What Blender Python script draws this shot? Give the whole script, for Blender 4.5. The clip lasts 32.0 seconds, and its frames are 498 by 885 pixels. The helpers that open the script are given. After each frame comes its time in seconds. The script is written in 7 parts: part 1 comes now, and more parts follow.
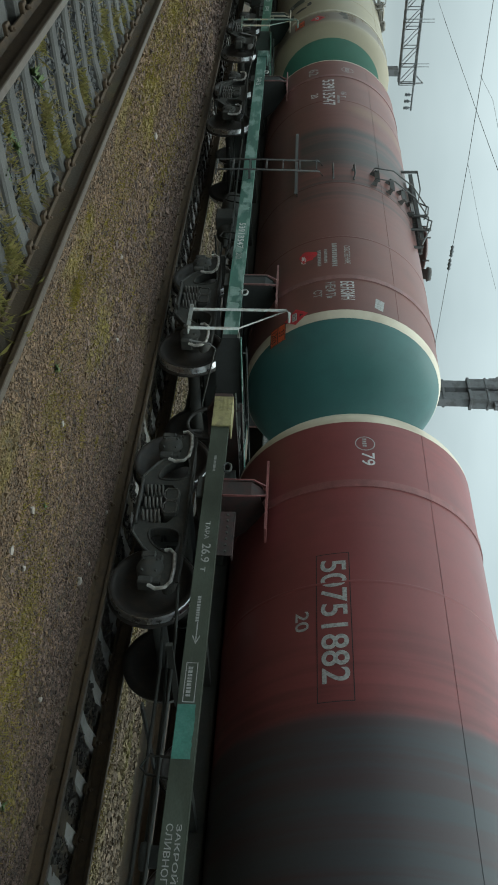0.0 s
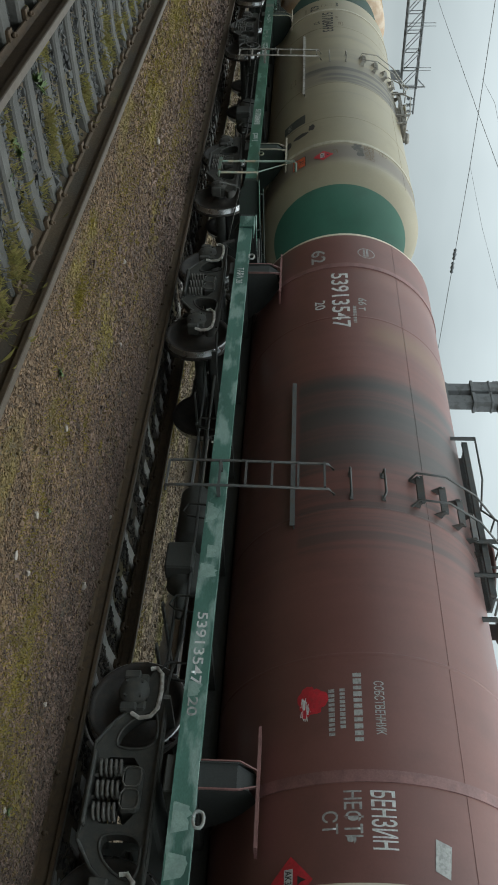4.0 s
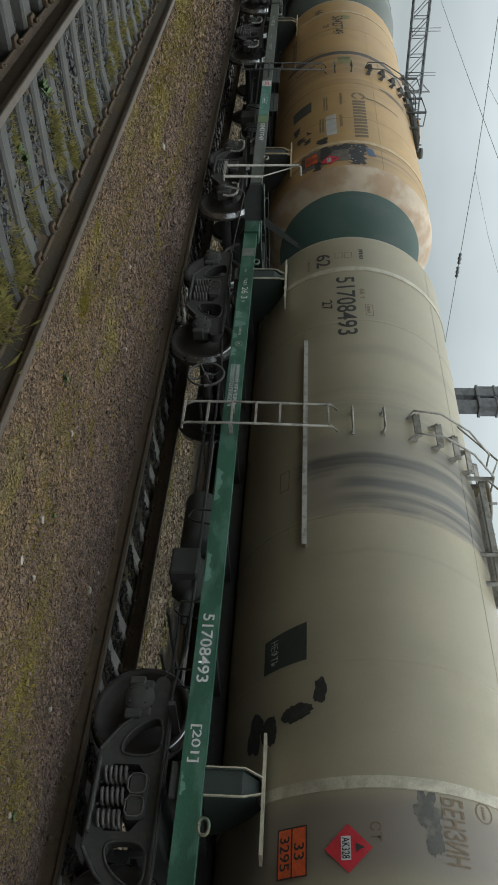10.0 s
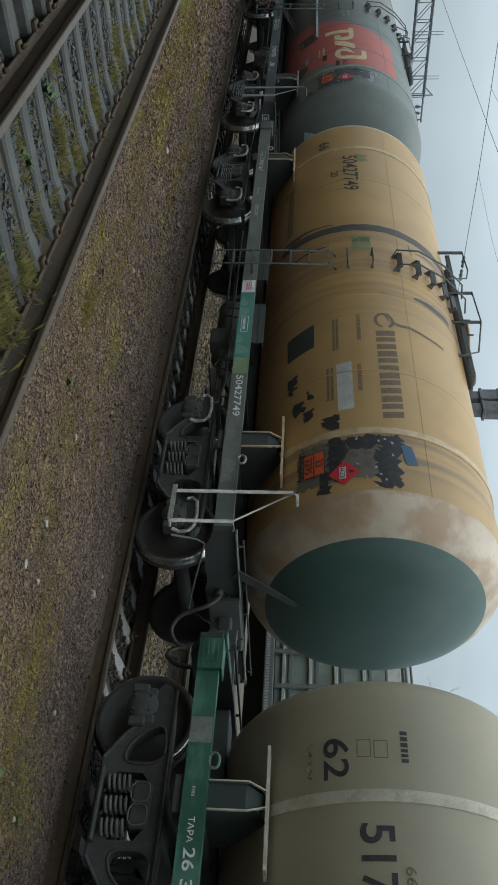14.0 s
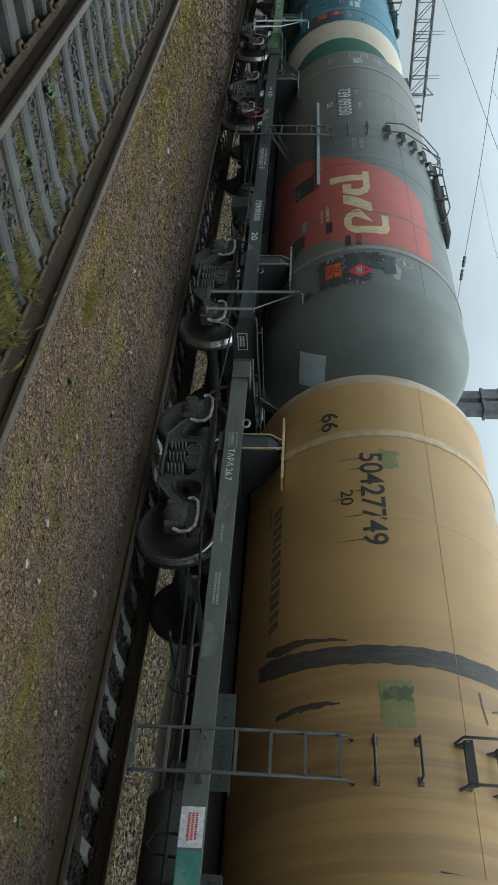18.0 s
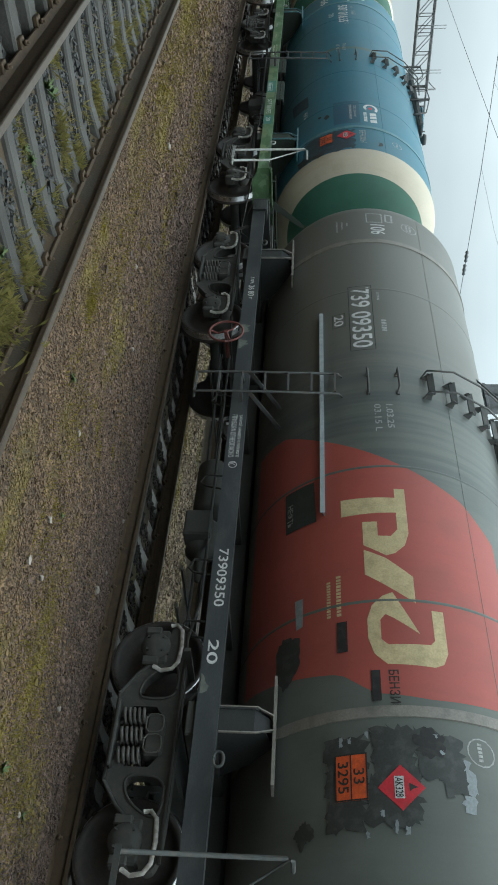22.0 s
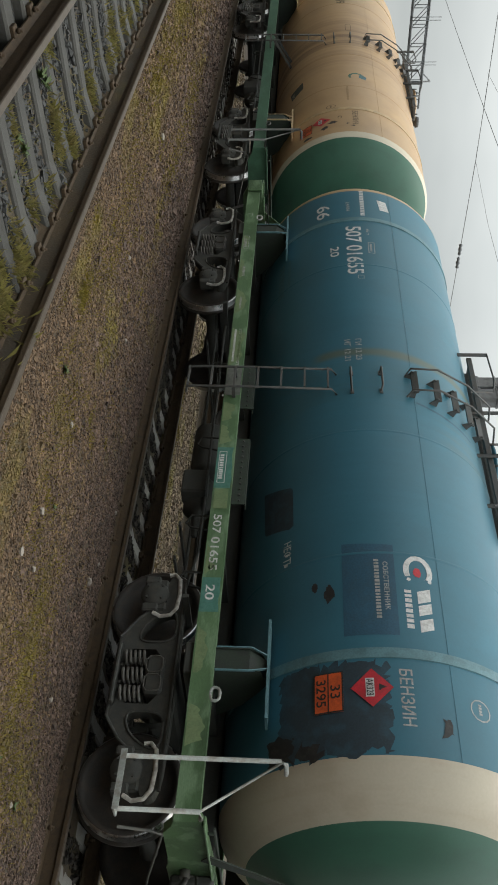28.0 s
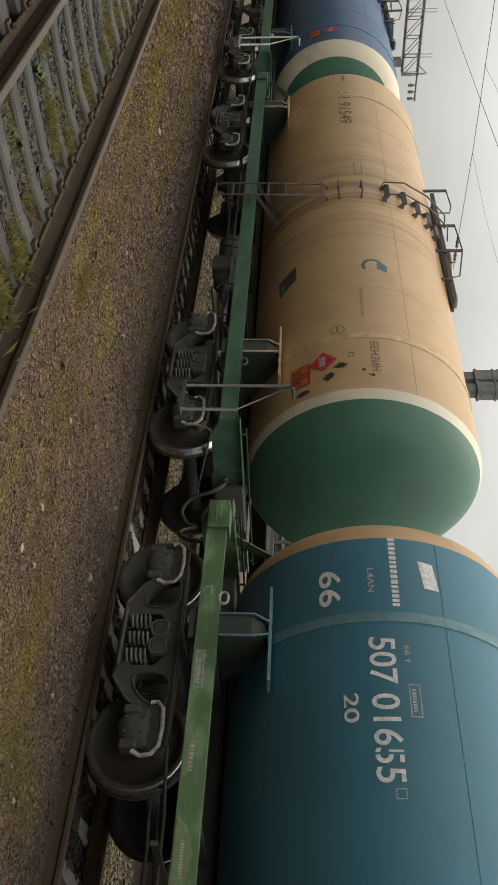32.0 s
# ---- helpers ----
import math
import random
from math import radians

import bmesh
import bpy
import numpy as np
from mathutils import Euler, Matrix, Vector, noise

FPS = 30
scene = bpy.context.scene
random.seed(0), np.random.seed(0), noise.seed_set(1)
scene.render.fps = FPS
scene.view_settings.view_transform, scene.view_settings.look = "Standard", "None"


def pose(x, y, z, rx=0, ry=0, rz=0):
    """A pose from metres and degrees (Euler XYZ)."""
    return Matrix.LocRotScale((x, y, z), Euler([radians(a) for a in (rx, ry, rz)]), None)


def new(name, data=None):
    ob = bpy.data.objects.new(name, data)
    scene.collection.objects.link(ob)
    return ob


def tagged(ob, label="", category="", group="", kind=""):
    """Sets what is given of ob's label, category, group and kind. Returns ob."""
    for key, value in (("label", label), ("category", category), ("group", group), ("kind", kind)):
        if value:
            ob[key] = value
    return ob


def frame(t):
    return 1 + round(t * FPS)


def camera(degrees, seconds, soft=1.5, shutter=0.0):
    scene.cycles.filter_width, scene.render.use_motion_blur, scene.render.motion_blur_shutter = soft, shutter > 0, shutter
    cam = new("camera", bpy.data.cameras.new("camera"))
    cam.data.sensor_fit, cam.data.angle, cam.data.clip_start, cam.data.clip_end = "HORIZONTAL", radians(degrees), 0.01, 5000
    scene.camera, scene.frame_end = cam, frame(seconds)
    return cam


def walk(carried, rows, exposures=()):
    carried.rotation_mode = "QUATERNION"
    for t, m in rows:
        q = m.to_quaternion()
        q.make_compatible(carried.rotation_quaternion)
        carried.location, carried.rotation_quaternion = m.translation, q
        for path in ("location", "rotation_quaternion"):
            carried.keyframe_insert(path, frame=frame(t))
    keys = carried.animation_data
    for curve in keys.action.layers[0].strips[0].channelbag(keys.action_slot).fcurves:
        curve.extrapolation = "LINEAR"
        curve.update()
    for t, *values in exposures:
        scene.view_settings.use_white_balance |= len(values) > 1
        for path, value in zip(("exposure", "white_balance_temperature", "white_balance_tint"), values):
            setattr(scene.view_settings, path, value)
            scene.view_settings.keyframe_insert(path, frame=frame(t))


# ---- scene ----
EYE = (0.0, 0.0, 1.92)      # a hand-held telephone turned on its side, rail top of the far track at z = 0


def aim(turn, tilt, lean):
    """A camera pose lying on its side: turn to the left of +y, tilt down, lean of the horizon, in degrees."""
    a, b, c = radians(turn), radians(tilt), radians(lean)
    ahead = Vector((-math.sin(a) * math.cos(b), math.cos(a) * math.cos(b), -math.sin(b)))
    side = Vector((math.cos(a), math.sin(a), 0))
    top = side.cross(ahead)
    side, top = side * math.cos(c) + top * math.sin(c), top * math.cos(c) - side * math.sin(c)
    m = Matrix((top, -side, -ahead)).transposed().to_4x4()
    m.translation = EYE
    return m


cam = camera(32.66, 32.0, soft=1.75)
walk(cam, [(t, aim(a, b, c)) for t, a, b, c in (
    (0, 46.61, 2.80, 1.32), (1, 46.71, 2.86, 1.34), (2, 46.74, 2.92, 1.22), (3, 46.80, 2.97, 1.16), (3.5, 46.83, 3.02, 1.09),
    (5.5, 46.94, 3.11, 1.02), (6, 46.95, 3.16, 1.03), (7, 47.03, 3.22, 1.09), (8, 47.08, 3.30, 1.10), (9, 47.12, 3.33, 0.96),
    (10, 47.18, 3.40, 1.00), (11, 47.24, 3.46, 1.01), (12, 47.30, 3.54, 0.94), (13, 47.36, 3.60, 0.93), (14, 47.41, 3.66, 0.90),
    (14.5, 47.39, 3.70, 0.86), (16.5, 47.46, 3.63, 0.95), (17, 47.48, 3.64, 0.97), (18, 47.40, 3.71, 0.89), (19, 47.36, 3.76, 0.78),
    (20, 47.22, 3.79, 0.81), (21, 47.17, 3.82, 0.86), (22, 47.12, 3.88, 0.73), (23, 46.91, 3.91, 0.87), (24, 46.86, 3.82, 0.89),
    (25, 46.77, 3.82, 0.88), (25.5, 46.73, 3.79, 0.85), (27.5, 46.67, 3.44, 1.01), (28, 46.59, 3.39, 1.01), (29, 46.43, 3.42, 0.89),
    (30, 46.35, 3.37, 0.72), (31, 46.32, 3.28, 0.63), (32, 46.22, 3.31, 0.55))],
    exposures=[(0, 0.15, 6050, -3), (3, 0.15, 6250, 3), (6, 0.25, 6200, 3), (7, 0.2, 6200, 3), (8, 0.18, 6300, 4), (9, 0.1, 6350, 6), (10, 0.12, 6300, 5), (11, 0.34, 6100, 4), (12, 0.09, 5950, 5),
               (14, 0.09, 5900, 3), (16.5, 0.35, 5850, 3), (17, 0.39, 5850, 3), (18, 0.23, 5850, 2), (19, 0.15, 5750, 2), (20, 0.23, 5730, 3), (21, 0.52, 5730, 3), (22, 0.46, 6000, 0), (23, 0.57, 6200, 3),
               (24, 0.66, 6250, 4), (25, 0.55, 6220, 3), (25.5, 0.44, 6300, 4), (27.5, 0.26, 6650, 7), (28, 0.26, 6750, 8), (29, 0.58, 6900, 9), (30, 0.62, 7050, 10), (31, 0.35, 7300, 12), (32, 0.23, 7300, 12)])

# the train's way along its track, seconds and metres
WAY = ((0, 0.0), (1, 1.78), (2, 3.59), (3, 5.48), (3.5, 6.43), (5.5, 10.31), (6, 11.31), (7, 13.37), (8, 15.41), (9, 17.41),
       (10, 19.48), (11, 21.45), (12, 23.42), (13, 25.42), (14, 27.38), (14.5, 28.36), (16.5, 32.29), (17, 33.27), (18, 35.24), (19, 37.18),
       (20, 39.20), (21, 41.11), (22, 43.01), (23, 45.02), (24, 47.00), (25, 48.96), (25.5, 49.93), (27.5, 53.74), (28, 54.67),
       (29, 56.53), (30, 58.46), (31, 60.31), (32, 62.18))


def gone(t):
    """Metres that the train has gone at t, with no jerks between the rows of WAY."""
    ts, ss = [r[0] for r in WAY], [r[1] for r in WAY]
    i = min(max(sum(1 for a in ts if a <= t) - 1, 0), len(ts) - 2)

    def pace(k):
        a, b = max(k - 1, 0), min(k + 1, len(ts) - 1)
        return (ss[b] - ss[a]) / (ts[b] - ts[a])
    h = ts[i + 1] - ts[i]
    u = (t - ts[i]) / h
    return (ss[i] * (2 * u ** 3 - 3 * u ** 2 + 1) + h * pace(i) * (u ** 3 - 2 * u ** 2 + u)
            + ss[i + 1] * (3 * u ** 2 - 2 * u ** 3) + h * pace(i + 1) * (u ** 3 - u ** 2))


# ---- world and sun: an even grey overcast ----
SUN_HIGH, SUN_TURN = 80, 35
world = bpy.data.worlds.new("overcast")
scene.world = world
world.use_nodes = True
wn, wl = world.node_tree.nodes, world.node_tree.links
wn.clear()
w_out, w_bg, w_sky = wn.new("ShaderNodeOutputWorld"), wn.new("ShaderNodeBackground"), wn.new("ShaderNodeTexSky")
w_sky.sky_type, w_sky.sun_disc = "NISHITA", False
w_sky.sun_elevation, w_sky.sun_rotation = radians(SUN_HIGH), radians(SUN_TURN)
w_sky.air_density, w_sky.dust_density, w_sky.ozone_density = 1.0, 3.0, 1.0
w_bg.inputs["Strength"].default_value = 0.1
w_mix, w_noise, w_map, w_tc, w_ramp = (wn.new("ShaderNodeMix"), wn.new("ShaderNodeTexNoise"), wn.new("ShaderNodeMapping"),
                                       wn.new("ShaderNodeTexCoord"), wn.new("ShaderNodeValToRGB"))
w_map.inputs["Scale"].default_value = (1.0, 1.0, 2.6)
w_noise.inputs["Scale"].default_value, w_noise.inputs["Detail"].default_value = 2.2, 4.0
w_ramp.color_ramp.elements[0].position, w_ramp.color_ramp.elements[0].color = 0.32, (3.75, 4.08, 4.2, 1)
w_ramp.color_ramp.elements[1].position, w_ramp.color_ramp.elements[1].color = 0.7, (5.4, 5.7, 5.8, 1)
w_mix.data_type, w_mix.inputs["Factor"].default_value = "RGBA", 0.93
wl.new(w_tc.outputs["Generated"], w_map.inputs["Vector"])
wl.new(w_map.outputs["Vector"], w_noise.inputs["Vector"])
wl.new(w_noise.outputs["Fac"], w_ramp.inputs["Fac"])
wl.new(w_sky.outputs["Color"], w_mix.inputs[6])
wl.new(w_ramp.outputs["Color"], w_mix.inputs[7])
# an overcast sky is about three times as bright overhead as at the horizon
w_sep, w_lift, w_tint = wn.new("ShaderNodeSeparateXYZ"), wn.new("ShaderNodeMapRange"), wn.new("ShaderNodeVectorMath")
w_lift.inputs["From Min"].default_value, w_lift.inputs["From Max"].default_value = 0.1, 1.0
w_lift.inputs["To Min"].default_value, w_lift.inputs["To Max"].default_value = 1.0, 3.75
w_tint.operation = "SCALE"
wl.new(w_tc.outputs["Generated"], w_sep.inputs[0])
wl.new(w_sep.outputs["Z"], w_lift.inputs["Value"])
wl.new(w_mix.outputs[2], w_tint.inputs[0])
wl.new(w_lift.outputs["Result"], w_tint.inputs["Scale"])
wl.new(w_tint.outputs["Vector"], w_bg.inputs["Color"])
wl.new(w_bg.outputs["Background"], w_out.inputs["Surface"])
sun = new("sun", bpy.data.lights.new("sun", "SUN"))
sun.data.energy, sun.data.angle, sun.data.color = 1.0, radians(35), (1.0, 0.97, 0.93)
sun.matrix_world = pose(0, 0, 30, 90 - SUN_HIGH, 0, 180 - SUN_TURN)

# ---- small building helpers ----
def part(name, bm, material, parent=None, label=""):
    """Link a bmesh as one mesh object, under parent if there is one. material: one, or a list of slots."""
    me = bpy.data.meshes.new(name)
    bm.to_mesh(me)
    bm.free()
    for m in material if isinstance(material, (list, tuple)) else [material]:
        me.materials.append(m)
    ob = new(name, me)
    ob.parent = parent
    if label:
        ob["label"] = label
    return ob


def again(ob, m, parent=None):
    """One more object on the same mesh, at m."""
    o = new(ob.name.split(".")[0], ob.data)
    o.parent = parent if parent is not None else ob.parent
    o.matrix_basis = m
    if "label" in ob:
        o["label"] = ob["label"]
    return o


def box(bm, x0, x1, y0, y1, z0, z1, bevel=0.0, m=None, slot=0):
    made = bmesh.ops.create_cube(bm, size=1.0, matrix=(m or Matrix()) @ Matrix.LocRotScale(
        ((x0 + x1) / 2, (y0 + y1) / 2, (z0 + z1) / 2), None, (x1 - x0, y1 - y0, z1 - z0)))
    vs = made["verts"]
    faces = {f for v in vs for f in v.link_faces}
    for f in faces:
        f.material_index = slot
    if bevel:
        es = list({e for v in vs for e in v.link_edges})
        bmesh.ops.bevel(bm, geom=es, offset=bevel, segments=1, affect="EDGES")


def rod(bm, a, b, r, n=8, r2=None, slot=0, smooth=True):
    a, b = Vector(a), Vector(b)
    d = b - a
    m = Matrix.Translation((a + b) / 2) @ d.to_track_quat("Z", "Y").to_matrix().to_4x4()
    made = bmesh.ops.create_cone(bm, cap_ends=True, segments=n, radius1=r, radius2=r if r2 is None else r2, depth=d.length, matrix=m)
    for f in {f for v in made["verts"] for f in v.link_faces}:
        f.smooth, f.material_index = smooth and len(f.verts) == 4, slot


def pipe(bm, pts, r, n=6, slot=0):
    """A bent round bar through pts."""
    pts = [Vector(p) for p in pts]
    rings = []
    ref = Vector((0.31, 0.52, 0.8))
    for i, p in enumerate(pts):
        d = (pts[min(i + 1, len(pts) - 1)] - pts[max(i - 1, 0)]).normalized()
        u = d.cross(ref).normalized()
        v = d.cross(u)
        rings.append([bm.verts.new(p + r * (math.cos(k * math.tau / n) * u + math.sin(k * math.tau / n) * v)) for k in range(n)])
    for a, b in zip(rings, rings[1:]):
        for k in range(n):
            f = bm.faces.new((a[k], a[(k + 1) % n], b[(k + 1) % n], b[k]))
            f.smooth, f.material_index = True, slot
    for ring in (rings[0], rings[-1][::-1]):
        bm.faces.new(ring).material_index = slot


def curved(pts, n=5):
    """Points on a smooth curve through pts."""
    pts = [Vector(p) for p in pts]
    out = []
    for i in range(len(pts) - 1):
        a, b, c, d = pts[max(i - 1, 0)], pts[i], pts[i + 1], pts[min(i + 2, len(pts) - 1)]
        for k in range(n):
            u = k / n
            out.append(0.5 * (2 * b + (c - a) * u + (2 * a - 5 * b + 4 * c - d) * u * u + (3 * b - a - 3 * c + d) * u ** 3))
    return out + [pts[-1]]


def lathe(bm, profile, n=48, axis="X", origin=(0, 0, 0), slots=None, closed=False):
    """Turn (along, radius) points round an axis."""
    rings = []
    for along, r in profile:
        ring = []
        for k in range(n):
            a = k * math.tau / n
            c, s = r * math.cos(a), r * math.sin(a)
            p = {"X": (along, c, s), "Y": (c, along, s), "Z": (c, s, along)}[axis]
            ring.append(bm.verts.new(Vector(origin) + Vector(p)))
        rings.append(ring)
    for i, (a, b) in enumerate(zip(rings, rings[1:])):
        for k in range(n):
            f = bm.faces.new((a[k], a[(k + 1) % n], b[(k + 1) % n], b[k]))
            f.smooth, f.material_index = True, (slots[i] if slots else 0)
    if not closed:
        for ring, i in ((rings[0], 0), (rings[-1], -1)):
            f = bm.faces.new(ring)
            f.smooth, f.material_index = True, (slots[i] if slots else 0)
    bmesh.ops.recalc_face_normals(bm, faces=bm.faces)


def plate(bm, outline, y0, y1, slot=0):
    """A flat casting: an outline in x, z, given thickness in y."""
    a = [bm.verts.new((x, y0, z)) for x, z in outline]
    b = [bm.verts.new((x, y1, z)) for x, z in outline]
    faces = [bm.faces.new(a), bm.faces.new(b[::-1])]
    for i in range(len(a)):
        j = (i + 1) % len(a)
        faces.append(bm.faces.new((a[i], b[i], b[j], a[j])))
    for f in faces:
        f.material_index = slot
    bmesh.ops.recalc_face_normals(bm, faces=faces)


def slab(bm, pts, off, slot=0):
    """A flat plate: a closed outline and the same outline moved by off."""
    a = [bm.verts.new(Vector(p)) for p in pts]
    b = [bm.verts.new(Vector(p) + Vector(off)) for p in pts]
    fs = [bm.faces.new(a[::-1]), bm.faces.new(b)] + [bm.faces.new((a[i], a[(i + 1) % len(a)], b[(i + 1) % len(a)], b[i])) for i in range(len(a))]
    for f in fs:
        f.material_index = slot
    bmesh.ops.recalc_face_normals(bm, faces=fs)


def softened(pts, times=2):
    """An outline with its corners cut round."""
    for _ in range(times):
        out = []
        for (x0, z0), (x1, z1) in zip(pts, pts[1:] + pts[:1]):
            out += [(x0 * 0.75 + x1 * 0.25, z0 * 0.75 + z1 * 0.25), (x0 * 0.25 + x1 * 0.75, z0 * 0.25 + z1 * 0.75)]
        pts = out
    return pts


def thing(name, m, label, category, group="", kind=""):
    ob = new(name)
    ob.empty_display_size = 0.3
    ob.matrix_basis = m
    return tagged(ob, label, category, group, kind)


# ---- materials ----
def surface(name, base, rough=0.6, metal=0.0, spots=None, amount=0.5, scale=4.0, fine=60.0, streak=0.0, bump=0.15,
            vary=0.0, mottle=0.12, edge=(0.48, 0.62), stretch=(1, 1, 1), island=False, grain=0.22):
    """A paint, metal, stone or soil: a base colour, a mottle, spots or streaks of a second colour with ragged edges, and fine relief."""
    mt = bpy.data.materials.new(name)
    mt.use_nodes = True
    nt = mt.node_tree
    ns, ln = nt.nodes, nt.links
    bs = ns["Principled BSDF"]
    tc, mp = ns.new("ShaderNodeTexCoord"), ns.new("ShaderNodeMapping")
    mp.inputs["Scale"].default_value = stretch
    ln.new(tc.outputs["Object"], mp.inputs["Vector"])

    def noise_of(sc, detail=6.0, vector=mp.outputs["Vector"]):
        nz = ns.new("ShaderNodeTexNoise")
        nz.inputs["Scale"].default_value, nz.inputs["Detail"].default_value = sc, detail
        ln.new(vector, nz.inputs["Vector"])
        return nz.outputs["Fac"]

    def ramp_of(value, lo, hi):
        r = ns.new("ShaderNodeMapRange")
        r.inputs["From Min"].default_value, r.inputs["From Max"].default_value = lo, hi
        ln.new(value, r.inputs["Value"])
        return r.outputs["Result"]

    def mixed(fac, a, b, kind="MIX"):
        m = ns.new("ShaderNodeMix")
        m.data_type, m.blend_type = "RGBA", kind
        for value, socket in ((fac, m.inputs["Factor"]), (a, m.inputs[6]), (b, m.inputs[7])):
            if isinstance(value, (tuple, float, int)):
                socket.default_value = (*value, 1) if isinstance(value, tuple) else value
            else:
                ln.new(value, socket)
        return m.outputs[2]

    big, small = noise_of(scale), noise_of(fine, 4.0)
    col = mixed(ramp_of(big, 0.25, 0.75), tuple(c * (1 - mottle * 1.6) for c in base), tuple(min(1, c * (1 + mottle)) for c in base))
    if spots:
        col2 = mixed(ramp_of(noise_of(scale * 2.3, 9.0), *edge), col, spots)
        col = mixed(amount, col, col2)
    if streak and spots:
        mp2 = ns.new("ShaderNodeMapping")
        mp2.inputs["Scale"].default_value = (7.0, 0.5, 0.5)
        ln.new(tc.outputs["Object"], mp2.inputs["Vector"])
        run = ramp_of(noise_of(1.3, 6.0, mp2.outputs["Vector"]), 0.5, 0.75)
        m3 = ns.new("ShaderNodeMath")
        m3.operation = "MULTIPLY"
        ln.new(run, m3.inputs[0])
        m3.inputs[1].default_value = streak
        col = mixed(m3.outputs[0], col, spots)
    col = mixed(ramp_of(small, 0.3, 0.7), mixed(grain, col, (0.0, 0.0, 0.0)), col)
    if vary:
        if island:
            src = ns.new("ShaderNodeNewGeometry").outputs["Random Per Island"]
        else:
            src = ns.new("ShaderNodeObjectInfo").outputs["Random"]
        hv = ns.new("ShaderNodeHueSaturation")
        ln.new(ramp_value(ns, ln, src, 1 - vary, 1 + vary), hv.inputs["Value"])
        ln.new(col, hv.inputs["Color"])
        col = hv.outputs["Color"]
    ln.new(col, bs.inputs["Base Color"])
    rr = ns.new("ShaderNodeMapRange")
    rr.inputs["To Min"].default_value, rr.inputs["To Max"].default_value = max(0.05, rough - 0.12), min(1, rough + 0.14)
    ln.new(big, rr.inputs["Value"])
    ln.new(rr.outputs["Result"], bs.inputs["Roughness"])
    bs.inputs["Metallic"].default_value = metal
    if bump:
        bp = ns.new("ShaderNodeBump")
        bp.inputs["Strength"].default_value, bp.inputs["Distance"].default_value = bump, 0.01
        ln.new(small, bp.inputs["Height"])
        ln.new(bp.outputs["Normal"], bs.inputs["Normal"])
    return mt


def ramp_value(ns, ln, value, lo, hi):
    r = ns.new("ShaderNodeMapRange")
    r.inputs["To Min"].default_value, r.inputs["To Max"].default_value = lo, hi
    ln.new(value, r.inputs["Value"])
    return r.outputs["Result"]


iron = surface("dusty_cast_iron", (0.062, 0.063, 0.057), 0.7, 0.0, (0.09, 0.082, 0.068), 0.6, 6, 90)
iron_dark = surface("black_underframe", (0.065, 0.069, 0.063), 0.8, 0.0, (0.07, 0.065, 0.055), 0.5, 5, 80)
wheel_steel = surface("wheel_steel", (0.055, 0.05, 0.045), 0.6, 0.1, (0.085, 0.065, 0.05), 0.5, 5, 60)
tread_steel = surface("bright_tread", (0.5, 0.5, 0.5), 0.28, 1.0, (0.2, 0.17, 0.15), 0.3, 9, 90, bump=0.05)
rail_rust = surface("rusty_rail", (0.084, 0.054, 0.028), 0.75, 0.0, (0.054, 0.036, 0.021), 0.7, 6, 120, bump=0.25)
rail_top = surface("worn_rail_head", (0.105, 0.084, 0.062), 0.48, 0.5, (0.08, 0.055, 0.04), 0.6, 8, 90, bump=0.05)
concrete = surface("weathered_concrete", (0.066, 0.064, 0.058), 0.85, 0.0, (0.04, 0.038, 0.028), 0.6, 4, 80, vary=0.3, bump=0.35, mottle=0.25)
concrete_dry = surface("dry_pale_concrete", (0.34, 0.335, 0.315), 0.85, 0.0, (0.24, 0.21, 0.175), 0.5, 3, 80, vary=0.2, bump=0.3)
spring_steel = surface("dusty_spring_steel", (0.17, 0.165, 0.15), 0.6, 0.0, (0.1, 0.085, 0.07), 0.5, 7, 90)
pale_edge = surface("pale_worn_paint", (0.62, 0.60, 0.56), 0.6, 0.0, (0.25, 0.19, 0.14), 0.5, 9, 80)
white_mark = surface("white_marking", (0.72, 0.72, 0.70), 0.7, 0.0, (0.4, 0.38, 0.36), 0.5, 12, 70, bump=0.02)
black_mark = surface("black_marking", (0.028, 0.026, 0.024), 0.6, 0.0, (0.06, 0.052, 0.044), 0.5, 12, 70, bump=0.02)
orange_mark = surface("orange_plate", (0.75, 0.12, 0.03), 0.5, 0.0, (0.4, 0.07, 0.03), 0.4, 8, 60, bump=0.02)
red_mark = surface("red_plate", (0.6, 0.03, 0.045), 0.5, 0.0, (0.35, 0.05, 0.05), 0.4, 8, 60, bump=0.02)

# ---- ground and tracks ----
YC = 8.167                 # middle of the track that the train runs on
YA, YB, ZA = 3.85, 2.245, -0.12   # the two rails of the empty track, and their height

soil = surface("gravelly_soil", (0.062, 0.042, 0.022), 0.95, 0.0, (0.05, 0.042, 0.03), 0.7, 1.2, 45, bump=0.8, mottle=0.25)


def ground_height(x, y):
    """Bed of the near track, the rise between the tracks, the ballast of the far ones."""
    knots = ((-60, -1.2), (-6, -0.6), (0.4, -0.50), (1.0, -0.46), (3.72, -0.45), (3.80, -0.36), (3.84, -0.22), (3.93, -0.195), (4.2, -0.225), (5.2, -0.235), (6.5, -0.215), (6.78, -0.168), (7.33, -0.168),
             (7.44, -0.232), (8.9, -0.232), (9.05, -0.2), (9.5, -0.21), (11.5, -0.24), (16, -0.25), (30, -0.3), (90, -0.5))
    h = np.interp(y, [k[0] for k in knots], [k[1] for k in knots])
    return float(h) + 0.012 * noise.noise((x * 0.9, y * 0.9, 0)) + 0.008 * noise.noise((x * 4, y * 4, 3))


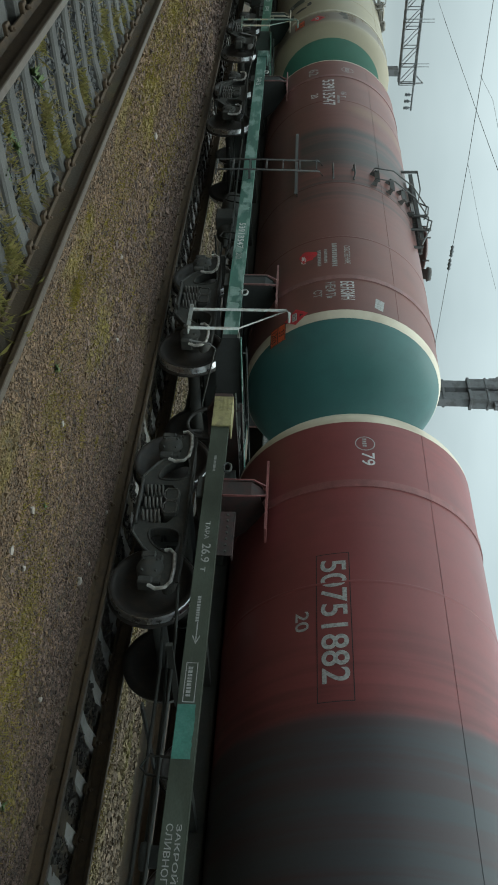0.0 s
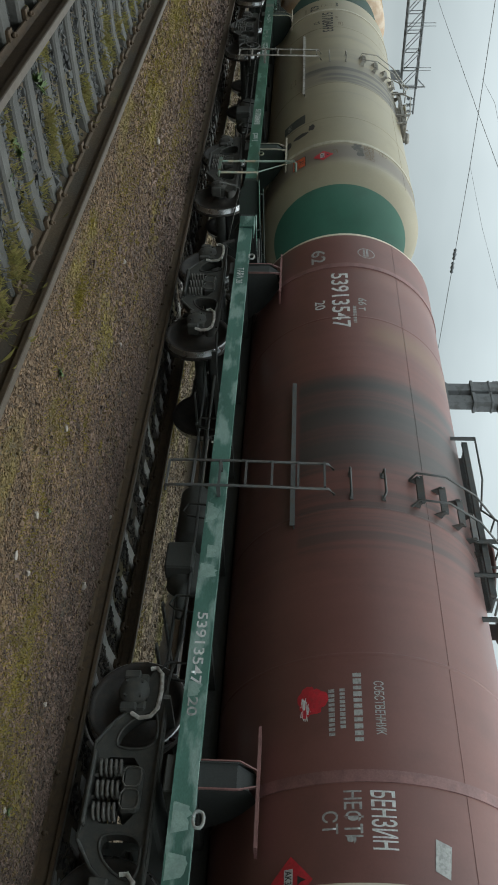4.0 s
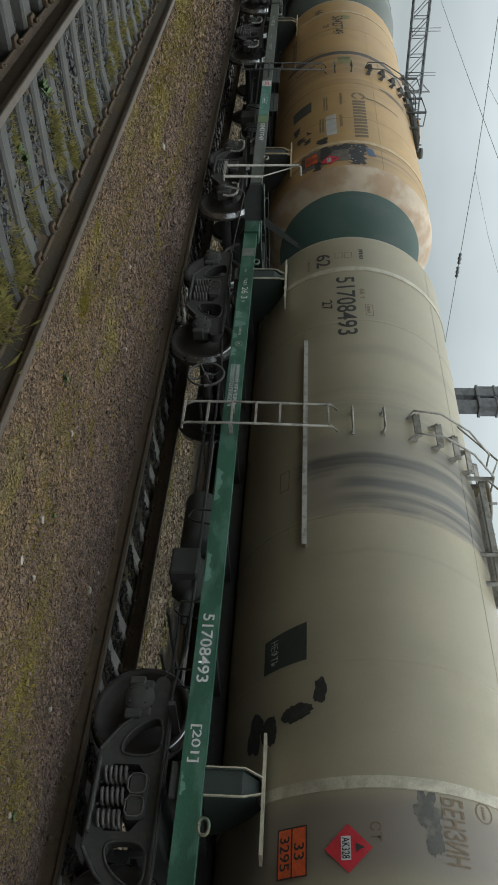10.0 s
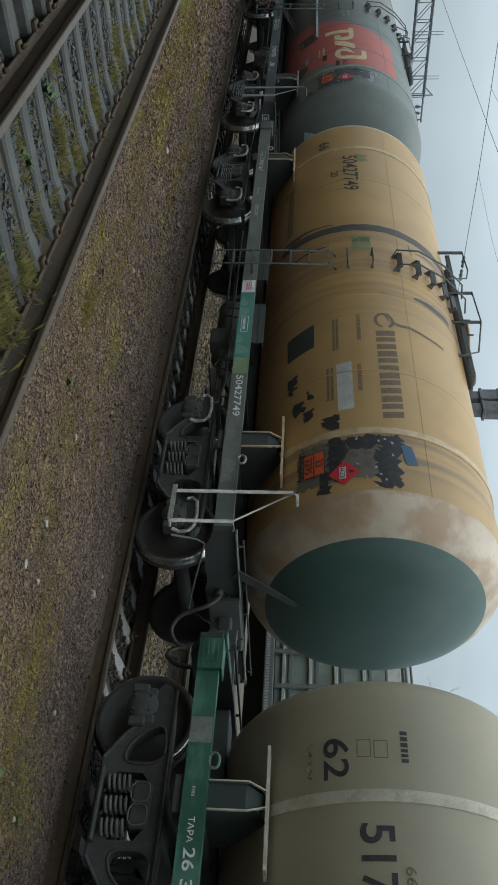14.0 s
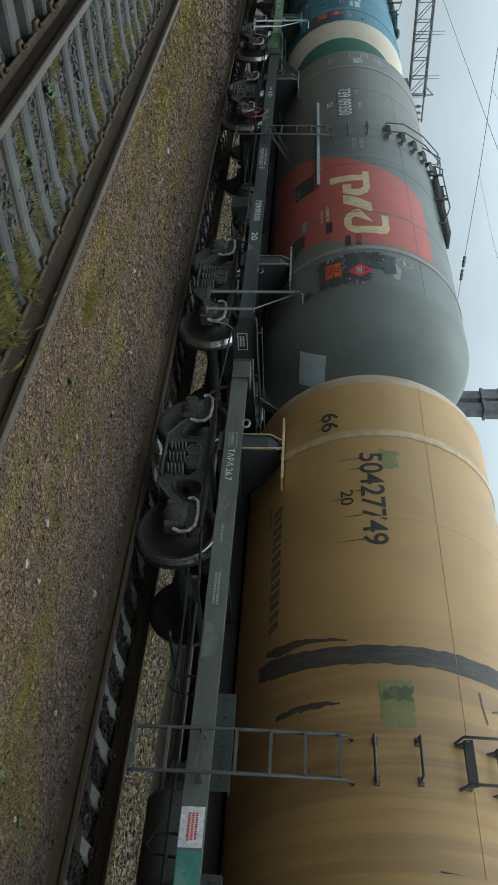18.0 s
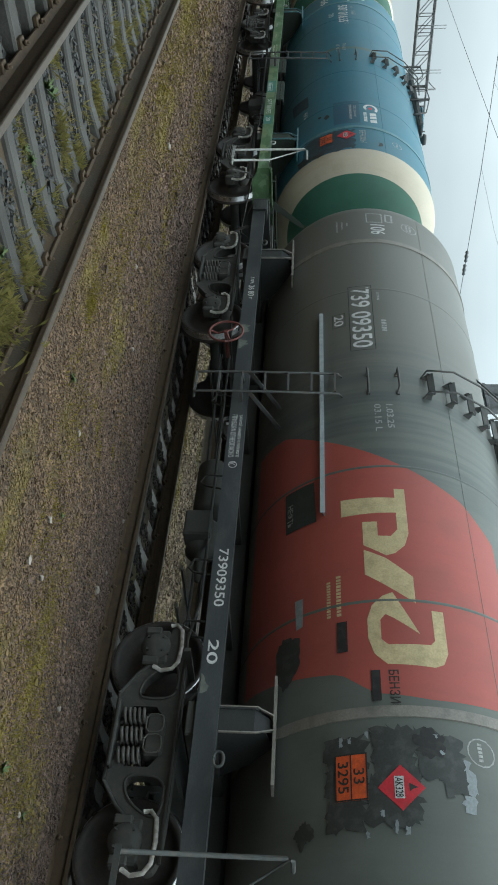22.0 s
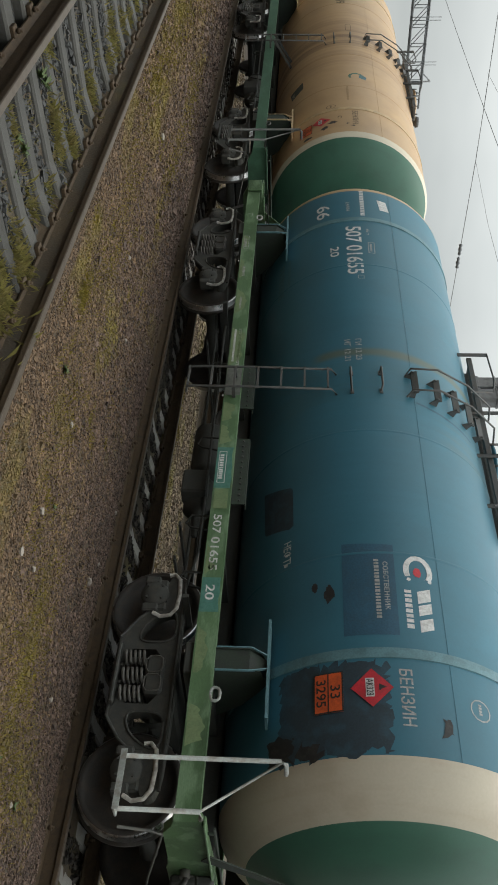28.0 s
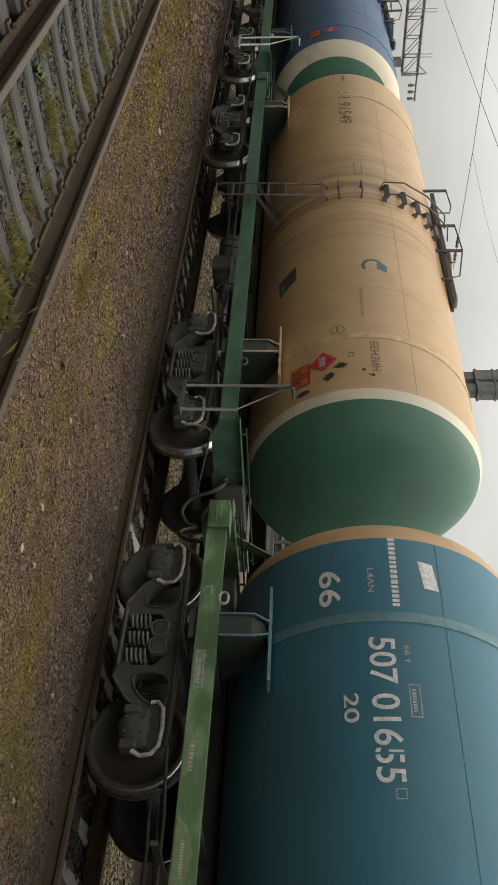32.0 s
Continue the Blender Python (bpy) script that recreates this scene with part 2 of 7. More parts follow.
def ground():
    xs = sorted({*(-3000, -900, -300, -120, -70, 5, 30, 80, 300, 900, 3000), *[-50 + 1.0 * i for i in range(26)], *[-24 + 0.25 * i for i in range(105)]})
    ys = sorted({*(-3000, -900, -200, -60, -20, -6, -3, -1, 25, 30, 40, 60, 90, 200, 900, 3000), *[0.12 * i for i in range(0, 125)], *[15 + i for i in range(10)], 3.76, 3.80, 3.88, 3.93, 6.78, 7.33})
    verts = [(x, y, ground_height(x, y)) for x in xs for y in ys]
    n = len(ys)
    faces = [(i * n + j, (i + 1) * n + j, (i + 1) * n + j + 1, i * n + j + 1) for i in range(len(xs) - 1) for j in range(n - 1)]
    me = bpy.data.meshes.new("ground")
    me.from_pydata(verts, [], faces)
    for p in me.polygons:
        p.use_smooth = True
    me.materials.append(soil)
    return tagged(new("ground", me), "brown gravelly ground between the railway tracks", "ground", kind="structure")


ground()

RAIL = ((-0.066, -0.18), (-0.066, -0.168), (-0.012, -0.148), (-0.009, -0.05), (-0.036, -0.038), (-0.0365, -0.006), (-0.03, 0.0),
        (0.03, 0.0), (0.0365, -0.006), (0.036, -0.038), (0.009, -0.05), (0.012, -0.148), (0.066, -0.168), (0.066, -0.18))


def rail(y, z, track, tall=1.0):
    bm = bmesh.new()
    rings = [[bm.verts.new((x, y + a, z + b * tall)) for a, b in RAIL] for x in (-400, -60, -30, -10, 0, 10, 60, 400)]
    for a, b in zip(rings, rings[1:]):
        for k in range(len(RAIL)):
            j = (k + 1) % len(RAIL)
            bm.faces.new((a[k], b[k], b[j], a[j])).material_index = 1 if k in (5, 6, 7) else 0
    bmesh.ops.recalc_face_normals(bm, faces=bm.faces)
    return part("rail", bm, [rail_rust, rail_top], track)


def sleeper_mesh():
    bm = bmesh.new()
    half, rows = 1.35, []
    for y, top, w in ((-half, 0.0, 0.11), (-1.0, 0.0, 0.105), (-0.72, -0.004, 0.10), (-0.4, -0.05, 0.088), (0.4, -0.05, 0.088), (0.72, -0.004, 0.10), (1.0, 0.0, 0.105), (half, 0.0, 0.11)):
        rows.append([bm.verts.new(p) for p in ((-w - 0.02, y, -0.2), (-w, y, top - 0.02), (-w + 0.02, y, top), (w - 0.02, y, top), (w, y, top - 0.02), (w + 0.02, y, -0.2))])
    for a, b in zip(rows, rows[1:]):
        for k in range(5):
            bm.faces.new((a[k], a[k + 1], b[k + 1], b[k]))
    bm.faces.new(rows[0]), bm.faces.new(rows[-1][::-1])
    bmesh.ops.recalc_face_normals(bm, faces=bm.faces)
    return bm


def fastening_mesh():
    """A bolted clamp on each side of the rail foot."""
    bm = bmesh.new()
    for s in (-1,):
        box(bm, -0.05, 0.05, s * 0.10 - 0.045, s * 0.10 + 0.045, -0.01, 0.03, 0.006)
        rod(bm, (0, s * 0.10, 0.02), (0, s * 0.10, 0.085), 0.013, 6)
        rod(bm, (0, s * 0.10, 0.04), (0, s * 0.10, 0.065), 0.024, 6)
    return bm


def track(name, mid, z, first, label, tall=1.0, stone=None):
    tk = thing(name, Matrix(), label, "railway track", kind="structure")
    for y in (mid - 0.8, mid + 0.8):
        rail(y, z, tk, tall)
    one, clamp = None, None
    top = z - 0.18 * tall - 0.005
    for i in range(-34, 90):
        x = first - 0.528 * i
        m = pose(x + random.uniform(-0.012, 0.012), mid, top + random.uniform(-0.006, 0.006), 0, 0, random.uniform(-0.8, 0.8))
        if one is None:
            one = part("sleeper", sleeper_mesh(), stone or concrete, tk)
            one.matrix_basis = m
        else:
            one = again(one, m)
        if x > -26:
            for y in (mid - 0.8, mid + 0.8):
                mm = pose(x, y, top + 0.004)
                if clamp is None:
                    clamp = part("rail_clamp", fastening_mesh(), rail_rust, tk)
                    clamp.matrix_basis = mm
                else:
                    clamp = again(clamp, mm)
    return tk


track("railway_track_near", (YA + YB) / 2, ZA, -6.33, "empty railway track with rusty rails on grey concrete sleepers", 1.3)
track("railway_track_far", YC, 0.0, -5.53, "railway track with worn rails under the tank train", 1.0, concrete_dry)


# ---- ballast, moss and grass ----
stone_brown = surface("brown_ballast", (0.128, 0.082, 0.046), 0.9, 0, (0.082, 0.052, 0.032), 0.5, 3, 60, vary=0.6, island=True, bump=0.3, mottle=0.2)
stone_mauve = surface("mauve_grey_ballast", (0.121, 0.081, 0.062), 0.9, 0, (0.078, 0.052, 0.041), 0.5, 3, 60, vary=0.6, island=True, bump=0.3, mottle=0.2)
stone_blue = surface("blue_grey_ballast", (0.05, 0.051, 0.05), 0.9, 0, (0.045, 0.046, 0.042), 0.5, 3, 60, vary=0.5, island=True, bump=0.3, mottle=0.2)
moss_green = surface("yellow_moss", (0.23, 0.18, 0.02), 0.95, 0, (0.13, 0.115, 0.025), 0.5, 3, 60, vary=0.35, island=True, bump=0.0)
grass_green = surface("dry_grass", (0.23, 0.205, 0.055), 0.9, 0, (0.31, 0.24, 0.10), 0.5, 4, 60, vary=0.4, island=True, bump=0.0)


def mossy(mt, lo, hi, most, colour=(0.16, 0.145, 0.03)):
    """A yellow film of moss over the stones, in ragged patches drawn out along the track."""
    ns, ln = mt.node_tree.nodes, mt.node_tree.links
    bs = ns["Principled BSDF"]
    col = bs.inputs["Base Color"].links[0].from_socket
    tc, mp, nz, rp, mx = (ns.new(k) for k in ("ShaderNodeTexCoord", "ShaderNodeMapping", "ShaderNodeTexNoise", "ShaderNodeMapRange", "ShaderNodeMix"))
    mp.inputs["Scale"].default_value = (0.55, 1.5, 1.0)
    nz.inputs["Scale"].default_value, nz.inputs["Detail"].default_value, nz.inputs["Roughness"].default_value = 1.0, 9.0, 0.62
    rp.inputs["From Min"].default_value, rp.inputs["From Max"].default_value, rp.inputs["To Max"].default_value = lo, hi, most
    mx.data_type = "RGBA"
    mx.inputs[7].default_value = (*colour, 1)
    for a, b in ((tc.outputs["Object"], mp.inputs["Vector"]), (mp.outputs["Vector"], nz.inputs["Vector"]), (nz.outputs["Fac"], rp.inputs["Value"]),
                 (rp.outputs["Result"], mx.inputs["Factor"]), (col, mx.inputs[6]), (mx.outputs[2], bs.inputs["Base Color"])):
        ln.new(a, b)


mossy(stone_brown, 0.52, 0.66, 0.72, (0.152, 0.12, 0.013))
mossy(stone_mauve, 0.58, 0.74, 0.45, (0.155, 0.12, 0.014))
mossy(soil, 0.52, 0.68, 0.35)
CUBE = np.array([(-1, -1, -1), (1, -1, -1), (1, 1, -1), (-1, 1, -1), (-1, -1, 1), (1, -1, 1), (1, 1, 1), (-1, 1, 1)], float) * 0.5
QUADS = np.array([(0, 3, 2, 1), (4, 5, 6, 7), (0, 1, 5, 4), (1, 2, 6, 5), (2, 3, 7, 6), (3, 0, 4, 7)])


def stuff(name, verts, faces, material, label, category):
    me = bpy.data.meshes.new(name)
    n, k = len(faces), len(faces[0])
    me.vertices.add(len(verts))
    me.vertices.foreach_set("co", np.asarray(verts, np.float32).ravel())
    me.loops.add(n * k)
    me.loops.foreach_set("vertex_index", np.asarray(faces, np.int32).ravel())
    me.polygons.add(n)
    me.polygons.foreach_set("loop_start", np.arange(0, n * k, k, dtype=np.int32))
    me.update(calc_edges=True)
    me.shade_flat()
    me.materials.append(material)
    return tagged(new(name, me), label, category, kind="stuff")


def stones(name, patches, material, label, seed, skip=None):
    """patches: x0, x1, y0, y1, stones to the square metre, size."""
    rng = np.random.default_rng(seed)
    xs, ys, sz = [], [], []
    for x0, x1, y0, y1, per, size in patches:
        n = int((x1 - x0) * (y1 - y0) * per)
        xs.append(rng.uniform(x0, x1, n)), ys.append(rng.uniform(y0, y1, n)), sz.append(size * rng.lognormal(0, 0.33, n))
    xs, ys, sz = np.concatenate(xs), np.concatenate(ys), np.clip(np.concatenate(sz), 0.010, 0.09)
    if skip is not None:
        keep = ~skip(xs, ys)
        xs, ys, sz = xs[keep], ys[keep], sz[keep]
    n = len(xs)
    zs = np.array([ground_height(x, y) for x, y in zip(xs, ys)])
    v = CUBE[None] * rng.uniform(0.55, 1.1, (n, 1, 3)) + rng.normal(0, 0.13, (n, 8, 3))
    a, b = rng.uniform(0, math.tau, n), rng.normal(0, 0.5, n)
    ca, sa, cb, sb = np.cos(a)[:, None], np.sin(a)[:, None], np.cos(b)[:, None], np.sin(b)[:, None]
    y2, z2 = v[..., 1] * cb - v[..., 2] * sb, v[..., 1] * sb + v[..., 2] * cb
    v = np.stack([v[..., 0] * ca - y2 * sa, v[..., 0] * sa + y2 * ca, z2 * 0.8], -1) * sz[:, None, None]
    v += np.stack([xs, ys, zs + sz * 0.12], -1)[:, None]
    f = (QUADS[None] + 8 * np.arange(n)[:, None, None]).reshape(-1, 4)
    return stuff(name, v.reshape(-1, 3), f, material, label, "gravel")


NEAR_MID = (YA + YB) / 2


def on_near_sleeper(xs, ys):
    k = (xs + 6.33) / 0.528
    return (np.abs(k - np.round(k)) * 0.528 < 0.15) & (np.abs(ys - NEAR_MID) < 1.36)


def on_far_sleeper(xs, ys):
    k = (xs + 5.53) / 0.528
    return (np.abs(k - np.round(k)) * 0.528 < 0.125 + 0.04 * np.sin(37.0 * xs + 11.0 * ys)) & (ys > 7.4) & (ys < 9.5)


stones("ballast_between_tracks", [(-7, -1.2, 3.88, 5.7, 3900, 0.0152), (-7, -1.2, 5.7, 6.3, 2600, 0.0152), (-7, -1.2, 6.3, 6.9, 1100, 0.0152), (-11, -7, 3.88, 5.7, 2400, 0.0185), (-11, -7, 5.7, 6.9, 900, 0.021), (-17, -11, 3.88, 6.1, 1000, 0.027), (-17, -11, 6.1, 6.8, 350, 0.027), (-30, -17, 3.88, 6.3, 260, 0.05), (-1.2, 8, 3.88, 6.9, 260, 0.04)], stone_brown, "brown gravel strip between the two tracks", 1)
stones("ballast_beside_rail", [(-7, -1.2, 6.6, 7.28, 3900, 0.0152), (-7, -1.2, 6.0, 6.6, 2500, 0.0152), (-7, -1.2, 5.2, 6.0, 1100, 0.0152), (-11, -7, 6.6, 7.28, 2400, 0.0185), (-11, -7, 5.2, 6.6, 900, 0.021), (-18, -11, 6.2, 7.28, 900, 0.029), (-18, -11, 5.4, 6.2, 350, 0.03), (-34, -18, 5.8, 7.28, 260, 0.05), (-1.2, 8, 6.0, 7.28, 260, 0.04)], stone_mauve, "mauve-grey crushed stone beside the rail", 2)
stones("ballast_near_track", [(-12, -2, 0.6, 3.76, 560, 0.033), (-22, -12, 0.6, 3.76, 170, 0.055), (-2, 8, 0.9, 3.76, 170, 0.055)], stone_blue, "blue-grey crushed stone between concrete sleepers", 3, on_near_sleeper)
stone_pale = surface("pale_brown_ballast", (0.175, 0.135, 0.092), 0.9, 0, (0.11, 0.084, 0.06), 0.5, 3, 60, vary=0.55, island=True, bump=0.3, mottle=0.2)
mossy(stone_pale, 0.5, 0.68, 0.6)
stone_dark = surface("oily_dark_ballast", (0.05, 0.042, 0.034), 0.85, 0, (0.028, 0.024, 0.02), 0.5, 3, 60, vary=0.7, island=True, bump=0.3, mottle=0.2)
stones("ballast_far_side", [(-16, -2, 8.98, 9.4, 1100, 0.026), (-16, -2, 9.4, 10.6, 900, 0.028), (-16, -2, 10.6, 11.9, 300, 0.04), (-30, -16, 8.98, 10.8, 300, 0.042), (-30, -16, 10.8, 11.9, 150, 0.05)], stone_pale, "fine grey-brown gravel beyond the train", 4)
stones("ballast_far_track", [(-16, -1, 7.42, 8.9, 520, 0.036), (-30, -16, 7.42, 8.9, 160, 0.045), (-1, 8, 7.42, 8.9, 100, 0.045)], stone_dark, "dark brown crushed stone between the rails under the train", 5, on_far_sleeper)


def blades(name, clumps, material, label, seed):
    """clumps: x, y, reach in x, reach in y, count, height."""
    rng = np.random.default_rng(seed)
    vs = []
    for x, y, rx, ry, n, high in clumps:
        px, py = x + rng.normal(0, rx * 0.5, n), y + rng.normal(0, ry * 0.5, n)
        for bx, by in zip(px, py):
            a, h = rng.uniform(0, math.tau), high * rng.uniform(0.4, 1.2)
            w, lean = rng.uniform(0.0008, 0.0018) + min(high, 0.05) * 0.012 * min(1.0, 0.05 / high), rng.uniform(0.1, 0.9) * h
            z = ground_height(bx, by) - 0.004
            dx, dy = math.cos(a), math.sin(a)
            vs += [(bx - dy * w, by + dx * w, z), (bx + dy * w, by - dx * w, z), (bx + dx * lean * 0.45 + dy * w * 0.7, by + dy * lean * 0.45 - dx * w * 0.7, z + h * 0.65), (bx + dx * lean, by + dy * lean, z + h * 0.9)]
    f = np.arange(len(vs)).reshape(-1, 4)
    return stuff(name, vs, f, material, label, "grass")


rnd = random.Random(8)
moss = [(-15.7, 4.75, 3.0, 0.62, 9500, 0.042), (-16.0, 6.25, 3.2, 0.42, 7600, 0.042), (-12.6, 4.5, 2.0, 0.44, 5600, 0.04), (-12.8, 6.1, 1.6, 0.3, 3200, 0.04), (-9.5, 4.95, 1.2, 0.4, 2400, 0.036), (-7.8, 4.85, 1.1, 0.5, 2200, 0.036),
        (-7.0, 4.62, 0.35, 0.16, 1100, 0.045), (-5.6, 5.1, 1.0, 0.5, 1900, 0.036), (-3.9, 5.8, 0.8, 0.5, 2600, 0.034), (-3.15, 6.0, 0.7, 0.45, 2200, 0.034), (-2.7, 6.3, 0.6, 0.35, 1600, 0.034), (-20.5, 5.2, 3.6, 0.9, 8500, 0.048), (-2.3, 5.6, 0.6, 0.5, 1800, 0.034)]
moss += [(rnd.uniform(-18, -2), rnd.uniform(4.1, 6.4), rnd.uniform(0.1, 0.35), rnd.uniform(0.05, 0.16), rnd.randint(50, 150), 0.04) for _ in range(110)]
moss += [(-9 + rnd.uniform(-4.5, 5.5), 9.75 + rnd.uniform(-0.25, 0.3), 0.35, 0.14, 70, 0.06) for _ in range(46)]
blades("moss_patches", moss, moss_green, "yellow-green moss and short grass on the gravel", 11)
grass = [(-5.9, 3.66, 0.16, 0.14, 420, 0.15), (-5.3, 3.64, 0.2, 0.16, 520, 0.16), (-5.0, 3.5, 0.2, 0.2, 360, 0.16), (-7.7, 3.2, 0.1, 0.25, 260, 0.12), (-8.05, 3.62, 0.12, 0.1, 220, 0.13), (-6.6, 2.75, 0.08, 0.2, 120, 0.09),
         (-9.2, 3.5, 0.12, 0.2, 200, 0.12), (-7.9, 2.6, 0.1, 0.15, 160, 0.11), (-10.6, 3.3, 0.15, 0.3, 220, 0.12), (-4.75, 3.58, 0.2, 0.18, 480, 0.15)]
for i in range(30):
    x = -6.33 - 0.528 * (i - 6) + 0.264
    if rnd.random() < 0.9:
        grass.append((x, 3.56 + rnd.uniform(-0.12, 0.06), 0.13, 0.16, rnd.randint(45, 120), rnd.uniform(0.08, 0.13)))
    if rnd.random() < 0.75:
        grass.append((x, rnd.uniform(2.3, 3.3), 0.1, 0.35, rnd.randint(25, 90), rnd.uniform(0.05, 0.1)))
    grass.append((x, rnd.uniform(1.2, 2.0), 0.12, 0.3, 50, 0.11))
blades("grass_tufts", grass, grass_green, "dry yellow-green grass growing between the sleepers", 12)


def weed(x, y, seed, size=0.09):
    """A small leafy plant: a rosette of cupped leaves."""
    rng = random.Random(seed)
    z = ground_height(x, y)
    bm = bmesh.new()
    c = Vector((0, 0, 0.015))
    heart = bm.verts.new(c)
    for k in range(34):
        a, l, up = rng.uniform(0, math.tau), size * rng.uniform(0.35, 0.8), rng.uniform(0.15, 1.1)
        d, s = Vector((math.cos(a), math.sin(a), up)), Vector((-math.sin(a), math.cos(a), 0)) * size * 0.13
        p = [None, c + d * l * 0.5 + s, c + d * l - Vector((0, 0, l * 0.2)), c + d * l * 0.5 - s]
        bm.faces.new([heart] + [bm.verts.new(q) for q in p[1:]])
    ob = part("weed", bm, weed_green)
    ob.matrix_basis = pose(x, y, z)
    return tagged(ob, "small green leafy weed growing in the gravel", "weed", "weeds by the track")


weed_green = surface("weed_leaf", (0.06, 0.105, 0.022), 0.6, 0, (0.10, 0.13, 0.03), 0.5, 9, 60, bump=0.1)
for i, (x, y, s) in enumerate(((-7.55, 2.75, 0.13), (-7.7, 2.85, 0.11), (-6.65, 2.9, 0.09), (-6.75, 3.05, 0.10), (-6.35, 3.1, 0.09), (-5.95, 4.75, 0.07), (-4.9, 5.45, 0.05), (-2.75, 5.75, 0.08), (-2.7, 6.42, 0.07), (-5.65, 3.3, 0.1))):
    weed(x, y, i, s)


def loose_stone(x, y, size, seed, material, label):
    bm = bmesh.new()
    bmesh.ops.create_icosphere(bm, subdivisions=1, radius=size)
    rng = random.Random(seed)
    for v in bm.verts:
        v.co *= rng.uniform(0.7, 1.2)
        v.co.z *= 0.65
    ob = part("stone", bm, material)
    ob.matrix_basis = pose(x, y, ground_height(x, y) + size * 0.4, 0, 0, rng.uniform(0, 360))
    return tagged(ob, label, "stone", "loose pale stones on the gravel")


pale_stone = surface("pale_stone", (0.29, 0.26, 0.22), 0.85, 0, (0.25, 0.22, 0.19), 0.5, 12, 80, bump=0.3)
for i, (x, y, s) in enumerate(((-12.3, 5.36, 0.06), (-5.13, 6.82, 0.05), (-4.64, 5.22, 0.04), (-4.2, 5.43, 0.035), (-4.08, 5.06, 0.045), (-6.4, 7.2, 0.028), (-2.68, 6.36, 0.03), (-5.5, 7.0, 0.03), (-5.8, 5.3, 0.035), (-8.2, 6.1, 0.035), (-9.1, 5.5, 0.04), (-3.7, 6.6, 0.03))):
    loose_stone(x, y, s, i, pale_stone, "pale loose stone lying on the gravel")

# ---- tank cars ----
def size_of(spec):
    """Height of the tank's axis, its radius, half of its straight shell and the depth of its dished ends."""
    return spec.get("size", (2.717, 1.5, 4.86, 0.50))


def end_of(sign, spec):
    """Where the shell ends and how deep the dished end is, at the front or the rear."""
    return size_of(spec)[2:] if sign > 0 else spec.get("rear_end", size_of(spec)[2:])


def head_profile(sign, spec, n=24):
    r = size_of(spec)[1]
    half, dish = end_of(sign, spec)
    return [(sign * (half + dish * math.sin(a)), r * math.cos(a) ** 0.85) for a in [i * math.pi / 2 / n for i in range(n)]] + [(sign * (half + dish), 0.012)]


def tank_parts(car, spec):
    paint = spec["paint"]
    ZT, RT, HALF, DISH = size_of(spec)
    bm = bmesh.new()
    back = end_of(-1, spec)[0]
    xs = [-back + (back + HALF) * i / 24 for i in range(25)]
    lathe(bm, [(x, RT) for x in xs], 160, "X", (0, 0, ZT), closed=True)
    part("tank_shell", bm, paint, car, spec.get("shell_label", ""))
    for sign, key in ((1, "front"), (-1, "rear")):
        ring, cap, edge = spec[key]
        bm = bmesh.new()
        prof = head_profile(sign, spec)
        slots = [0 if r > edge else 1 for _, r in prof[1:]]
        lathe(bm, prof, 96, "X", (0, 0, ZT), slots=slots, closed=True)
        bm.faces.new([v for v in bm.verts][-96:]).material_index = 1
        bmesh.ops.recalc_face_normals(bm, faces=bm.faces)
        part("tank_head", bm, [ring, cap], car, spec[key + "_label"] if key + "_label" in spec else "")
    # weld seams round the shell
    for x in (-2.6, 0.95, 2.75):
        bm = bmesh.new()
        lathe(bm, [(x - 0.02, RT), (x - 0.008, RT + 0.006), (x + 0.008, RT + 0.006), (x + 0.02, RT)], 96, "X", (0, 0, ZT), closed=True)
        part("weld_seam", bm, paint, car)
    bm = bmesh.new()
    for a in (spec.get("seam", 0.52), 2.2):
        y, z = -RT * math.cos(a), RT * math.sin(a)
        n = Vector((0, y, z)).normalized()
        rod(bm, (-back, y, ZT + z), (HALF, y, ZT + z), 0.0035, 5)
    part("weld_seam", bm, paint, car)
    for x in (-3.92, 3.9):
        bm = bmesh.new()
        lathe(bm, [(x - 0.055, RT - 0.01), (x - 0.05, RT + 0.014), (x + 0.05, RT + 0.014), (x + 0.055, RT - 0.01)], 96, "X", (0, 0, ZT), closed=True)
        for f in bm.faces:
            f.smooth = False
        part("tank_strap", bm, spec["strap"], car)


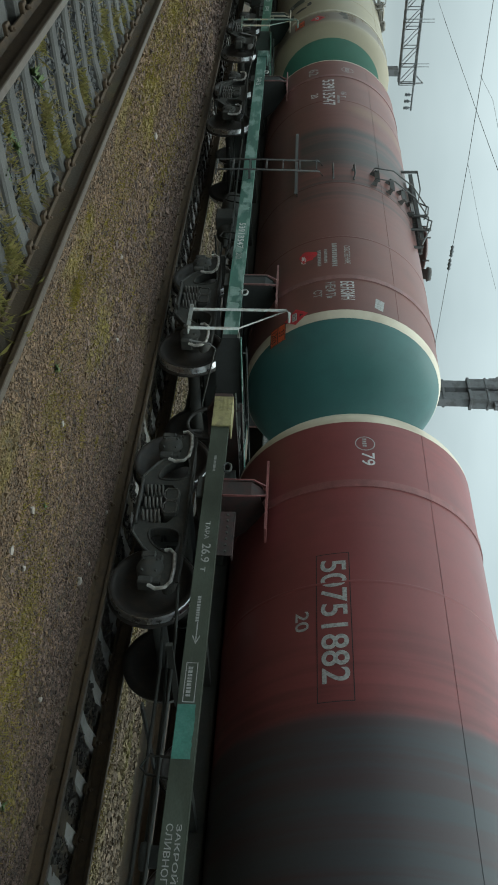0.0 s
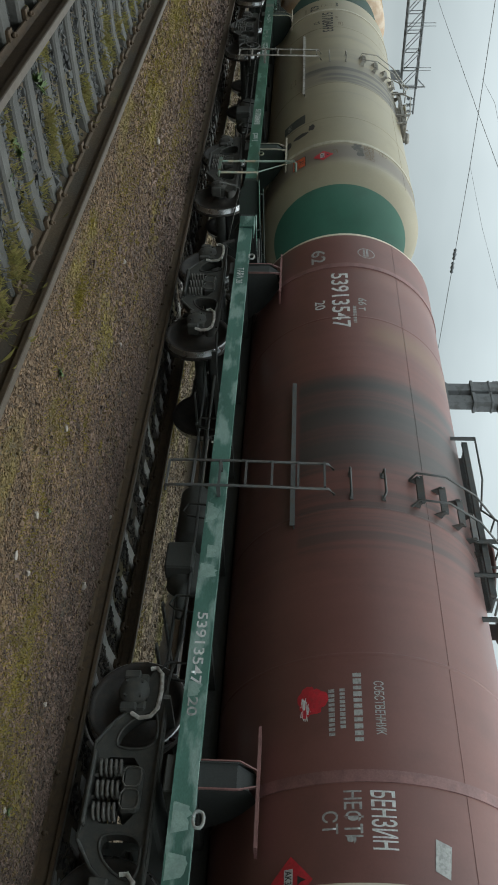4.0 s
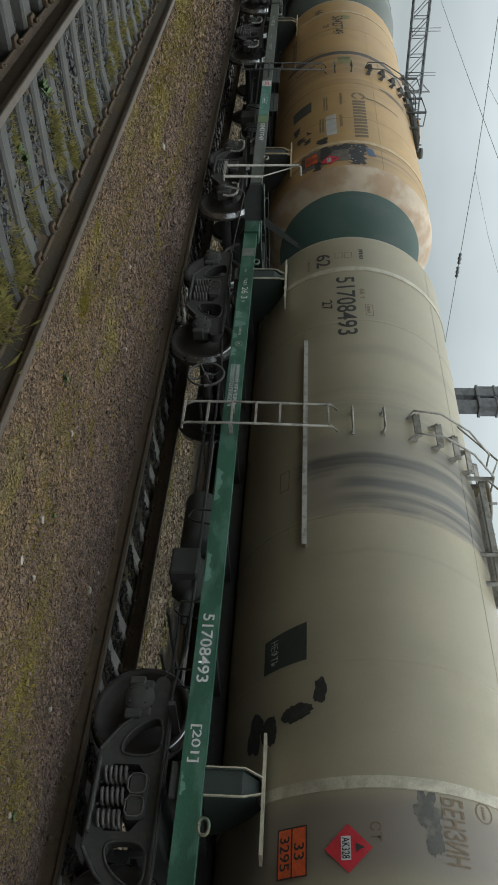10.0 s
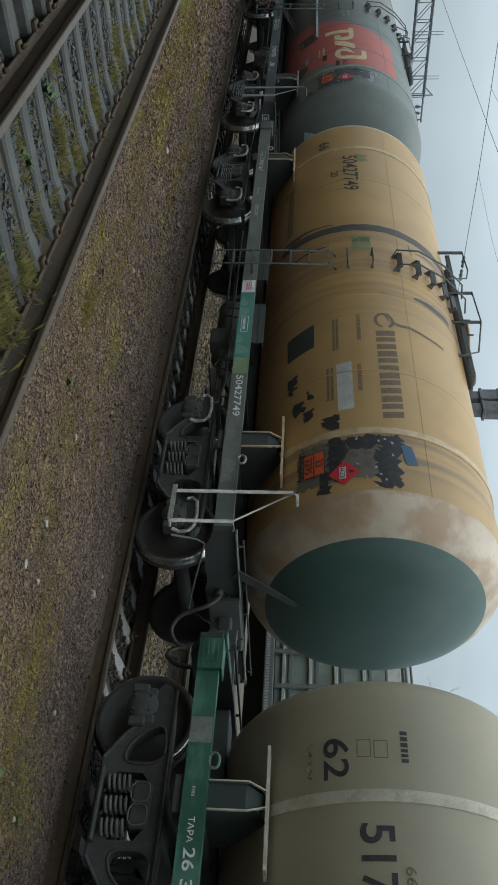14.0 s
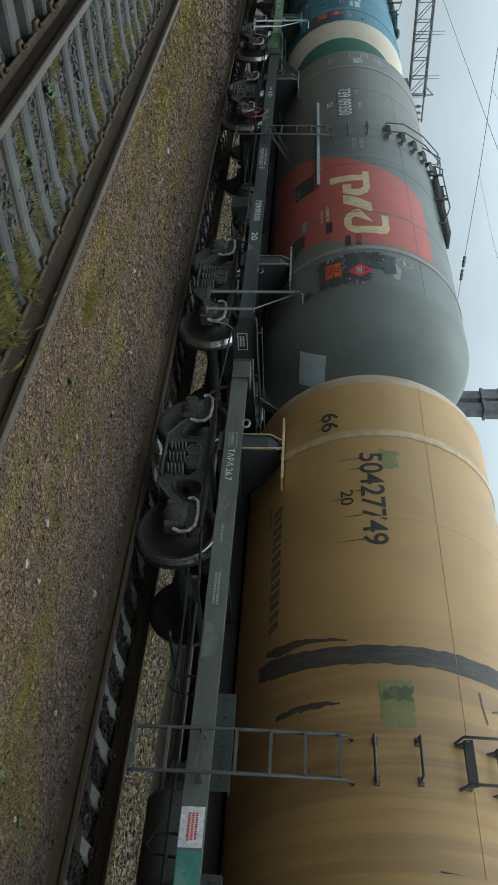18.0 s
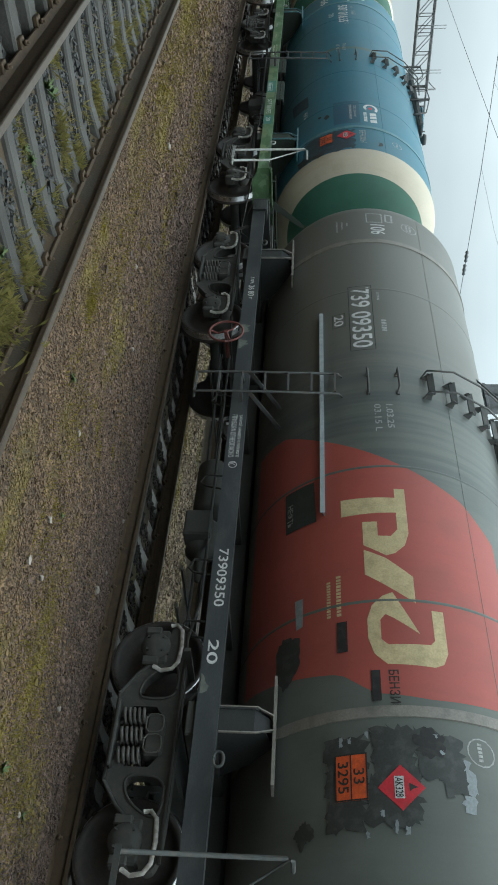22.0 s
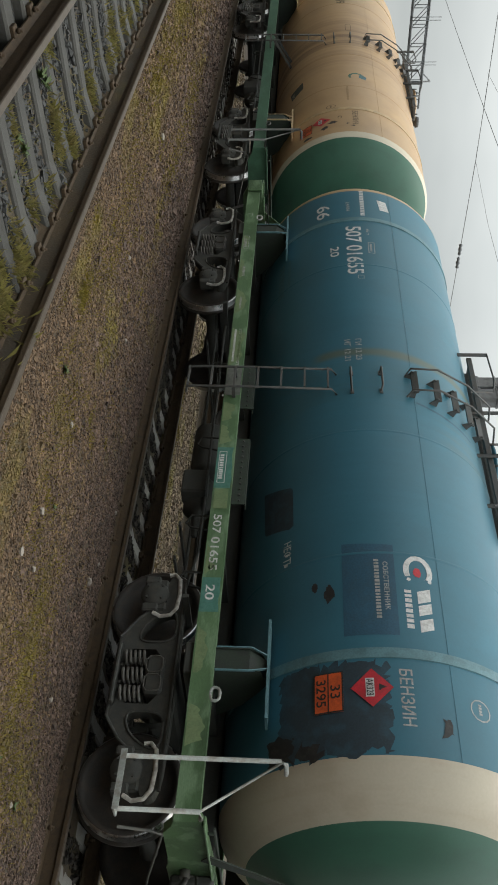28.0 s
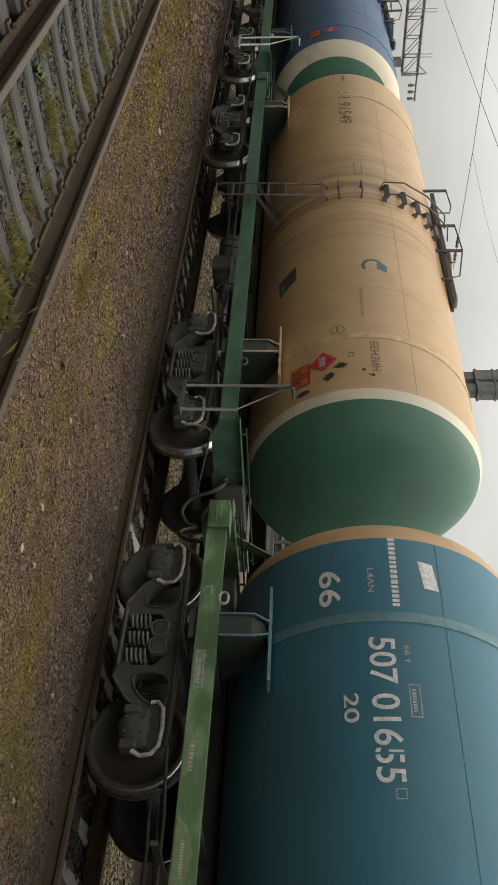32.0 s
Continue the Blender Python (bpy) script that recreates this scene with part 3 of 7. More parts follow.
def frame_parts(car, spec):
    sill = spec["sill"]
    for s in (-1, 1):
        bm = bmesh.new()
        y, end = s * 1.44, spec.get("end", 5.34)
        vs = [(y, 0.985), (y, 1.185), (y - s * 0.11, 1.185), (y - s * 0.11, 1.172), (y - s * 0.016, 1.168), (y - s * 0.016, 1.002), (y - s * 0.11, 0.998), (y - s * 0.11, 0.985)]
        rings = [[bm.verts.new((x, a, b)) for a, b in vs] for x in [-end + 2 * end * i / 8 for i in range(9)]]
        for a, b in zip(rings, rings[1:]):
            for k in range(8):
                bm.faces.new((a[k], a[(k + 1) % 8], b[(k + 1) % 8], b[k]))
        bm.faces.new(rings[0]), bm.faces.new(rings[-1][::-1])
        bmesh.ops.recalc_face_normals(bm, faces=bm.faces)
        part("side_sill", bm, sill, car, spec.get("sill_label", ""))
    bm = bmesh.new()
    box(bm, -5.35, 5.35, -0.22, 0.22, 0.9, 1.21, 0.01)
    part("centre_sill", bm, iron_dark, car)
    for s in (-1, 1):
        bm = bmesh.new()
        e0 = spec.get("end", 5.34) + 0.05
        slab(bm, [(s * e0 - 0.04, y, z) for y, z in ((-1.46, 0.985), (-1.36, 0.96), (-1.22, 0.88), (-0.6, 0.87), (-0.5, 0.84), (0.5, 0.84), (0.6, 0.87), (1.22, 0.88), (1.36, 0.96), (1.46, 0.985), (1.46, 1.20), (1.3, 1.225), (0.5, 1.25), (-0.5, 1.25), (-1.3, 1.225), (-1.46, 1.20))], (0.08, 0, 0))
        part("end_beam", bm, sill if spec.get("green_beam") else spec["bracket"], car)
        bm = bmesh.new()
        box(bm, s * (e0 + 0.085) - 0.045, s * (e0 + 0.085) + 0.045, -0.36, 0.36, 0.86, 1.24, 0.02)
        part("coupler_socket", bm, iron_dark, car)
        bm = bmesh.new()
        box(bm, s * (e0 + 0.03) - 0.05, s * (e0 + 0.03) + 0.05, -1.44, 1.44, 1.222, 1.24, 0.004)
        part("beam_flange", bm, sill, car)
        bm = bmesh.new()                      # bolster, saddle and its flared cheeks
        x = s * 3.91
        box(bm, x - 0.16, x + 0.16, -1.40, 1.40, 0.9, 1.16, 0.01)
        part("bolster", bm, iron_dark, car)
        for side in (-1, 1):
            bm = bmesh.new()
            for dx in (-0.11, 0.10):
                slab(bm, [(x + dx, side * yy, zz) for yy, zz in ((0.55, 1.16), (1.40, 1.18), (1.40, 1.50), (1.36, 1.60), (1.14, 1.66), (0.8, 1.46))], (0.012, 0, 0))
            slab(bm, [(x - 0.10, side * 1.385, 1.18), (x + 0.10, side * 1.385, 1.18), (x + 0.10, side * 1.385, 1.50), (x - 0.10, side * 1.385, 1.50)], (0, side * -0.012, 0))
            slab(bm, [(x - 0.10, side * 1.38, 1.50), (x + 0.10, side * 1.38, 1.50), (x + 0.04, side * 1.30, 1.665), (x - 0.04, side * 1.30, 1.665)], (0, side * -0.012, 0))
            part("saddle_bracket", bm, spec["bracket"], car)
            bm = bmesh.new()
            for dx in (-0.125, 0.115):
                slab(bm, [(x + dx, side * 1.405, 1.19), (x + dx, side * 1.405, 1.52), (x + dx * 0.55, side * 1.36, 1.67), (x + dx * 0.55, side * 1.33, 1.67), (x + dx, side * 1.38, 1.51), (x + dx, side * 1.38, 1.19)], (0.012, 0, 0))
            part("bracket_flange", bm, spec["strap"], car)
            bm = bmesh.new()
            box(bm, x - 0.46, x + 0.56, side * 1.25 - 0.11, side * 1.25 + 0.11, 1.66, 1.685)
            part("saddle_plate", bm, spec["strap"], car)
    # cross bearers
    for x in (-2.2, -0.7, 0.9, 2.4):
        bm = bmesh.new()
        box(bm, x - 0.05, x + 0.05, -1.42, 1.42, 1.02, 1.14)
        part("cross_bearer", bm, iron_dark, car)


def side_frame_mesh():
    """A cast bogie side frame: bowed top and bottom chords, two windows and a spring opening."""
    bm = bmesh.new()
    top = [(-1.18, 0.66), (-1.12, 0.76), (-0.78, 0.80), (0.78, 0.80), (1.12, 0.76), (1.18, 0.66)]
    low = [(1.12, 0.60), (0.82, 0.58), (0.74, 0.44), (0.62, 0.36), (0.42, 0.22), (0.3, 0.185), (-0.3, 0.185), (-0.42, 0.22), (-0.62, 0.36), (-0.74, 0.44), (-0.82, 0.58), (-1.12, 0.60)]

    def holed(outline, holes):
        vs = [bm.verts.new((x, 0, z)) for x, z in outline]
        es = [bm.edges.new((vs[i], vs[(i + 1) % len(vs)])) for i in range(len(vs))]
        for h in holes:
            hv = [bm.verts.new((x, 0, z)) for x, z in h]
            es += [bm.edges.new((hv[i], hv[(i + 1) % len(hv)])) for i in range(len(hv))]
        bmesh.ops.triangle_fill(bm, use_beauty=True, use_dissolve=False, edges=es, normal=(0, -1, 0))
    holes = [[(s * a, b) for a, b in ((0.38, 0.73), (0.62, 0.745), (0.76, 0.69), (0.62, 0.46), (0.46, 0.38), (0.36, 0.42))] for s in (-1, 1)]
    holes.append([(-0.29, 0.245), (0.29, 0.245), (0.29, 0.68), (-0.29, 0.68)])
    holed(softened(top + low, 2), [softened(h, 2) for h in holes[:2]] + [softened(holes[2], 1)])
    bmesh.ops.dissolve_limit(bm, angle_limit=0.01, verts=bm.verts, edges=bm.edges)
    ext = bmesh.ops.extrude_face_region(bm, geom=list(bm.faces))
    bmesh.ops.translate(bm, verts=[v for v in ext["geom"] if isinstance(v, bmesh.types.BMVert)], vec=(0, 0.13, 0))
    bmesh.ops.translate(bm, verts=bm.verts, vec=(0, -1.08, 0))
    bmesh.ops.recalc_face_normals(bm, faces=bm.faces)
    for h in holes[:2]:                       # raised lips round the windows
        ring = softened(h, 2)
        pipe(bm, [(x, -1.085, z) for x, z in ring + ring[:1]], 0.013, 5)
    for a, b in (((-1.1, 0.775), (1.1, 0.775)), ((-0.42, 0.205), (0.42, 0.205))):
        pipe(bm, [(a[0], -1.08, a[1]), (b[0], -1.08, b[1])], 0.018, 5)
    for s in (-1, 1):
        pipe(bm, [(s * 0.42, -1.08, 0.205), (s * 0.64, -1.08, 0.35), (s * 0.78, -1.08, 0.50), (s * 0.86, -1.08, 0.6)], 0.018, 5)
    return bm


def wedge_lip_mesh():
    """The raised edges on the bolster's end: two pockets, one over the other."""
    bm = bmesh.new()
    for a, b in ((-0.185, -0.01), (0.01, 0.185)):
        ring = softened([(a, 0.51), (b, 0.51), (b, 0.63), (b - 0.03, 0.665), (a + 0.03, 0.665), (a, 0.63)], 1)
        pipe(bm, [(x, -1.135, z) for x, z in ring + ring[:1]], 0.008, 5)
    return bm


def spring_mesh(r=0.066, wire=0.016, high=0.25, turns=5):
    bm = bmesh.new()
    n = turns * 10
    pipe(bm, [(r * math.cos(i * math.tau / 10), r * math.sin(i * math.tau / 10), wire + (high - 2 * wire) * i / n) for i in range(n + 1)], wire, 5)
    return bm


def axle_box_mesh():
    bm = bmesh.new()
    lathe(bm, [(-1.155, 0.02), (-1.155, 0.085), (-1.14, 0.10), (-1.13, 0.13), (-1.10, 0.145), (-0.94, 0.145)], 20, "Y", (0, 0, 0.475), closed=False)
    box(bm, -0.19, 0.19, -1.10, -0.95, 0.42, 0.60, 0.02)
    box(bm, -0.21, -0.12, -1.13, -0.97, 0.36, 0.52, 0.015)
    box(bm, 0.12, 0.21, -1.13, -0.97, 0.36, 0.52, 0.015)
    for k in range(4):
        a = math.pi / 4 + k * math.pi / 2
        rod(bm, (0.1 * math.cos(a), -1.165, 0.475 + 0.1 * math.sin(a)), (0.1 * math.cos(a), -1.13, 0.475 + 0.1 * math.sin(a)), 0.014, 6)
    return bm


def arch_mesh():
    """The worn pale lip of the side frame round an axle box."""
    bm = bmesh.new()
    pipe(bm, [(-0.24, -1.095, 0.60), (-0.25, -1.10, 0.66), (-0.19, -1.10, 0.715), (0.0, -1.10, 0.73), (0.17, -1.10, 0.715), (0.25, -1.10, 0.66), (0.27, -1.10, 0.56), (0.22, -1.095, 0.48)], 0.021, 6)
    return bm


def wheel_mesh():
    """A rolled wheel, tread outwards at -y."""
    bm = bmesh.new()
    lathe(bm, [(-0.845, 0.02), (-0.845, 0.10), (-0.83, 0.12), (-0.79, 0.14), (-0.765, 0.30), (-0.80, 0.395), (-0.845, 0.41), (-0.852, 0.462),
               (-0.838, 0.477), (-0.76, 0.482), (-0.745, 0.505), (-0.72, 0.505), (-0.715, 0.42), (-0.73, 0.40), (-0.735, 0.15), (-0.70, 0.12)], 48, "Y", (0, 0, 0),
          slots=[0, 0, 0, 0, 0, 0, 0, 1, 1, 0, 0, 0, 0, 0, 0])
    return bm


def axle_mesh():
    bm = bmesh.new()
    lathe(bm, [(-1.0, 0.065), (-0.85, 0.068), (-0.84, 0.09), (-0.69, 0.095), (-0.5, 0.085), (0.5, 0.085), (0.69, 0.095), (0.84, 0.09), (0.85, 0.068), (1.0, 0.065)], 14, "Y", (0, 0, 0))
    return bm


SHARED = {}


def shared(name, maker, material, parent, m, label=""):
    """A part on a mesh that all cars share."""
    key = (name, label)
    if key not in SHARED:
        SHARED[key] = part(name, maker(), material, parent, label)
        SHARED[key].matrix_basis = m
        return SHARED[key]
    return again(SHARED[key], m, parent)


def brake_beam_mesh():
    """A trussed brake beam with a shoe and its hanger at each end, shoes towards +x."""
    bm = bmesh.new()
    box(bm, -0.04, 0.04, -0.86, 0.86, 0.34, 0.42, 0.01)
    pipe(bm, [(0.0, -0.8, 0.38), (-0.16, -0.1, 0.38), (-0.16, 0.1, 0.38), (0.0, 0.8, 0.38)], 0.022, 6)
    for y in (-0.79, 0.79):
        plate(bm, [(0.03, 0.22), (0.10, 0.20), (0.085, 0.36), (0.10, 0.54), (0.03, 0.56)], y - 0.045, y + 0.045)
        box(bm, -0.03, 0.03, y - 0.02, y + 0.02, 0.4, 0.74, 0.005)
    return bm


WHEELSETS = []
TURN = pose(0, 0, 0, 0, 0, 180)


def bogie_parts(car, spec):
    for s in (-1, 1):
        at = Matrix.Translation((s * 3.93, 0, 0))
        for side, flip in ((-1, Matrix()), (1, TURN)):
            fr = shared("bogie_side_frame", side_frame_mesh, iron, car, at @ flip)
            for row, y in ((0, -1.075), (1, -0.94)):
                for x in (-0.19, 0.0, 0.19):
                    shared("spring", spring_mesh, spring_steel, fr, pose(x, y, 0.25))
            shared("spring_plank", lambda: boxed(-0.32, 0.32, -1.16, -0.86, 0.215, 0.25, 0.01), iron, fr, Matrix())
            shared("bolster_end", lambda: boxed(-0.2, 0.2, -1.13, -0.7, 0.5, 0.68, 0.03), iron, fr, Matrix())
            shared("bolster_lip", wedge_lip_mesh, spring_steel, fr, Matrix())
            for x in (-0.93, 0.93):
                shared("axle_box", axle_box_mesh, iron, fr, pose(x, 0, 0))
                if spec.get("pale_arch", True):
                    shared("pedestal_edge", arch_mesh, pale_edge, fr, pose(x, 0, 0))
        shared("bogie_bolster", lambda: boxed(-0.21, 0.21, -0.98, 0.98, 0.5, 0.80, 0.03), iron_dark, car, at)
        for x in (-0.36, 0.36):
            shared("brake_beam", brake_beam_mesh, iron_dark, car, at @ pose(x, 0, 0, 0, 0, 0 if x > 0 else 180))
        for x in (-0.93, 0.93):
            ws = shared("wheelset", axle_mesh, iron_dark, car, at @ pose(x, 0, 0.478))
            WHEELSETS.append((ws, s * 3.93 + x))
            shared("wheel", wheel_mesh, [wheel_steel, tread_steel], ws, Matrix())
            shared("wheel", wheel_mesh, [wheel_steel, tread_steel], ws, TURN)


def boxed(*a):
    bm = bmesh.new()
    box(bm, *a)
    return bm




# ---- ladders, platforms, brake gear and other fittings ----
def on_tank(spec, x, a, off=0.004):
    """A point of the near side of the tank: x along the car, a metres of arc above the datum height."""
    z, r, _, _ = size_of(spec)
    b = (a - z + spec.get("datum", 2.717)) / r
    return Vector((x, -(r + off) * math.cos(b), z + (r + off) * math.sin(b)))


def ladder(car, spec):
    lx, mat = spec.get("ladder", 0.1), spec["fitting"]
    w = 0.19
    for s in (-1, 1):
        bm = bmesh.new()
        x = lx + s * w
        pipe(bm, [(x, -1.52, 0.53), (x, -1.60, 0.54), (x, -1.61, 0.60), (x, -1.61, 1.25), (x, -1.585, 2.30), (x, -1.50, 2.36)], 0.016, 6)
        part("ladder_stile", bm, mat, car)
    for i in range(7):
        z = 0.545 + 0.285 * i
        bm = bmesh.new()
        box(bm, lx - w, lx + w, -1.625, -1.58, z - 0.012, z + 0.012)
        part("ladder_rung", bm, mat, car)
    bm = bmesh.new()
    for s in (-1, 1):
        bm = bm if s < 0 else bmesh.new()
        box(bm, lx + s * w - 0.02, lx + s * w + 0.02, -1.60, -1.445, 1.09, 1.13)
        part("ladder_bracket", bm, mat, car)
    for s in (-1, 1) if spec.get("struts") else ():
        bm = bmesh.new()
        x = lx + s * w
        slab(bm, [(x, -1.60, 1.18), (x, -1.60, 1.24), (x, -0.98, 1.62), (x, -0.98, 1.56)], (0.012, 0, 0))
        part("ladder_strut", bm, mat, car)
    for a in (-0.17, 0.18):                       # staples welded to the tank
        bm = bmesh.new()
        p0, p1 = on_tank(spec, lx - 0.17, a, 0.0), on_tank(spec, lx + 0.17, a, 0.0)
        o0, o1 = on_tank(spec, lx - 0.17, a, 0.11), on_tank(spec, lx + 0.17, a, 0.11)
        pipe(bm, [p0, o0, o1, p1], 0.014, 6)
        for p in (p0, p1):
            box(bm, p.x - 0.04, p.x + 0.04, p.y - 0.012, p.y + 0.012, p.z - 0.02, p.z + 0.02)
        part("step_iron", bm, mat, car)
    for a in (0.54, 0.84, 1.12, 1.40, 1.66):      # bracketed steps that climb to the platform
        for s in (-1, 1):
            bm = bmesh.new()
            x = lx + s * 0.18
            q = [on_tank(spec, x, a - 0.05, -0.004), on_tank(spec, x, a + 0.06, -0.004), on_tank(spec, x, a + 0.03, 0.11), on_tank(spec, x, a + 0.0, 0.115)]
            slab(bm, q, (0.012, 0, 0))
            part("step_bracket", bm, mat, car)
        bm = bmesh.new()
        p, up, out = on_tank(spec, lx, a, 0.06), on_tank(spec, lx, a + 0.06, 0.1), on_tank(spec, lx, a + 0.02, 0.115)
        slab(bm, [p + Vector((-0.2, 0, 0)), p + Vector((0.2, 0, 0)), up + Vector((0.2, 0, 0)), up + Vector((-0.2, 0, 0))], (0, -0.02, 0.006))
        part("step_tread", bm, mat, car)
    for s in (-1, 1):
        bm = bmesh.new()
        x = lx + s * 0.2
        pipe(bm, [on_tank(spec, x, 0.5, 0.0), on_tank(spec, x, 0.52, 0.13), on_tank(spec, x, 0.8, 0.24), on_tank(spec, x, 1.2, 0.27), on_tank(spec, x, 1.6, 0.3), on_tank(spec, x, 1.8, 0.2)], 0.013, 6)
        part("climbing_rail", bm, mat, car)


GUARD = ((-1.5, 1.75), ((-1.52, 4.54), (-0.28, 4.54), (0.52, 4.56), (1.36, 4.3)), (((-1.52, 4.53), (-0.95, 4.55), (-0.7, 4.5), (-0.7, 4.2)), ((-0.28, 4.53), (0.52, 4.56), (1.28, 4.42), (1.36, 4.2))))


def platform(car, spec):
    """The catwalk beside the hatch: deck, flat-bar posts from the tank and thin hoops between them."""
    lx, mat = spec.get("ladder", 0.1), spec["fitting"]
    z0, r, _, _ = size_of(spec)
    zt = z0 + r
    deck, posts, hoops = spec.get("guard", GUARD)
    x0, x1 = deck
    bm = bmesh.new()
    box(bm, x0, x1, -0.72, -0.68, zt - 0.07, zt - 0.0, 0.004)
    box(bm, x0, x1, -0.44, -0.40, zt - 0.07, zt - 0.0, 0.004)
    n = int((x1 - x0) / 0.045)
    for i in range(n + 1):
        x = x0 + (x1 - x0) * i / n
        box(bm, x - 0.006, x + 0.006, -0.68, -0.44, zt - 0.03, zt - 0.004)
    part("platform_deck", bm, mat, car)
    for x, top in posts:
        bm = bmesh.new()
        foot = z0 + math.sqrt(r * r - 0.76 ** 2) - 0.03
        box(bm, x - 0.03, x + 0.03, -0.764, -0.75, foot, top, 0.002)
        box(bm, x - 0.03, x - 0.016, -0.764, -0.71, foot, top, 0.002)
        part("platform_post", bm, mat, car)
    for pts in hoops:
        bm = bmesh.new()
        pipe(bm, [(x, -0.76, z) for x, z in pts], 0.013, 6)
        part("guard_rail", bm, mat, car)
    bm = bmesh.new()
    lathe(bm, [(zt - 0.06, 0.33), (zt + 0.13, 0.33), (zt + 0.135, 0.39), (zt + 0.165, 0.39), (zt + 0.17, 0.35), (zt + 0.21, 0.2), (zt + 0.22, 0.02)], 24, "Z", (lx, 0, 0))
    part("hatch", bm, spec["paint"], car)
    for k in range(6):
        bm = bmesh.new()
        a = k * math.tau / 6
        x, y = lx + 0.40 * math.cos(a), 0.40 * math.sin(a)
        rod(bm, (x, y, zt + 0.09), (x, y, zt + 0.22), 0.018, 6)
        part("hatch_bolt", bm, mat, car)
    bm = bmesh.new()
    lathe(bm, [(zt - 0.06, 0.09), (zt + 0.12, 0.09), (zt + 0.13, 0.13), (zt + 0.2, 0.11), (zt + 0.21, 0.02)], 14, "Z", (lx + 0.85, 0, 0))
    part("relief_valve", bm, mat, car)


def corner_step(car, spec):
    """The shunter's step and hand rail at the leading near corner."""
    mat = spec["rails"]
    e = spec.get("end", 5.34) - 5.34
    x0, x1 = 4.98 + e, 5.41 + e
    bm = bmesh.new()
    box(bm, x0 - 0.03, x1 + 0.03, -1.66, -1.52, 0.525, 0.545, 0.003)
    box(bm, x0 - 0.03, x1 + 0.03, -1.665, -1.655, 0.525, 0.575)
    part("foot_step", bm, mat, car)
    bm = bmesh.new()
    pipe(bm, [(x0, -1.60, 0.54), (x0, -1.60, 1.82), (x0 + 0.01, -1.57, 1.86), (x0 + 0.02, -1.42, 1.86)], 0.02, 7)
    part("hand_rail", bm, mat, car)
    bm = bmesh.new()
    pipe(bm, [(x1, -1.60, 0.54), (x1, -1.60, 1.2), (x1, -1.46, 1.2)], 0.02, 7)
    part("step_hanger", bm, mat, car)
    bm = bmesh.new()
    pipe(bm, [(x0, -1.60, 1.84), (x1, -1.60, 1.2)], 0.011, 6)
    part("brace", bm, mat, car)


def brake_gear(car, spec):
    bm = bmesh.new()
    lathe(bm, [(0.0, 0.02), (0.03, 0.16), (0.08, 0.2), (0.78, 0.2), (0.83, 0.16), (0.86, 0.02)], 20, "X", (0.0, -0.62, 0.76))
    part("air_reservoir", bm, iron_dark, car)
    bm = bmesh.new()
    lathe(bm, [(0.0, 0.03), (0.0, 0.16), (0.04, 0.2), (0.06, 0.2), (0.07, 0.17), (0.42, 0.17), (0.46, 0.06), (0.8, 0.03)], 18, "X", (1.15, -0.78, 0.74))
    part("brake_cylinder", bm, iron_dark, car)
    bm = bmesh.new()
    box(bm, 1.14, 1.5, -1.06, -0.82, 0.56, 0.86, 0.02)
    part("load_sensor_box", bm, iron_dark, car)
    for y, z in ((-0.42, 0.62), (0.3, 0.6), (-0.95, 0.82)):
        bm = bmesh.new()
        pipe(bm, [(-2.9, y, z - 0.05), (-2.2, y, z), (2.3, y, z + 0.02), (2.9, y, z - 0.08)], 0.017, 6)
        part("brake_rod", bm, iron_dark, car)
    for x in (-1.5, 1.9, 2.4):
        bm = bmesh.new()
        box(bm, x - 0.035, x + 0.035, -0.95, 0.35, 0.575, 0.60, 0.004)
        part("brake_lever", bm, iron_dark, car)
    for x in (-1.0, 0.5, 1.8, 2.6):
        bm = bmesh.new()
        pipe(bm, [(x, -0.95, 1.0), (x, -0.97, 0.72), (x + 0.1, -0.95, 0.66), (x + 0.16, -0.95, 0.72), (x + 0.18, -0.9, 1.0)], 0.013, 6)
        part("safety_stirrup", bm, iron_dark, car)
    bm = bmesh.new()
    pipe(bm, [(-5.3, -0.35, 0.95), (-4.4, -0.35, 0.86), (-0.8, -0.32, 0.86), (0.4, -0.3, 0.9), (4.4, -0.35, 0.86), (5.3, -0.35, 0.95)], 0.02, 7)
    part("brake_pipe", bm, iron_dark, car)
    for x in (-1.9, 3.2):
        bm = bmesh.new()
        box(bm, x - 0.02, x + 0.02, -1.36, -0.25, 0.80, 0.86)
        part("pipe_hanger", bm, iron_dark, car)
    bm = bmesh.new()                    # the tank's bottom outlet
    lathe(bm, [(0.62, 0.02), (0.62, 0.12), (0.66, 0.13), (0.70, 0.1), (1.2, 0.1)], 14, "Z", (-0.5, 0, 0))
    part("bottom_outlet", bm, iron_dark, car)


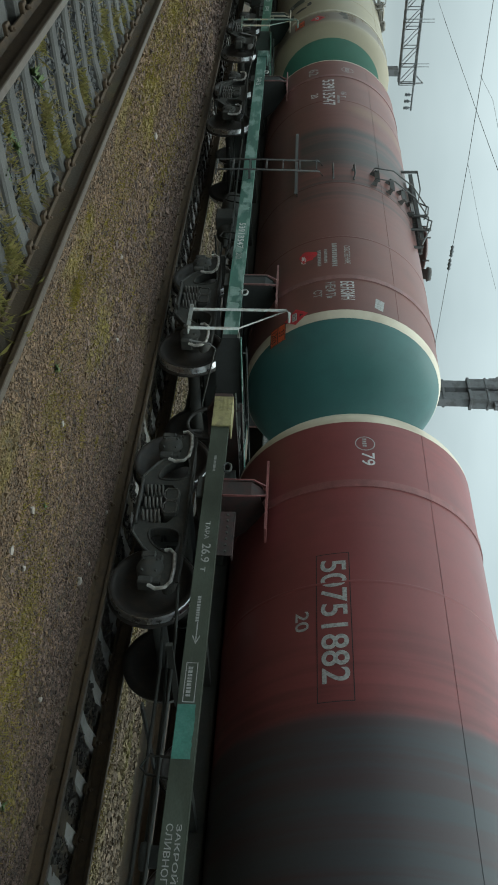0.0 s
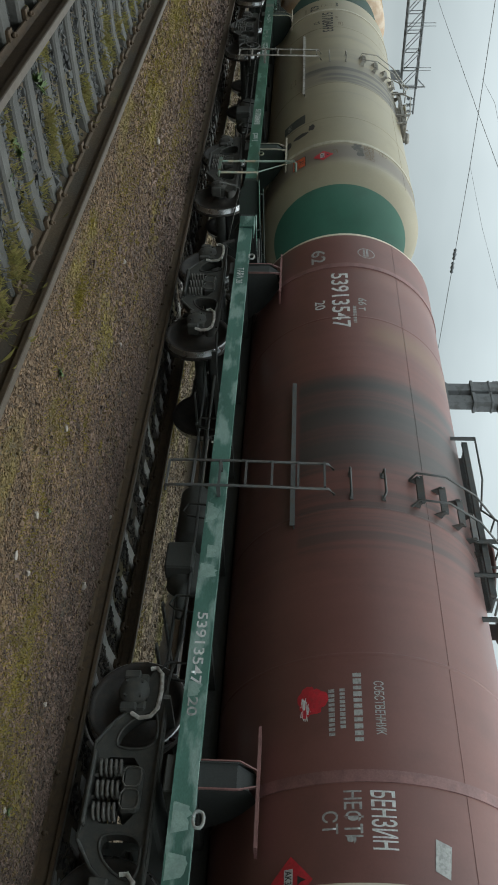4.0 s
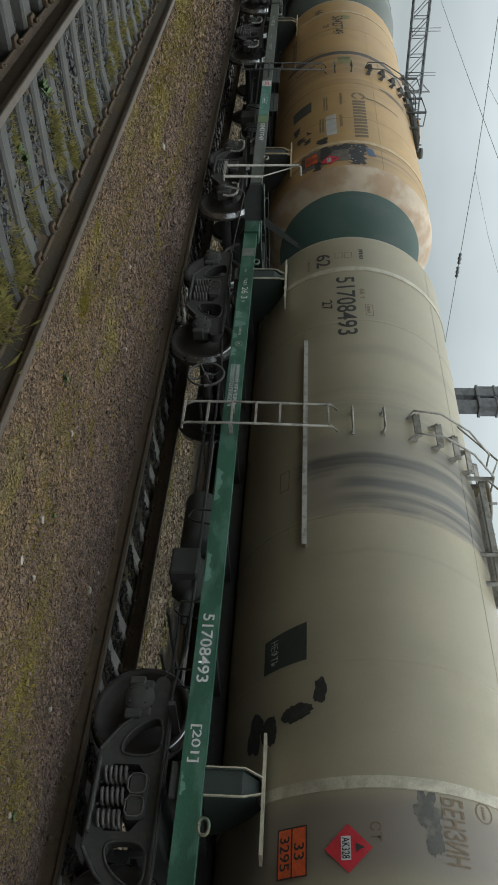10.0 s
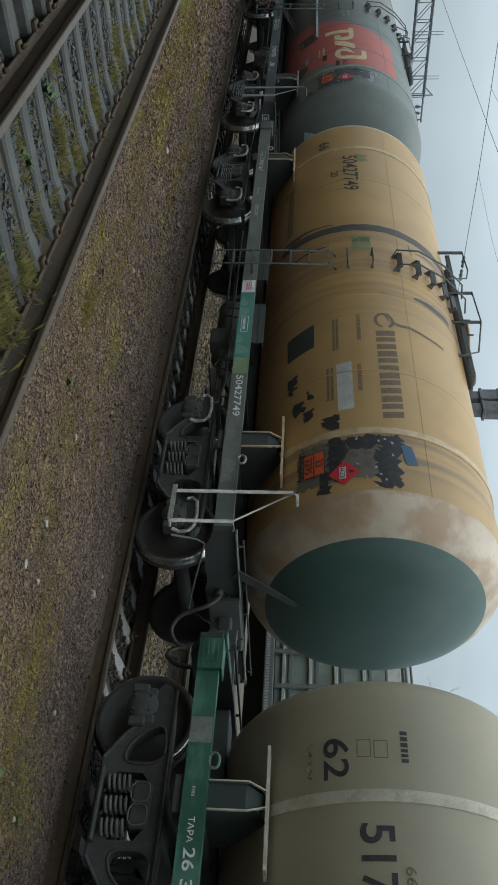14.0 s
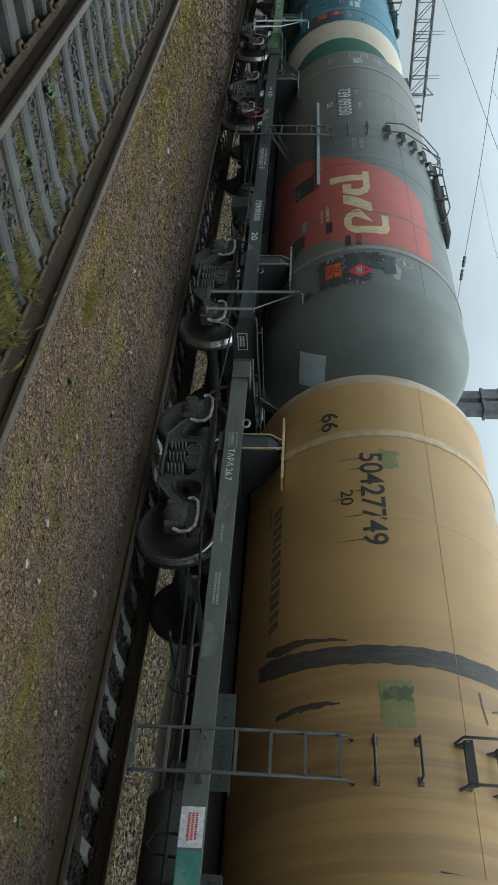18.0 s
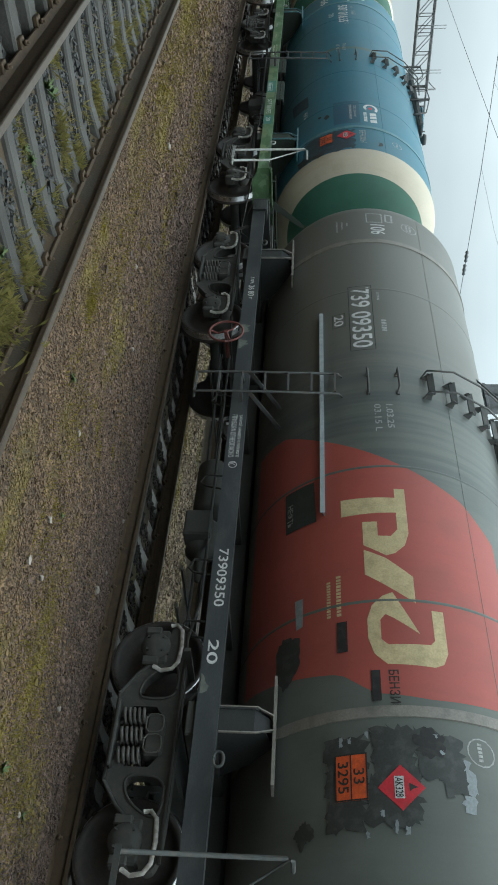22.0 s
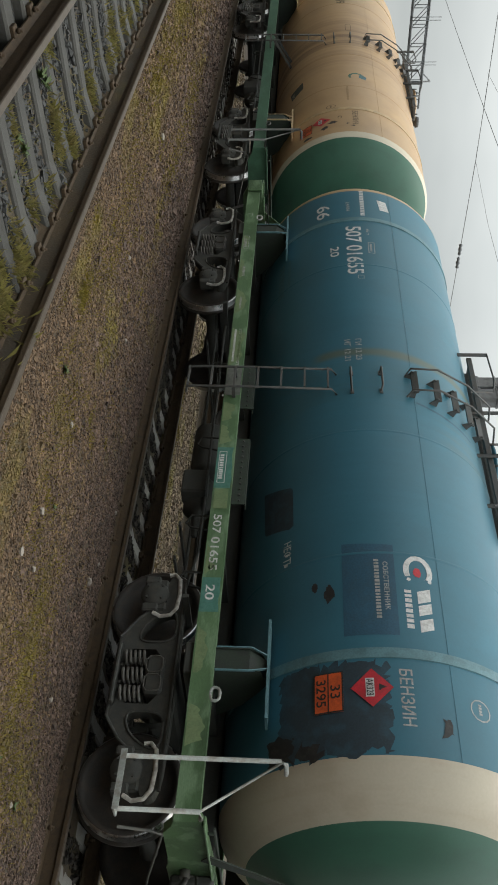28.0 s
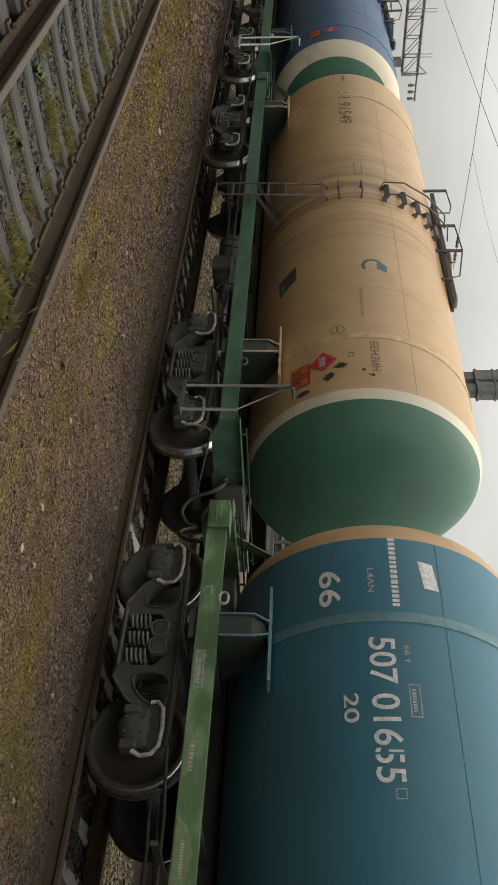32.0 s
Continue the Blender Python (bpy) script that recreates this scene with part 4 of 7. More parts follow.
def couplers(car, spec):
    for s in (-1, 1):
        e = spec.get("end", 5.34) + 0.1
        bm = bmesh.new()
        box(bm, min(s * e, s * (e + 0.3)), max(s * e, s * (e + 0.3)), -0.08, 0.08, 0.97, 1.13, 0.02)
        jaw = [(0.26, -0.09), (0.34, -0.2), (0.56, -0.23), (0.60, -0.17), (0.46, -0.10), (0.45, 0.02), (0.52, 0.08), (0.60, 0.08), (0.62, 0.17), (0.5, 0.21), (0.34, 0.14), (0.26, 0.09)]
        slab(bm, [(s * (e + x), s * y, 0.90) for x, y in jaw], (0, 0, 0.31))
        part("coupler", bm, iron_dark, car)
        bm = bmesh.new()
        box(bm, s * (e + 0.40) - 0.05, s * (e + 0.40) + 0.05, -0.05, 0.05, 1.205, 1.27, 0.015)
        part("coupler_lock", bm, iron, car)
        bm = bmesh.new()
        pipe(bm, curved([(s * e, -0.45, 1.0), (s * (e + 0.10), -0.47, 1.0), (s * (e + 0.22), -0.46, 0.86), (s * (e + 0.3), -0.42, 0.62), (s * (e + 0.44), -0.36, 0.5), (s * (e + 0.58), -0.28, 0.56), (s * (e + 0.62), -0.24, 0.7)]), 0.026, 8)
        part("air_hose", bm, black_mark, car)
        bm = bmesh.new()
        rod(bm, (s * (e - 0.02), -0.45, 1.0), (s * (e + 0.06), -0.45, 1.0), 0.045, 8)
        pipe(bm, [(s * (e + 0.04), -0.45, 1.03), (s * (e + 0.04), -0.45, 1.1), (s * (e + 0.16), -0.52, 1.12)], 0.011, 6)
        part("end_cock", bm, iron, car)
        if s > 0:
            bm = bmesh.new()
            pipe(bm, [(s * (e + 0.05), -1.46, 0.55), (s * (e + 0.05), -1.40, 0.82), (s * (e + 0.05), -1.33, 0.89), (s * (e + 0.05), -1.2, 0.86), (s * (e + 0.06), -0.44, 0.68), (s * (e + 0.08), -0.24, 0.64), (s * (e + 0.2), -0.17, 0.83), (s * (e + 0.38), -0.1, 1.2)], 0.013, 6)
            part("uncoupling_lever", bm, iron, car)
        bm = bmesh.new()                 # pipe run above the end beam
        pipe(bm, [(s * (e - 0.03), -1.3, 1.3), (s * (e - 0.03), 1.3, 1.3)], 0.012, 6)
        for y in (-1.2, 0, 1.2):
            rod(bm, (s * (e - 0.03), y, 1.2), (s * (e - 0.03), y, 1.3), 0.014, 6)
        part("end_grab_rail", bm, spec["bracket"], car)
    bm = bmesh.new()
    e = spec.get("end", 5.34)
    long = spec.get("plate_long", 0.30)
    box(bm, -e - 0.02, -e + long, -1.475, -1.445, 0.985, 1.20, 0.006)
    box(bm, -e - 0.02, -e + long, -1.475, -1.25, 1.195, 1.215, 0.004)
    for k in range(4):
        box(bm, -e + 0.02, -e + 0.24, -1.482, -1.474, 1.02 + 0.045 * k, 1.035 + 0.045 * k)
    part("end_plate", bm, spec.get("plate", spec["sill"]), car)
    for x in (4.30, -4.18):
        bm = bmesh.new()
        pts = softened([(x - 0.065, 1.175), (x + 0.065, 1.175), (x + 0.065, 1.26), (x - 0.065, 1.26)], 2)
        pipe(bm, [(a, -1.43, b) for a, b in pts + pts[:1]], 0.015, 6)
        part("lashing_ring", bm, spec["rails"], car)


def tie_channel(car, x0, x1, mat):
    """A bolted channel that ties the tank's foot to the frame, just inside the side sill."""
    bm = bmesh.new()
    box(bm, x0, x1, -1.34, -1.325, 1.17, 1.33, 0.003)
    box(bm, x0, x1, -1.34, -1.24, 1.33, 1.345, 0.003)
    chan = part("tie_channel", bm, mat, car)
    n = int((x1 - x0) / 0.085)
    for k in range(n):
        x = x0 + 0.05 + (x1 - x0 - 0.1) * k / (n - 1)
        shared("tie_bolt", lambda: bolt_mesh(), iron_dark, chan, pose(x, -1.34, 1.27))


def bolt_mesh():
    bm = bmesh.new()
    rod(bm, (0, 0.0, 0), (0, -0.016, 0), 0.012, 6)
    return bm


def hand_wheel(car, x, z, mat, spokes=4):
    bm = bmesh.new()
    pipe(bm, [(x + 0.23 * math.cos(a), -1.44, z + 0.23 * math.sin(a)) for a in [i * math.tau / 28 for i in range(29)]], 0.016, 7)
    for k in range(spokes):
        a = 0.4 + k * math.tau / spokes
        pipe(bm, [(x + 0.03 * math.cos(a), -1.43, z + 0.03 * math.sin(a)), (x + 0.12 * math.cos(a), -1.40, z + 0.12 * math.sin(a)), (x + 0.225 * math.cos(a), -1.44, z + 0.225 * math.sin(a))], 0.014, 6)
    rod(bm, (x, -1.45, z), (x, -1.0, z), 0.03, 8)
    part("hand_brake_wheel", bm, mat, car)


def tank_bar(car, spec, x0, x1, a=-0.74):
    """A long angle iron welded along the tank's flank."""
    bm = bmesh.new()
    p = on_tank(spec, 0, a, 0.0)
    box(bm, x0, x1, p.y - 0.05, p.y + 0.01, p.z - 0.008, p.z + 0.008)
    box(bm, x0, x1, p.y - 0.056, p.y - 0.048, p.z - 0.045, p.z + 0.008)
    part("flank_angle", bm, spec["bar"], car)


# ---- painted marks: words, numbers, plates, stains ----
def letters(words):
    """The flat outline of some words as a mesh, one unit high."""
    cu = bpy.data.curves.new("words", "FONT")
    cu.body, cu.resolution_u, cu.offset = words, 5, 0.012
    ob = new("words", cu)
    me = bpy.data.meshes.new_from_object(ob.evaluated_get(bpy.context.evaluated_depsgraph_get()))
    bm = bmesh.new()
    bm.from_mesh(me)
    bpy.data.objects.remove(ob)
    bpy.data.meshes.remove(me)
    bpy.data.curves.remove(cu)
    return bm


def fit_box(bm, x0, x1, a0, a1):
    xs, ys = [v.co.x for v in bm.verts], [v.co.y for v in bm.verts]
    lx, hx, ly, hy = min(xs), max(xs), min(ys), max(ys)
    for v in bm.verts:
        v.co.x = x0 + (v.co.x - lx) / (hx - lx) * (x1 - x0)
        v.co.y = a0 + (v.co.y - ly) / (hy - ly) * (a1 - a0)
        v.co.z = 0


def wrap(bm, spec, off):
    """Bend a flat drawing (x, arc) on to the tank."""
    ys = [v.co.y for v in bm.verts]
    a = math.ceil(min(ys) / 0.05) * 0.05
    while a < max(ys):
        bmesh.ops.bisect_plane(bm, geom=bm.verts[:] + bm.edges[:] + bm.faces[:], plane_co=(0, a, 0), plane_no=(0, 1, 0))
        a += 0.05
    for v in bm.verts:
        v.co = on_tank(spec, v.co.x, v.co.y, off)


def tank_words(car, spec, words, x0, x1, a0, a1, mat, name="lettering", off=0.004):
    bm = letters(words)
    fit_box(bm, x0, x1, a0, a1)
    wrap(bm, spec, off)
    ob = part(name, bm, mat, car)
    ob["kind"] = "stuff"
    return ob


def sill_words(car, spec, words, x0, x1, z0, z1, mat=None):
    bm = letters(words)
    fit_box(bm, x0, x1, z0, z1)
    for v in bm.verts:
        v.co = Vector((v.co.x, -1.444, v.co.y))
    ob = part("lettering", bm, mat or white_mark, car)
    ob["kind"] = "stuff"
    return ob


def sill_patch(car, name, outline, mat, label="", off=0.004):
    """A coat of other paint on the near side sill: an outline in x, z."""
    bm = drawn([outline])
    bmesh.ops.triangulate(bm, faces=bm.faces)
    for v in bm.verts:
        v.co = Vector((v.co.x, -1.44 - off, v.co.y))
    return part(name, bm, mat, car, label)


def sill_marks(car, outlines, mat):
    """Stencilled lines and frames on the near side sill, too small to read."""
    bm = drawn(outlines)
    for v in bm.verts:
        v.co = Vector((v.co.x, -1.4465, v.co.y))
    ob = part("stencilled_line", bm, mat, car)
    ob["kind"] = "stuff"
    return ob


def wavy(x0, x1, z0, z1, seed, rough=0.02):
    """A brushed-on stretch of paint with an uneven edge."""
    rng = random.Random(seed)
    n = max(8, int((x1 - x0) / 0.03))
    waves = [(k, rng.uniform(0.3, 1.0) / k ** 0.5, rng.uniform(0, math.tau)) for k in (1, 2, 3, 5, 8)]
    up = []
    for i in range(n + 1):
        u = i / n
        lift = rough * sum(h * math.sin(math.tau * k * u * 0.8 + q) for k, h, q in waves)
        fall = (z1 - z0) * max(0.0, 1 - min(u, 1 - u) * 7) * (1.0 if rough > 0.01 else 0.0)
        up.append((x0 + (x1 - x0) * u, max(z0 + 0.004, min(1.18, z1 + lift - fall))))
    return [(x0, z0), (x1, z0)] + up[::-1]


def drawn(outlines):
    bm = bmesh.new()
    for o in outlines:
        bm.faces.new([bm.verts.new((x, y, 0)) for x, y in o])
    bmesh.ops.remove_doubles(bm, verts=bm.verts, dist=0.0005)
    return bm


def tank_shape(car, spec, name, outlines, mat, off=0.003, label=""):
    if name in ("black_spill", "light_scuffs", "grimy_patch", "drips", "dark_patch", "soft_smudge") and len(outlines) > 1:
        return [tank_shape(car, spec, name, [o], mat, off + 0.0006 * i, label) for i, o in enumerate(outlines)][0]
    bm = drawn(outlines)
    wrap(bm, spec, off)
    ob = part(name.rstrip("s") if name == "drips" else name, bm, mat, car, label)
    if name in ("small_writing", "company_line", "small_frame", "stencilled_line"):
        ob["kind"] = "stuff"
    return ob


def bars(x0, x1, a0, a1, rows=1, seed=1):
    """Short dashes for writing too small to read."""
    rnd, out = random.Random(seed), []
    h = (a1 - a0) / (rows * 1.5)
    for r in range(rows):
        a, x = a0 + r * h * 1.5, x0
        while x < x1 - h * 0.4:
            w = min(rnd.uniform(0.45, 0.75) * h, x1 - x)
            out.append([(x, a), (x + w, a), (x + w, a + h), (x, a + h)])
            x += w + h * 0.25
    return out


def block(x, w, a0, a1, k):
    """One slanted plain block of a faded company line."""
    lean, u = -0.05, w * (1.0, 0.82, 0.92)[k % 3]
    return [[(x, a0), (x + u, a0), (x + u + lean, a1), (x + lean, a1)]]


def stroke(points, width):
    """A thick angular line: a strip of quads with mitred corners."""
    closed = math.dist(points[0], points[-1]) < 1e-6
    n, sides = len(points), []
    for i, (x, y) in enumerate(points):
        a = points[i - 1] if i else (points[-2] if closed else points[0])
        b = points[i + 1] if i + 1 < n else (points[1] if closed else points[-1])
        u = Vector((x - a[0], y - a[1])) if a != (x, y) and math.dist(a, (x, y)) > 1e-6 else None
        v = Vector((b[0] - x, b[1] - y)) if math.dist(b, (x, y)) > 1e-6 else None
        u, v = (u or v).normalized(), (v or u).normalized()
        m = (u + v).normalized()
        nrm = Vector((-m.y, m.x)) * (width / 2 / max(0.5, m.dot(u)))
        sides.append(((x + nrm.x, y + nrm.y), (x - nrm.x, y - nrm.y)))
    return [[a[0], a[1], b[1], b[0]] for a, b in zip(sides, sides[1:])]


def band(rows, seed, cuts=6):
    """A smear that runs round the tank: rows of a height and its two sides, with a slightly worn edge."""
    rnd, strip = random.Random(seed), []
    for (a0, l0, r0), (a1, l1, r1) in zip(rows, rows[1:]):
        for i in range(cuts):
            k = i / cuts
            strip.append((a0 + (a1 - a0) * k, l0 + (l1 - l0) * k + rnd.gauss(0, 0.006), r0 + (r1 - r0) * k + rnd.gauss(0, 0.006)))
    strip.append(rows[-1])
    return [[(l0, a0), (r0, a0), (r1, a1), (l1, a1)] for (a0, l0, r0), (a1, l1, r1) in zip(strip, strip[1:])]


def outline_box(x0, x1, a0, a1, w=0.012):
    return stroke([(x0, a0), (x1, a0), (x1, a1), (x0, a1), (x0, a0)], w)


def blotch(x, a, rx, ra, seed, rough=0.45):
    """A ragged stain: a round outline upset by waves of several lengths."""
    rnd = random.Random(seed)
    waves = [(k, rnd.gauss(0, 1) * rough * 0.75 / (k + 1.5) ** 0.8, rnd.uniform(0, math.tau)) for k in (1, 2, 3, 4, 5, 6, 8, 10, 13, 16, 19)]
    out = []
    for i in range(72):
        t = i * math.tau / 72
        r = max(0.25, 1 + sum(h * math.sin(k * t + p) for k, h, p in waves))
        out.append((x + rx * r * math.cos(t), a + ra * r * math.sin(t)))
    return out


def ragged(x0, x1, a0, a1, seed, tear=0.03):
    """A four-sided stain with torn edges."""
    rnd = random.Random(seed)
    out = []
    for (ax, aa), (bx, ba) in zip(((x0, a0), (x1, a0), (x1, a1), (x0, a1)), ((x1, a0), (x1, a1), (x0, a1), (x0, a0))):
        n = max(3, int(math.hypot(bx - ax, ba - aa) / 0.035))
        for i in range(n):
            out.append((ax + (bx - ax) * i / n + rnd.gauss(0, tear * 0.5), aa + (ba - aa) * i / n + rnd.gauss(0, tear * 0.5)))
    return out


def head_shape(car, spec, name, outline, mat, label="", off=0.006):
    """A flat patch on the leading dished end, its outline in y, z."""
    zt, r, half, dish = size_of(spec)
    bm = drawn([outline])
    bmesh.ops.triangulate(bm, faces=bm.faces)
    bmesh.ops.subdivide_edges(bm, edges=bm.edges, cuts=3, use_grid_fill=True)
    for v in bm.verts:
        y, z = v.co.x, v.co.y
        q = min(0.999, math.hypot(y, z - zt) / r)
        v.co = Vector((half + dish * math.sqrt(1 - q ** (2 / 0.85)) + off, y, z))
    return part(name, bm, mat, car, label)


def end_brace(car, spec, s):
    """The bent bar from the frame's end up to the tank, and the thin cable from its tip."""
    bm = bmesh.new()
    path = ((-0.80, 1.20, 0.065), (-0.50, 1.57, 0.05), (-0.28, 1.83, 0.035), (-0.15, 2.12, 0.015))
    slab(bm, [(s * 5.45, y - w * 0.8, z + w * 0.6) for y, z, w in path] + [(s * 5.45, y + w * 0.8, z - w * 0.6) for y, z, w in path[::-1]], (0.012, 0, 0))
    part("end_brace", bm, spec["bracket"] if s > 0 else spec["sill"], car)
    bm = bmesh.new()
    pipe(bm, [(s * 5.46, -0.15, 2.12), (s * 5.46, 0.05, 2.33), (s * 5.45, 0.4, 2.46), (s * 5.4, 0.75, 2.48)], 0.009, 5)
    part("cable", bm, iron_dark, car)


def warning_plates(car, spec, x, a, dx, da, plate=True, digits=("33", "3295")):
    """The orange number plate and the red diamond with its white label. x, a: the orange plate's lower left corner."""
    if plate:
        orange = tank_shape(car, spec, "hazard_plate", [[(x, a), (x + 0.39, a), (x + 0.39, a + 0.27), (x, a + 0.27)]], orange_mark, 0.012, "orange plate with black figures")
        for words, lo, hi, w in ((digits[0], 0.155, 0.245, 0.13), (digits[1], 0.025, 0.115, 0.26)):
            bm = letters(words)
            fit_box(bm, x + 0.195 - w / 2, x + 0.195 + w / 2, a + lo, a + hi)
            wrap(bm, spec, 0.016)
            part("figures", bm, black_mark, orange)
        bm = drawn(outline_box(x + 0.006, x + 0.384, a + 0.006, a + 0.264, 0.012) + stroke([(x + 0.01, a + 0.135), (x + 0.38, a + 0.135)], 0.012))
        wrap(bm, spec, 0.015)
        part("border", bm, black_mark, orange)
    r = 0.185
    dia = tank_shape(car, spec, "hazard_diamond", [[(dx - r, da), (dx, da - r), (dx + r, da), (dx, da + r)]], red_mark, 0.012, "red diamond with a white label")
    bm = drawn([[(dx - 0.09, da - 0.055), (dx + 0.09, da - 0.055), (dx + 0.09, da + 0.02), (dx - 0.09, da + 0.02)]])
    wrap(bm, spec, 0.015)
    part("white_label", bm, white_mark, dia)
    bm = letters("AK328")
    fit_box(bm, dx - 0.08, dx + 0.08, da - 0.048, da + 0.012)
    wrap(bm, spec, 0.018)
    part("figures", bm, black_mark, dia)
    bm = drawn([[(dx - 0.035, da + 0.06), (dx + 0.035, da + 0.06), (dx + 0.012, da + 0.09), (dx, da + 0.13), (dx - 0.02, da + 0.09)]])
    wrap(bm, spec, 0.015)
    part("flame_sign", bm, black_mark, dia)


# ---- paints of the tank cars ----
def tank_paint(name, base, spots, amount=0.4, streak=0.3, rough=0.48):
    return surface(name, base, rough, 0.0, spots, amount, 0.9, 40, streak, 0.05, mottle=0.1, edge=(0.5, 0.72), grain=0.05)


def zone(mt, x0, x1, soft, colour, strength=1.0, streaky=True, low=None):
    """A spill or a painted band round the tank between x0 and x1, with a ragged edge; streaky: it runs down in stripes;
    low: the height at which the stripes end and how ragged that end is."""
    ns, ln = mt.node_tree.nodes, mt.node_tree.links
    bs = ns["Principled BSDF"]
    col = bs.inputs["Base Color"].links[0].from_socket
    tc, sp, nz = ns.new("ShaderNodeTexCoord"), ns.new("ShaderNodeSeparateXYZ"), ns.new("ShaderNodeTexNoise")
    ln.new(tc.outputs["Object"], sp.inputs[0])
    ln.new(tc.outputs["Object"], nz.inputs["Vector"])
    nz.inputs["Scale"].default_value, nz.inputs["Detail"].default_value = 1.6, 5.0

    def calc(op, a, b):
        m = ns.new("ShaderNodeMath")
        m.operation = op
        for v, s in ((a, m.inputs[0]), (b, m.inputs[1])):
            if isinstance(v, (int, float)):
                s.default_value = v
            else:
                ln.new(v, s)
        return m.outputs[0]

    def step(v, lo, hi):
        r = ns.new("ShaderNodeMapRange")
        r.interpolation_type = "SMOOTHSTEP"
        r.inputs["From Min"].default_value, r.inputs["From Max"].default_value = lo, hi
        ln.new(v, r.inputs["Value"])
        return r.outputs["Result"]
    x = calc("ADD", sp.outputs["X"], calc("MULTIPLY", calc("SUBTRACT", nz.outputs["Fac"], 0.5), 0.35 if streaky else 0.12))
    mask = calc("MULTIPLY", step(x, x0 - soft, x0 + soft), calc("SUBTRACT", 1.0, step(x, x1 - soft, x1 + soft)))
    if streaky:
        mp, st = ns.new("ShaderNodeMapping"), ns.new("ShaderNodeTexNoise")
        mp.inputs["Scale"].default_value = (9.0, 0.35, 0.35)
        ln.new(tc.outputs["Object"], mp.inputs["Vector"])
        ln.new(mp.outputs["Vector"], st.inputs["Vector"])
        st.inputs["Scale"].default_value, st.inputs["Detail"].default_value = 1.0, 6.0
        mask = calc("MULTIPLY", mask, step(st.outputs["Fac"], 0.36, 0.66))
    if low is not None:
        mask = calc("MULTIPLY", mask, step(calc("ADD", sp.outputs["Z"], calc("MULTIPLY", calc("SUBTRACT", nz.outputs["Fac"], 0.5), low[1])), low[0] - 0.4 * low[1] - 0.01, low[0] + 0.4 * low[1] + 0.01))
    mask = calc("MULTIPLY", mask, strength)
    mx = ns.new("ShaderNodeMix")
    mx.data_type = "RGBA"
    ln.new(mask, mx.inputs["Factor"])
    ln.new(col, mx.inputs[6])
    mx.inputs[7].default_value = (*colour, 1)
    ln.new(mx.outputs[2], bs.inputs["Base Color"])
    return mt


green_cap = tank_paint("green_head_paint", (0.04, 0.122, 0.082), (0.03, 0.07, 0.05))
teal_cap = tank_paint("teal_head_paint", (0.042, 0.12, 0.112), (0.03, 0.07, 0.07))
dark_cap = tank_paint("dusty_dark_head_paint", (0.05, 0.085, 0.07), (0.09, 0.10, 0.09))
grey_paint = tank_paint("dark_grey_tank_paint", (0.125, 0.135, 0.118), (0.085, 0.092, 0.08), 0.5)
zone(grey_paint, -9.0, -0.6, 0.5, (0.135, 0.132, 0.115), 0.85, False)
zone(grey_paint, -1.3, 1.5, 0.5, (0.09, 0.098, 0.092), 0.75)
zone(grey_paint, -0.5, 0.9, 0.3, (0.07, 0.08, 0.08), 0.6)
crimson = tank_paint("crimson_tank_paint", (0.195, 0.048, 0.047), (0.115, 0.035, 0.034))
zone(crimson, -1.2, 2.2, 0.07, (0.042, 0.052, 0.056), 0.95, False)
zone(crimson, -1.9, 1.0, 0.5, (0.06, 0.02, 0.02), 0.5)
maroon = tank_paint("maroon_tank_paint", (0.165, 0.07, 0.058), (0.105, 0.05, 0.042), 0.4, 0.15)
zone(maroon, -2.2, 2.0, 0.6, (0.11, 0.052, 0.045), 0.4)
zone(maroon, -1.3, 0.3, 0.12, (0.085, 0.05, 0.045), 0.6, False, (1.98, 0.06))
for x0, x1 in ((-1.24, -1.03), (-0.7, -0.36), (-0.14, 0.16)):
    zone(maroon, x0, x1, 0.09, (0.05, 0.048, 0.044), 0.8, False, (1.98, 0.06))
zone(maroon, -1.3, 1.5, 0.25, (0.05, 0.044, 0.04), 0.65, True, (1.98, 0.06))
zone(maroon, -2.45, -2.05, 0.2, (0.19, 0.12, 0.065), 0.5, False, (2.95, 0.8))
zone(maroon, -3.85, -3.5, 0.2, (0.21, 0.105, 0.085), 0.5, False, (2.9, 0.8))
beige = tank_paint("beige_tank_paint", (0.28, 0.242, 0.162), (0.215, 0.185, 0.125), 0.35, 0.12)
zone(beige, -2.05, -1.85, 0.06, (0.2, 0.175, 0.125), 0.5, False, (2.3, 0.6))
zone(beige, -1.2, -0.45, 0.3, (0.17, 0.15, 0.11), 0.45, True, (2.0, 0.5))
zone(beige, -0.3, 0.9, 0.12, (0.165, 0.145, 0.115), 0.65, False, (1.9, 0.3))
zone(beige, 0.04, 0.2, 0.04, (0.05, 0.047, 0.044), 0.65, False, (2.0, 0.3))
zone(beige, 0.02, 0.3, 0.08, (0.05, 0.047, 0.044), 0.8, True, (1.9, 0.3))
zone(beige, 0.42, 0.58, 0.04, (0.05, 0.052, 0.055), 0.65, False, (2.4, 0.8))
zone(beige, 0.38, 0.88, 0.07, (0.06, 0.055, 0.05), 0.8, True, (2.4, 1.0))
zone(beige, -0.45, 0.9, 0.1, (0.06, 0.055, 0.05), 0.7, True, (3.5, 0.7))
zone(beige, 0.93, 0.95, 0.02, (0.11, 0.095, 0.075), 0.6, False, (2.2, 0.4))
zone(beige, 1.46, 1.5, 0.03, (0.2, 0.175, 0.125), 0.5, False, (2.2, 0.4))
zone(beige, 4.0, 4.6, 0.15, (0.13, 0.105, 0.09), 0.75, False)
ochre = tank_paint("ochre_tank_paint", (0.385, 0.236, 0.086), (0.27, 0.165, 0.068), 0.4, 0.15)
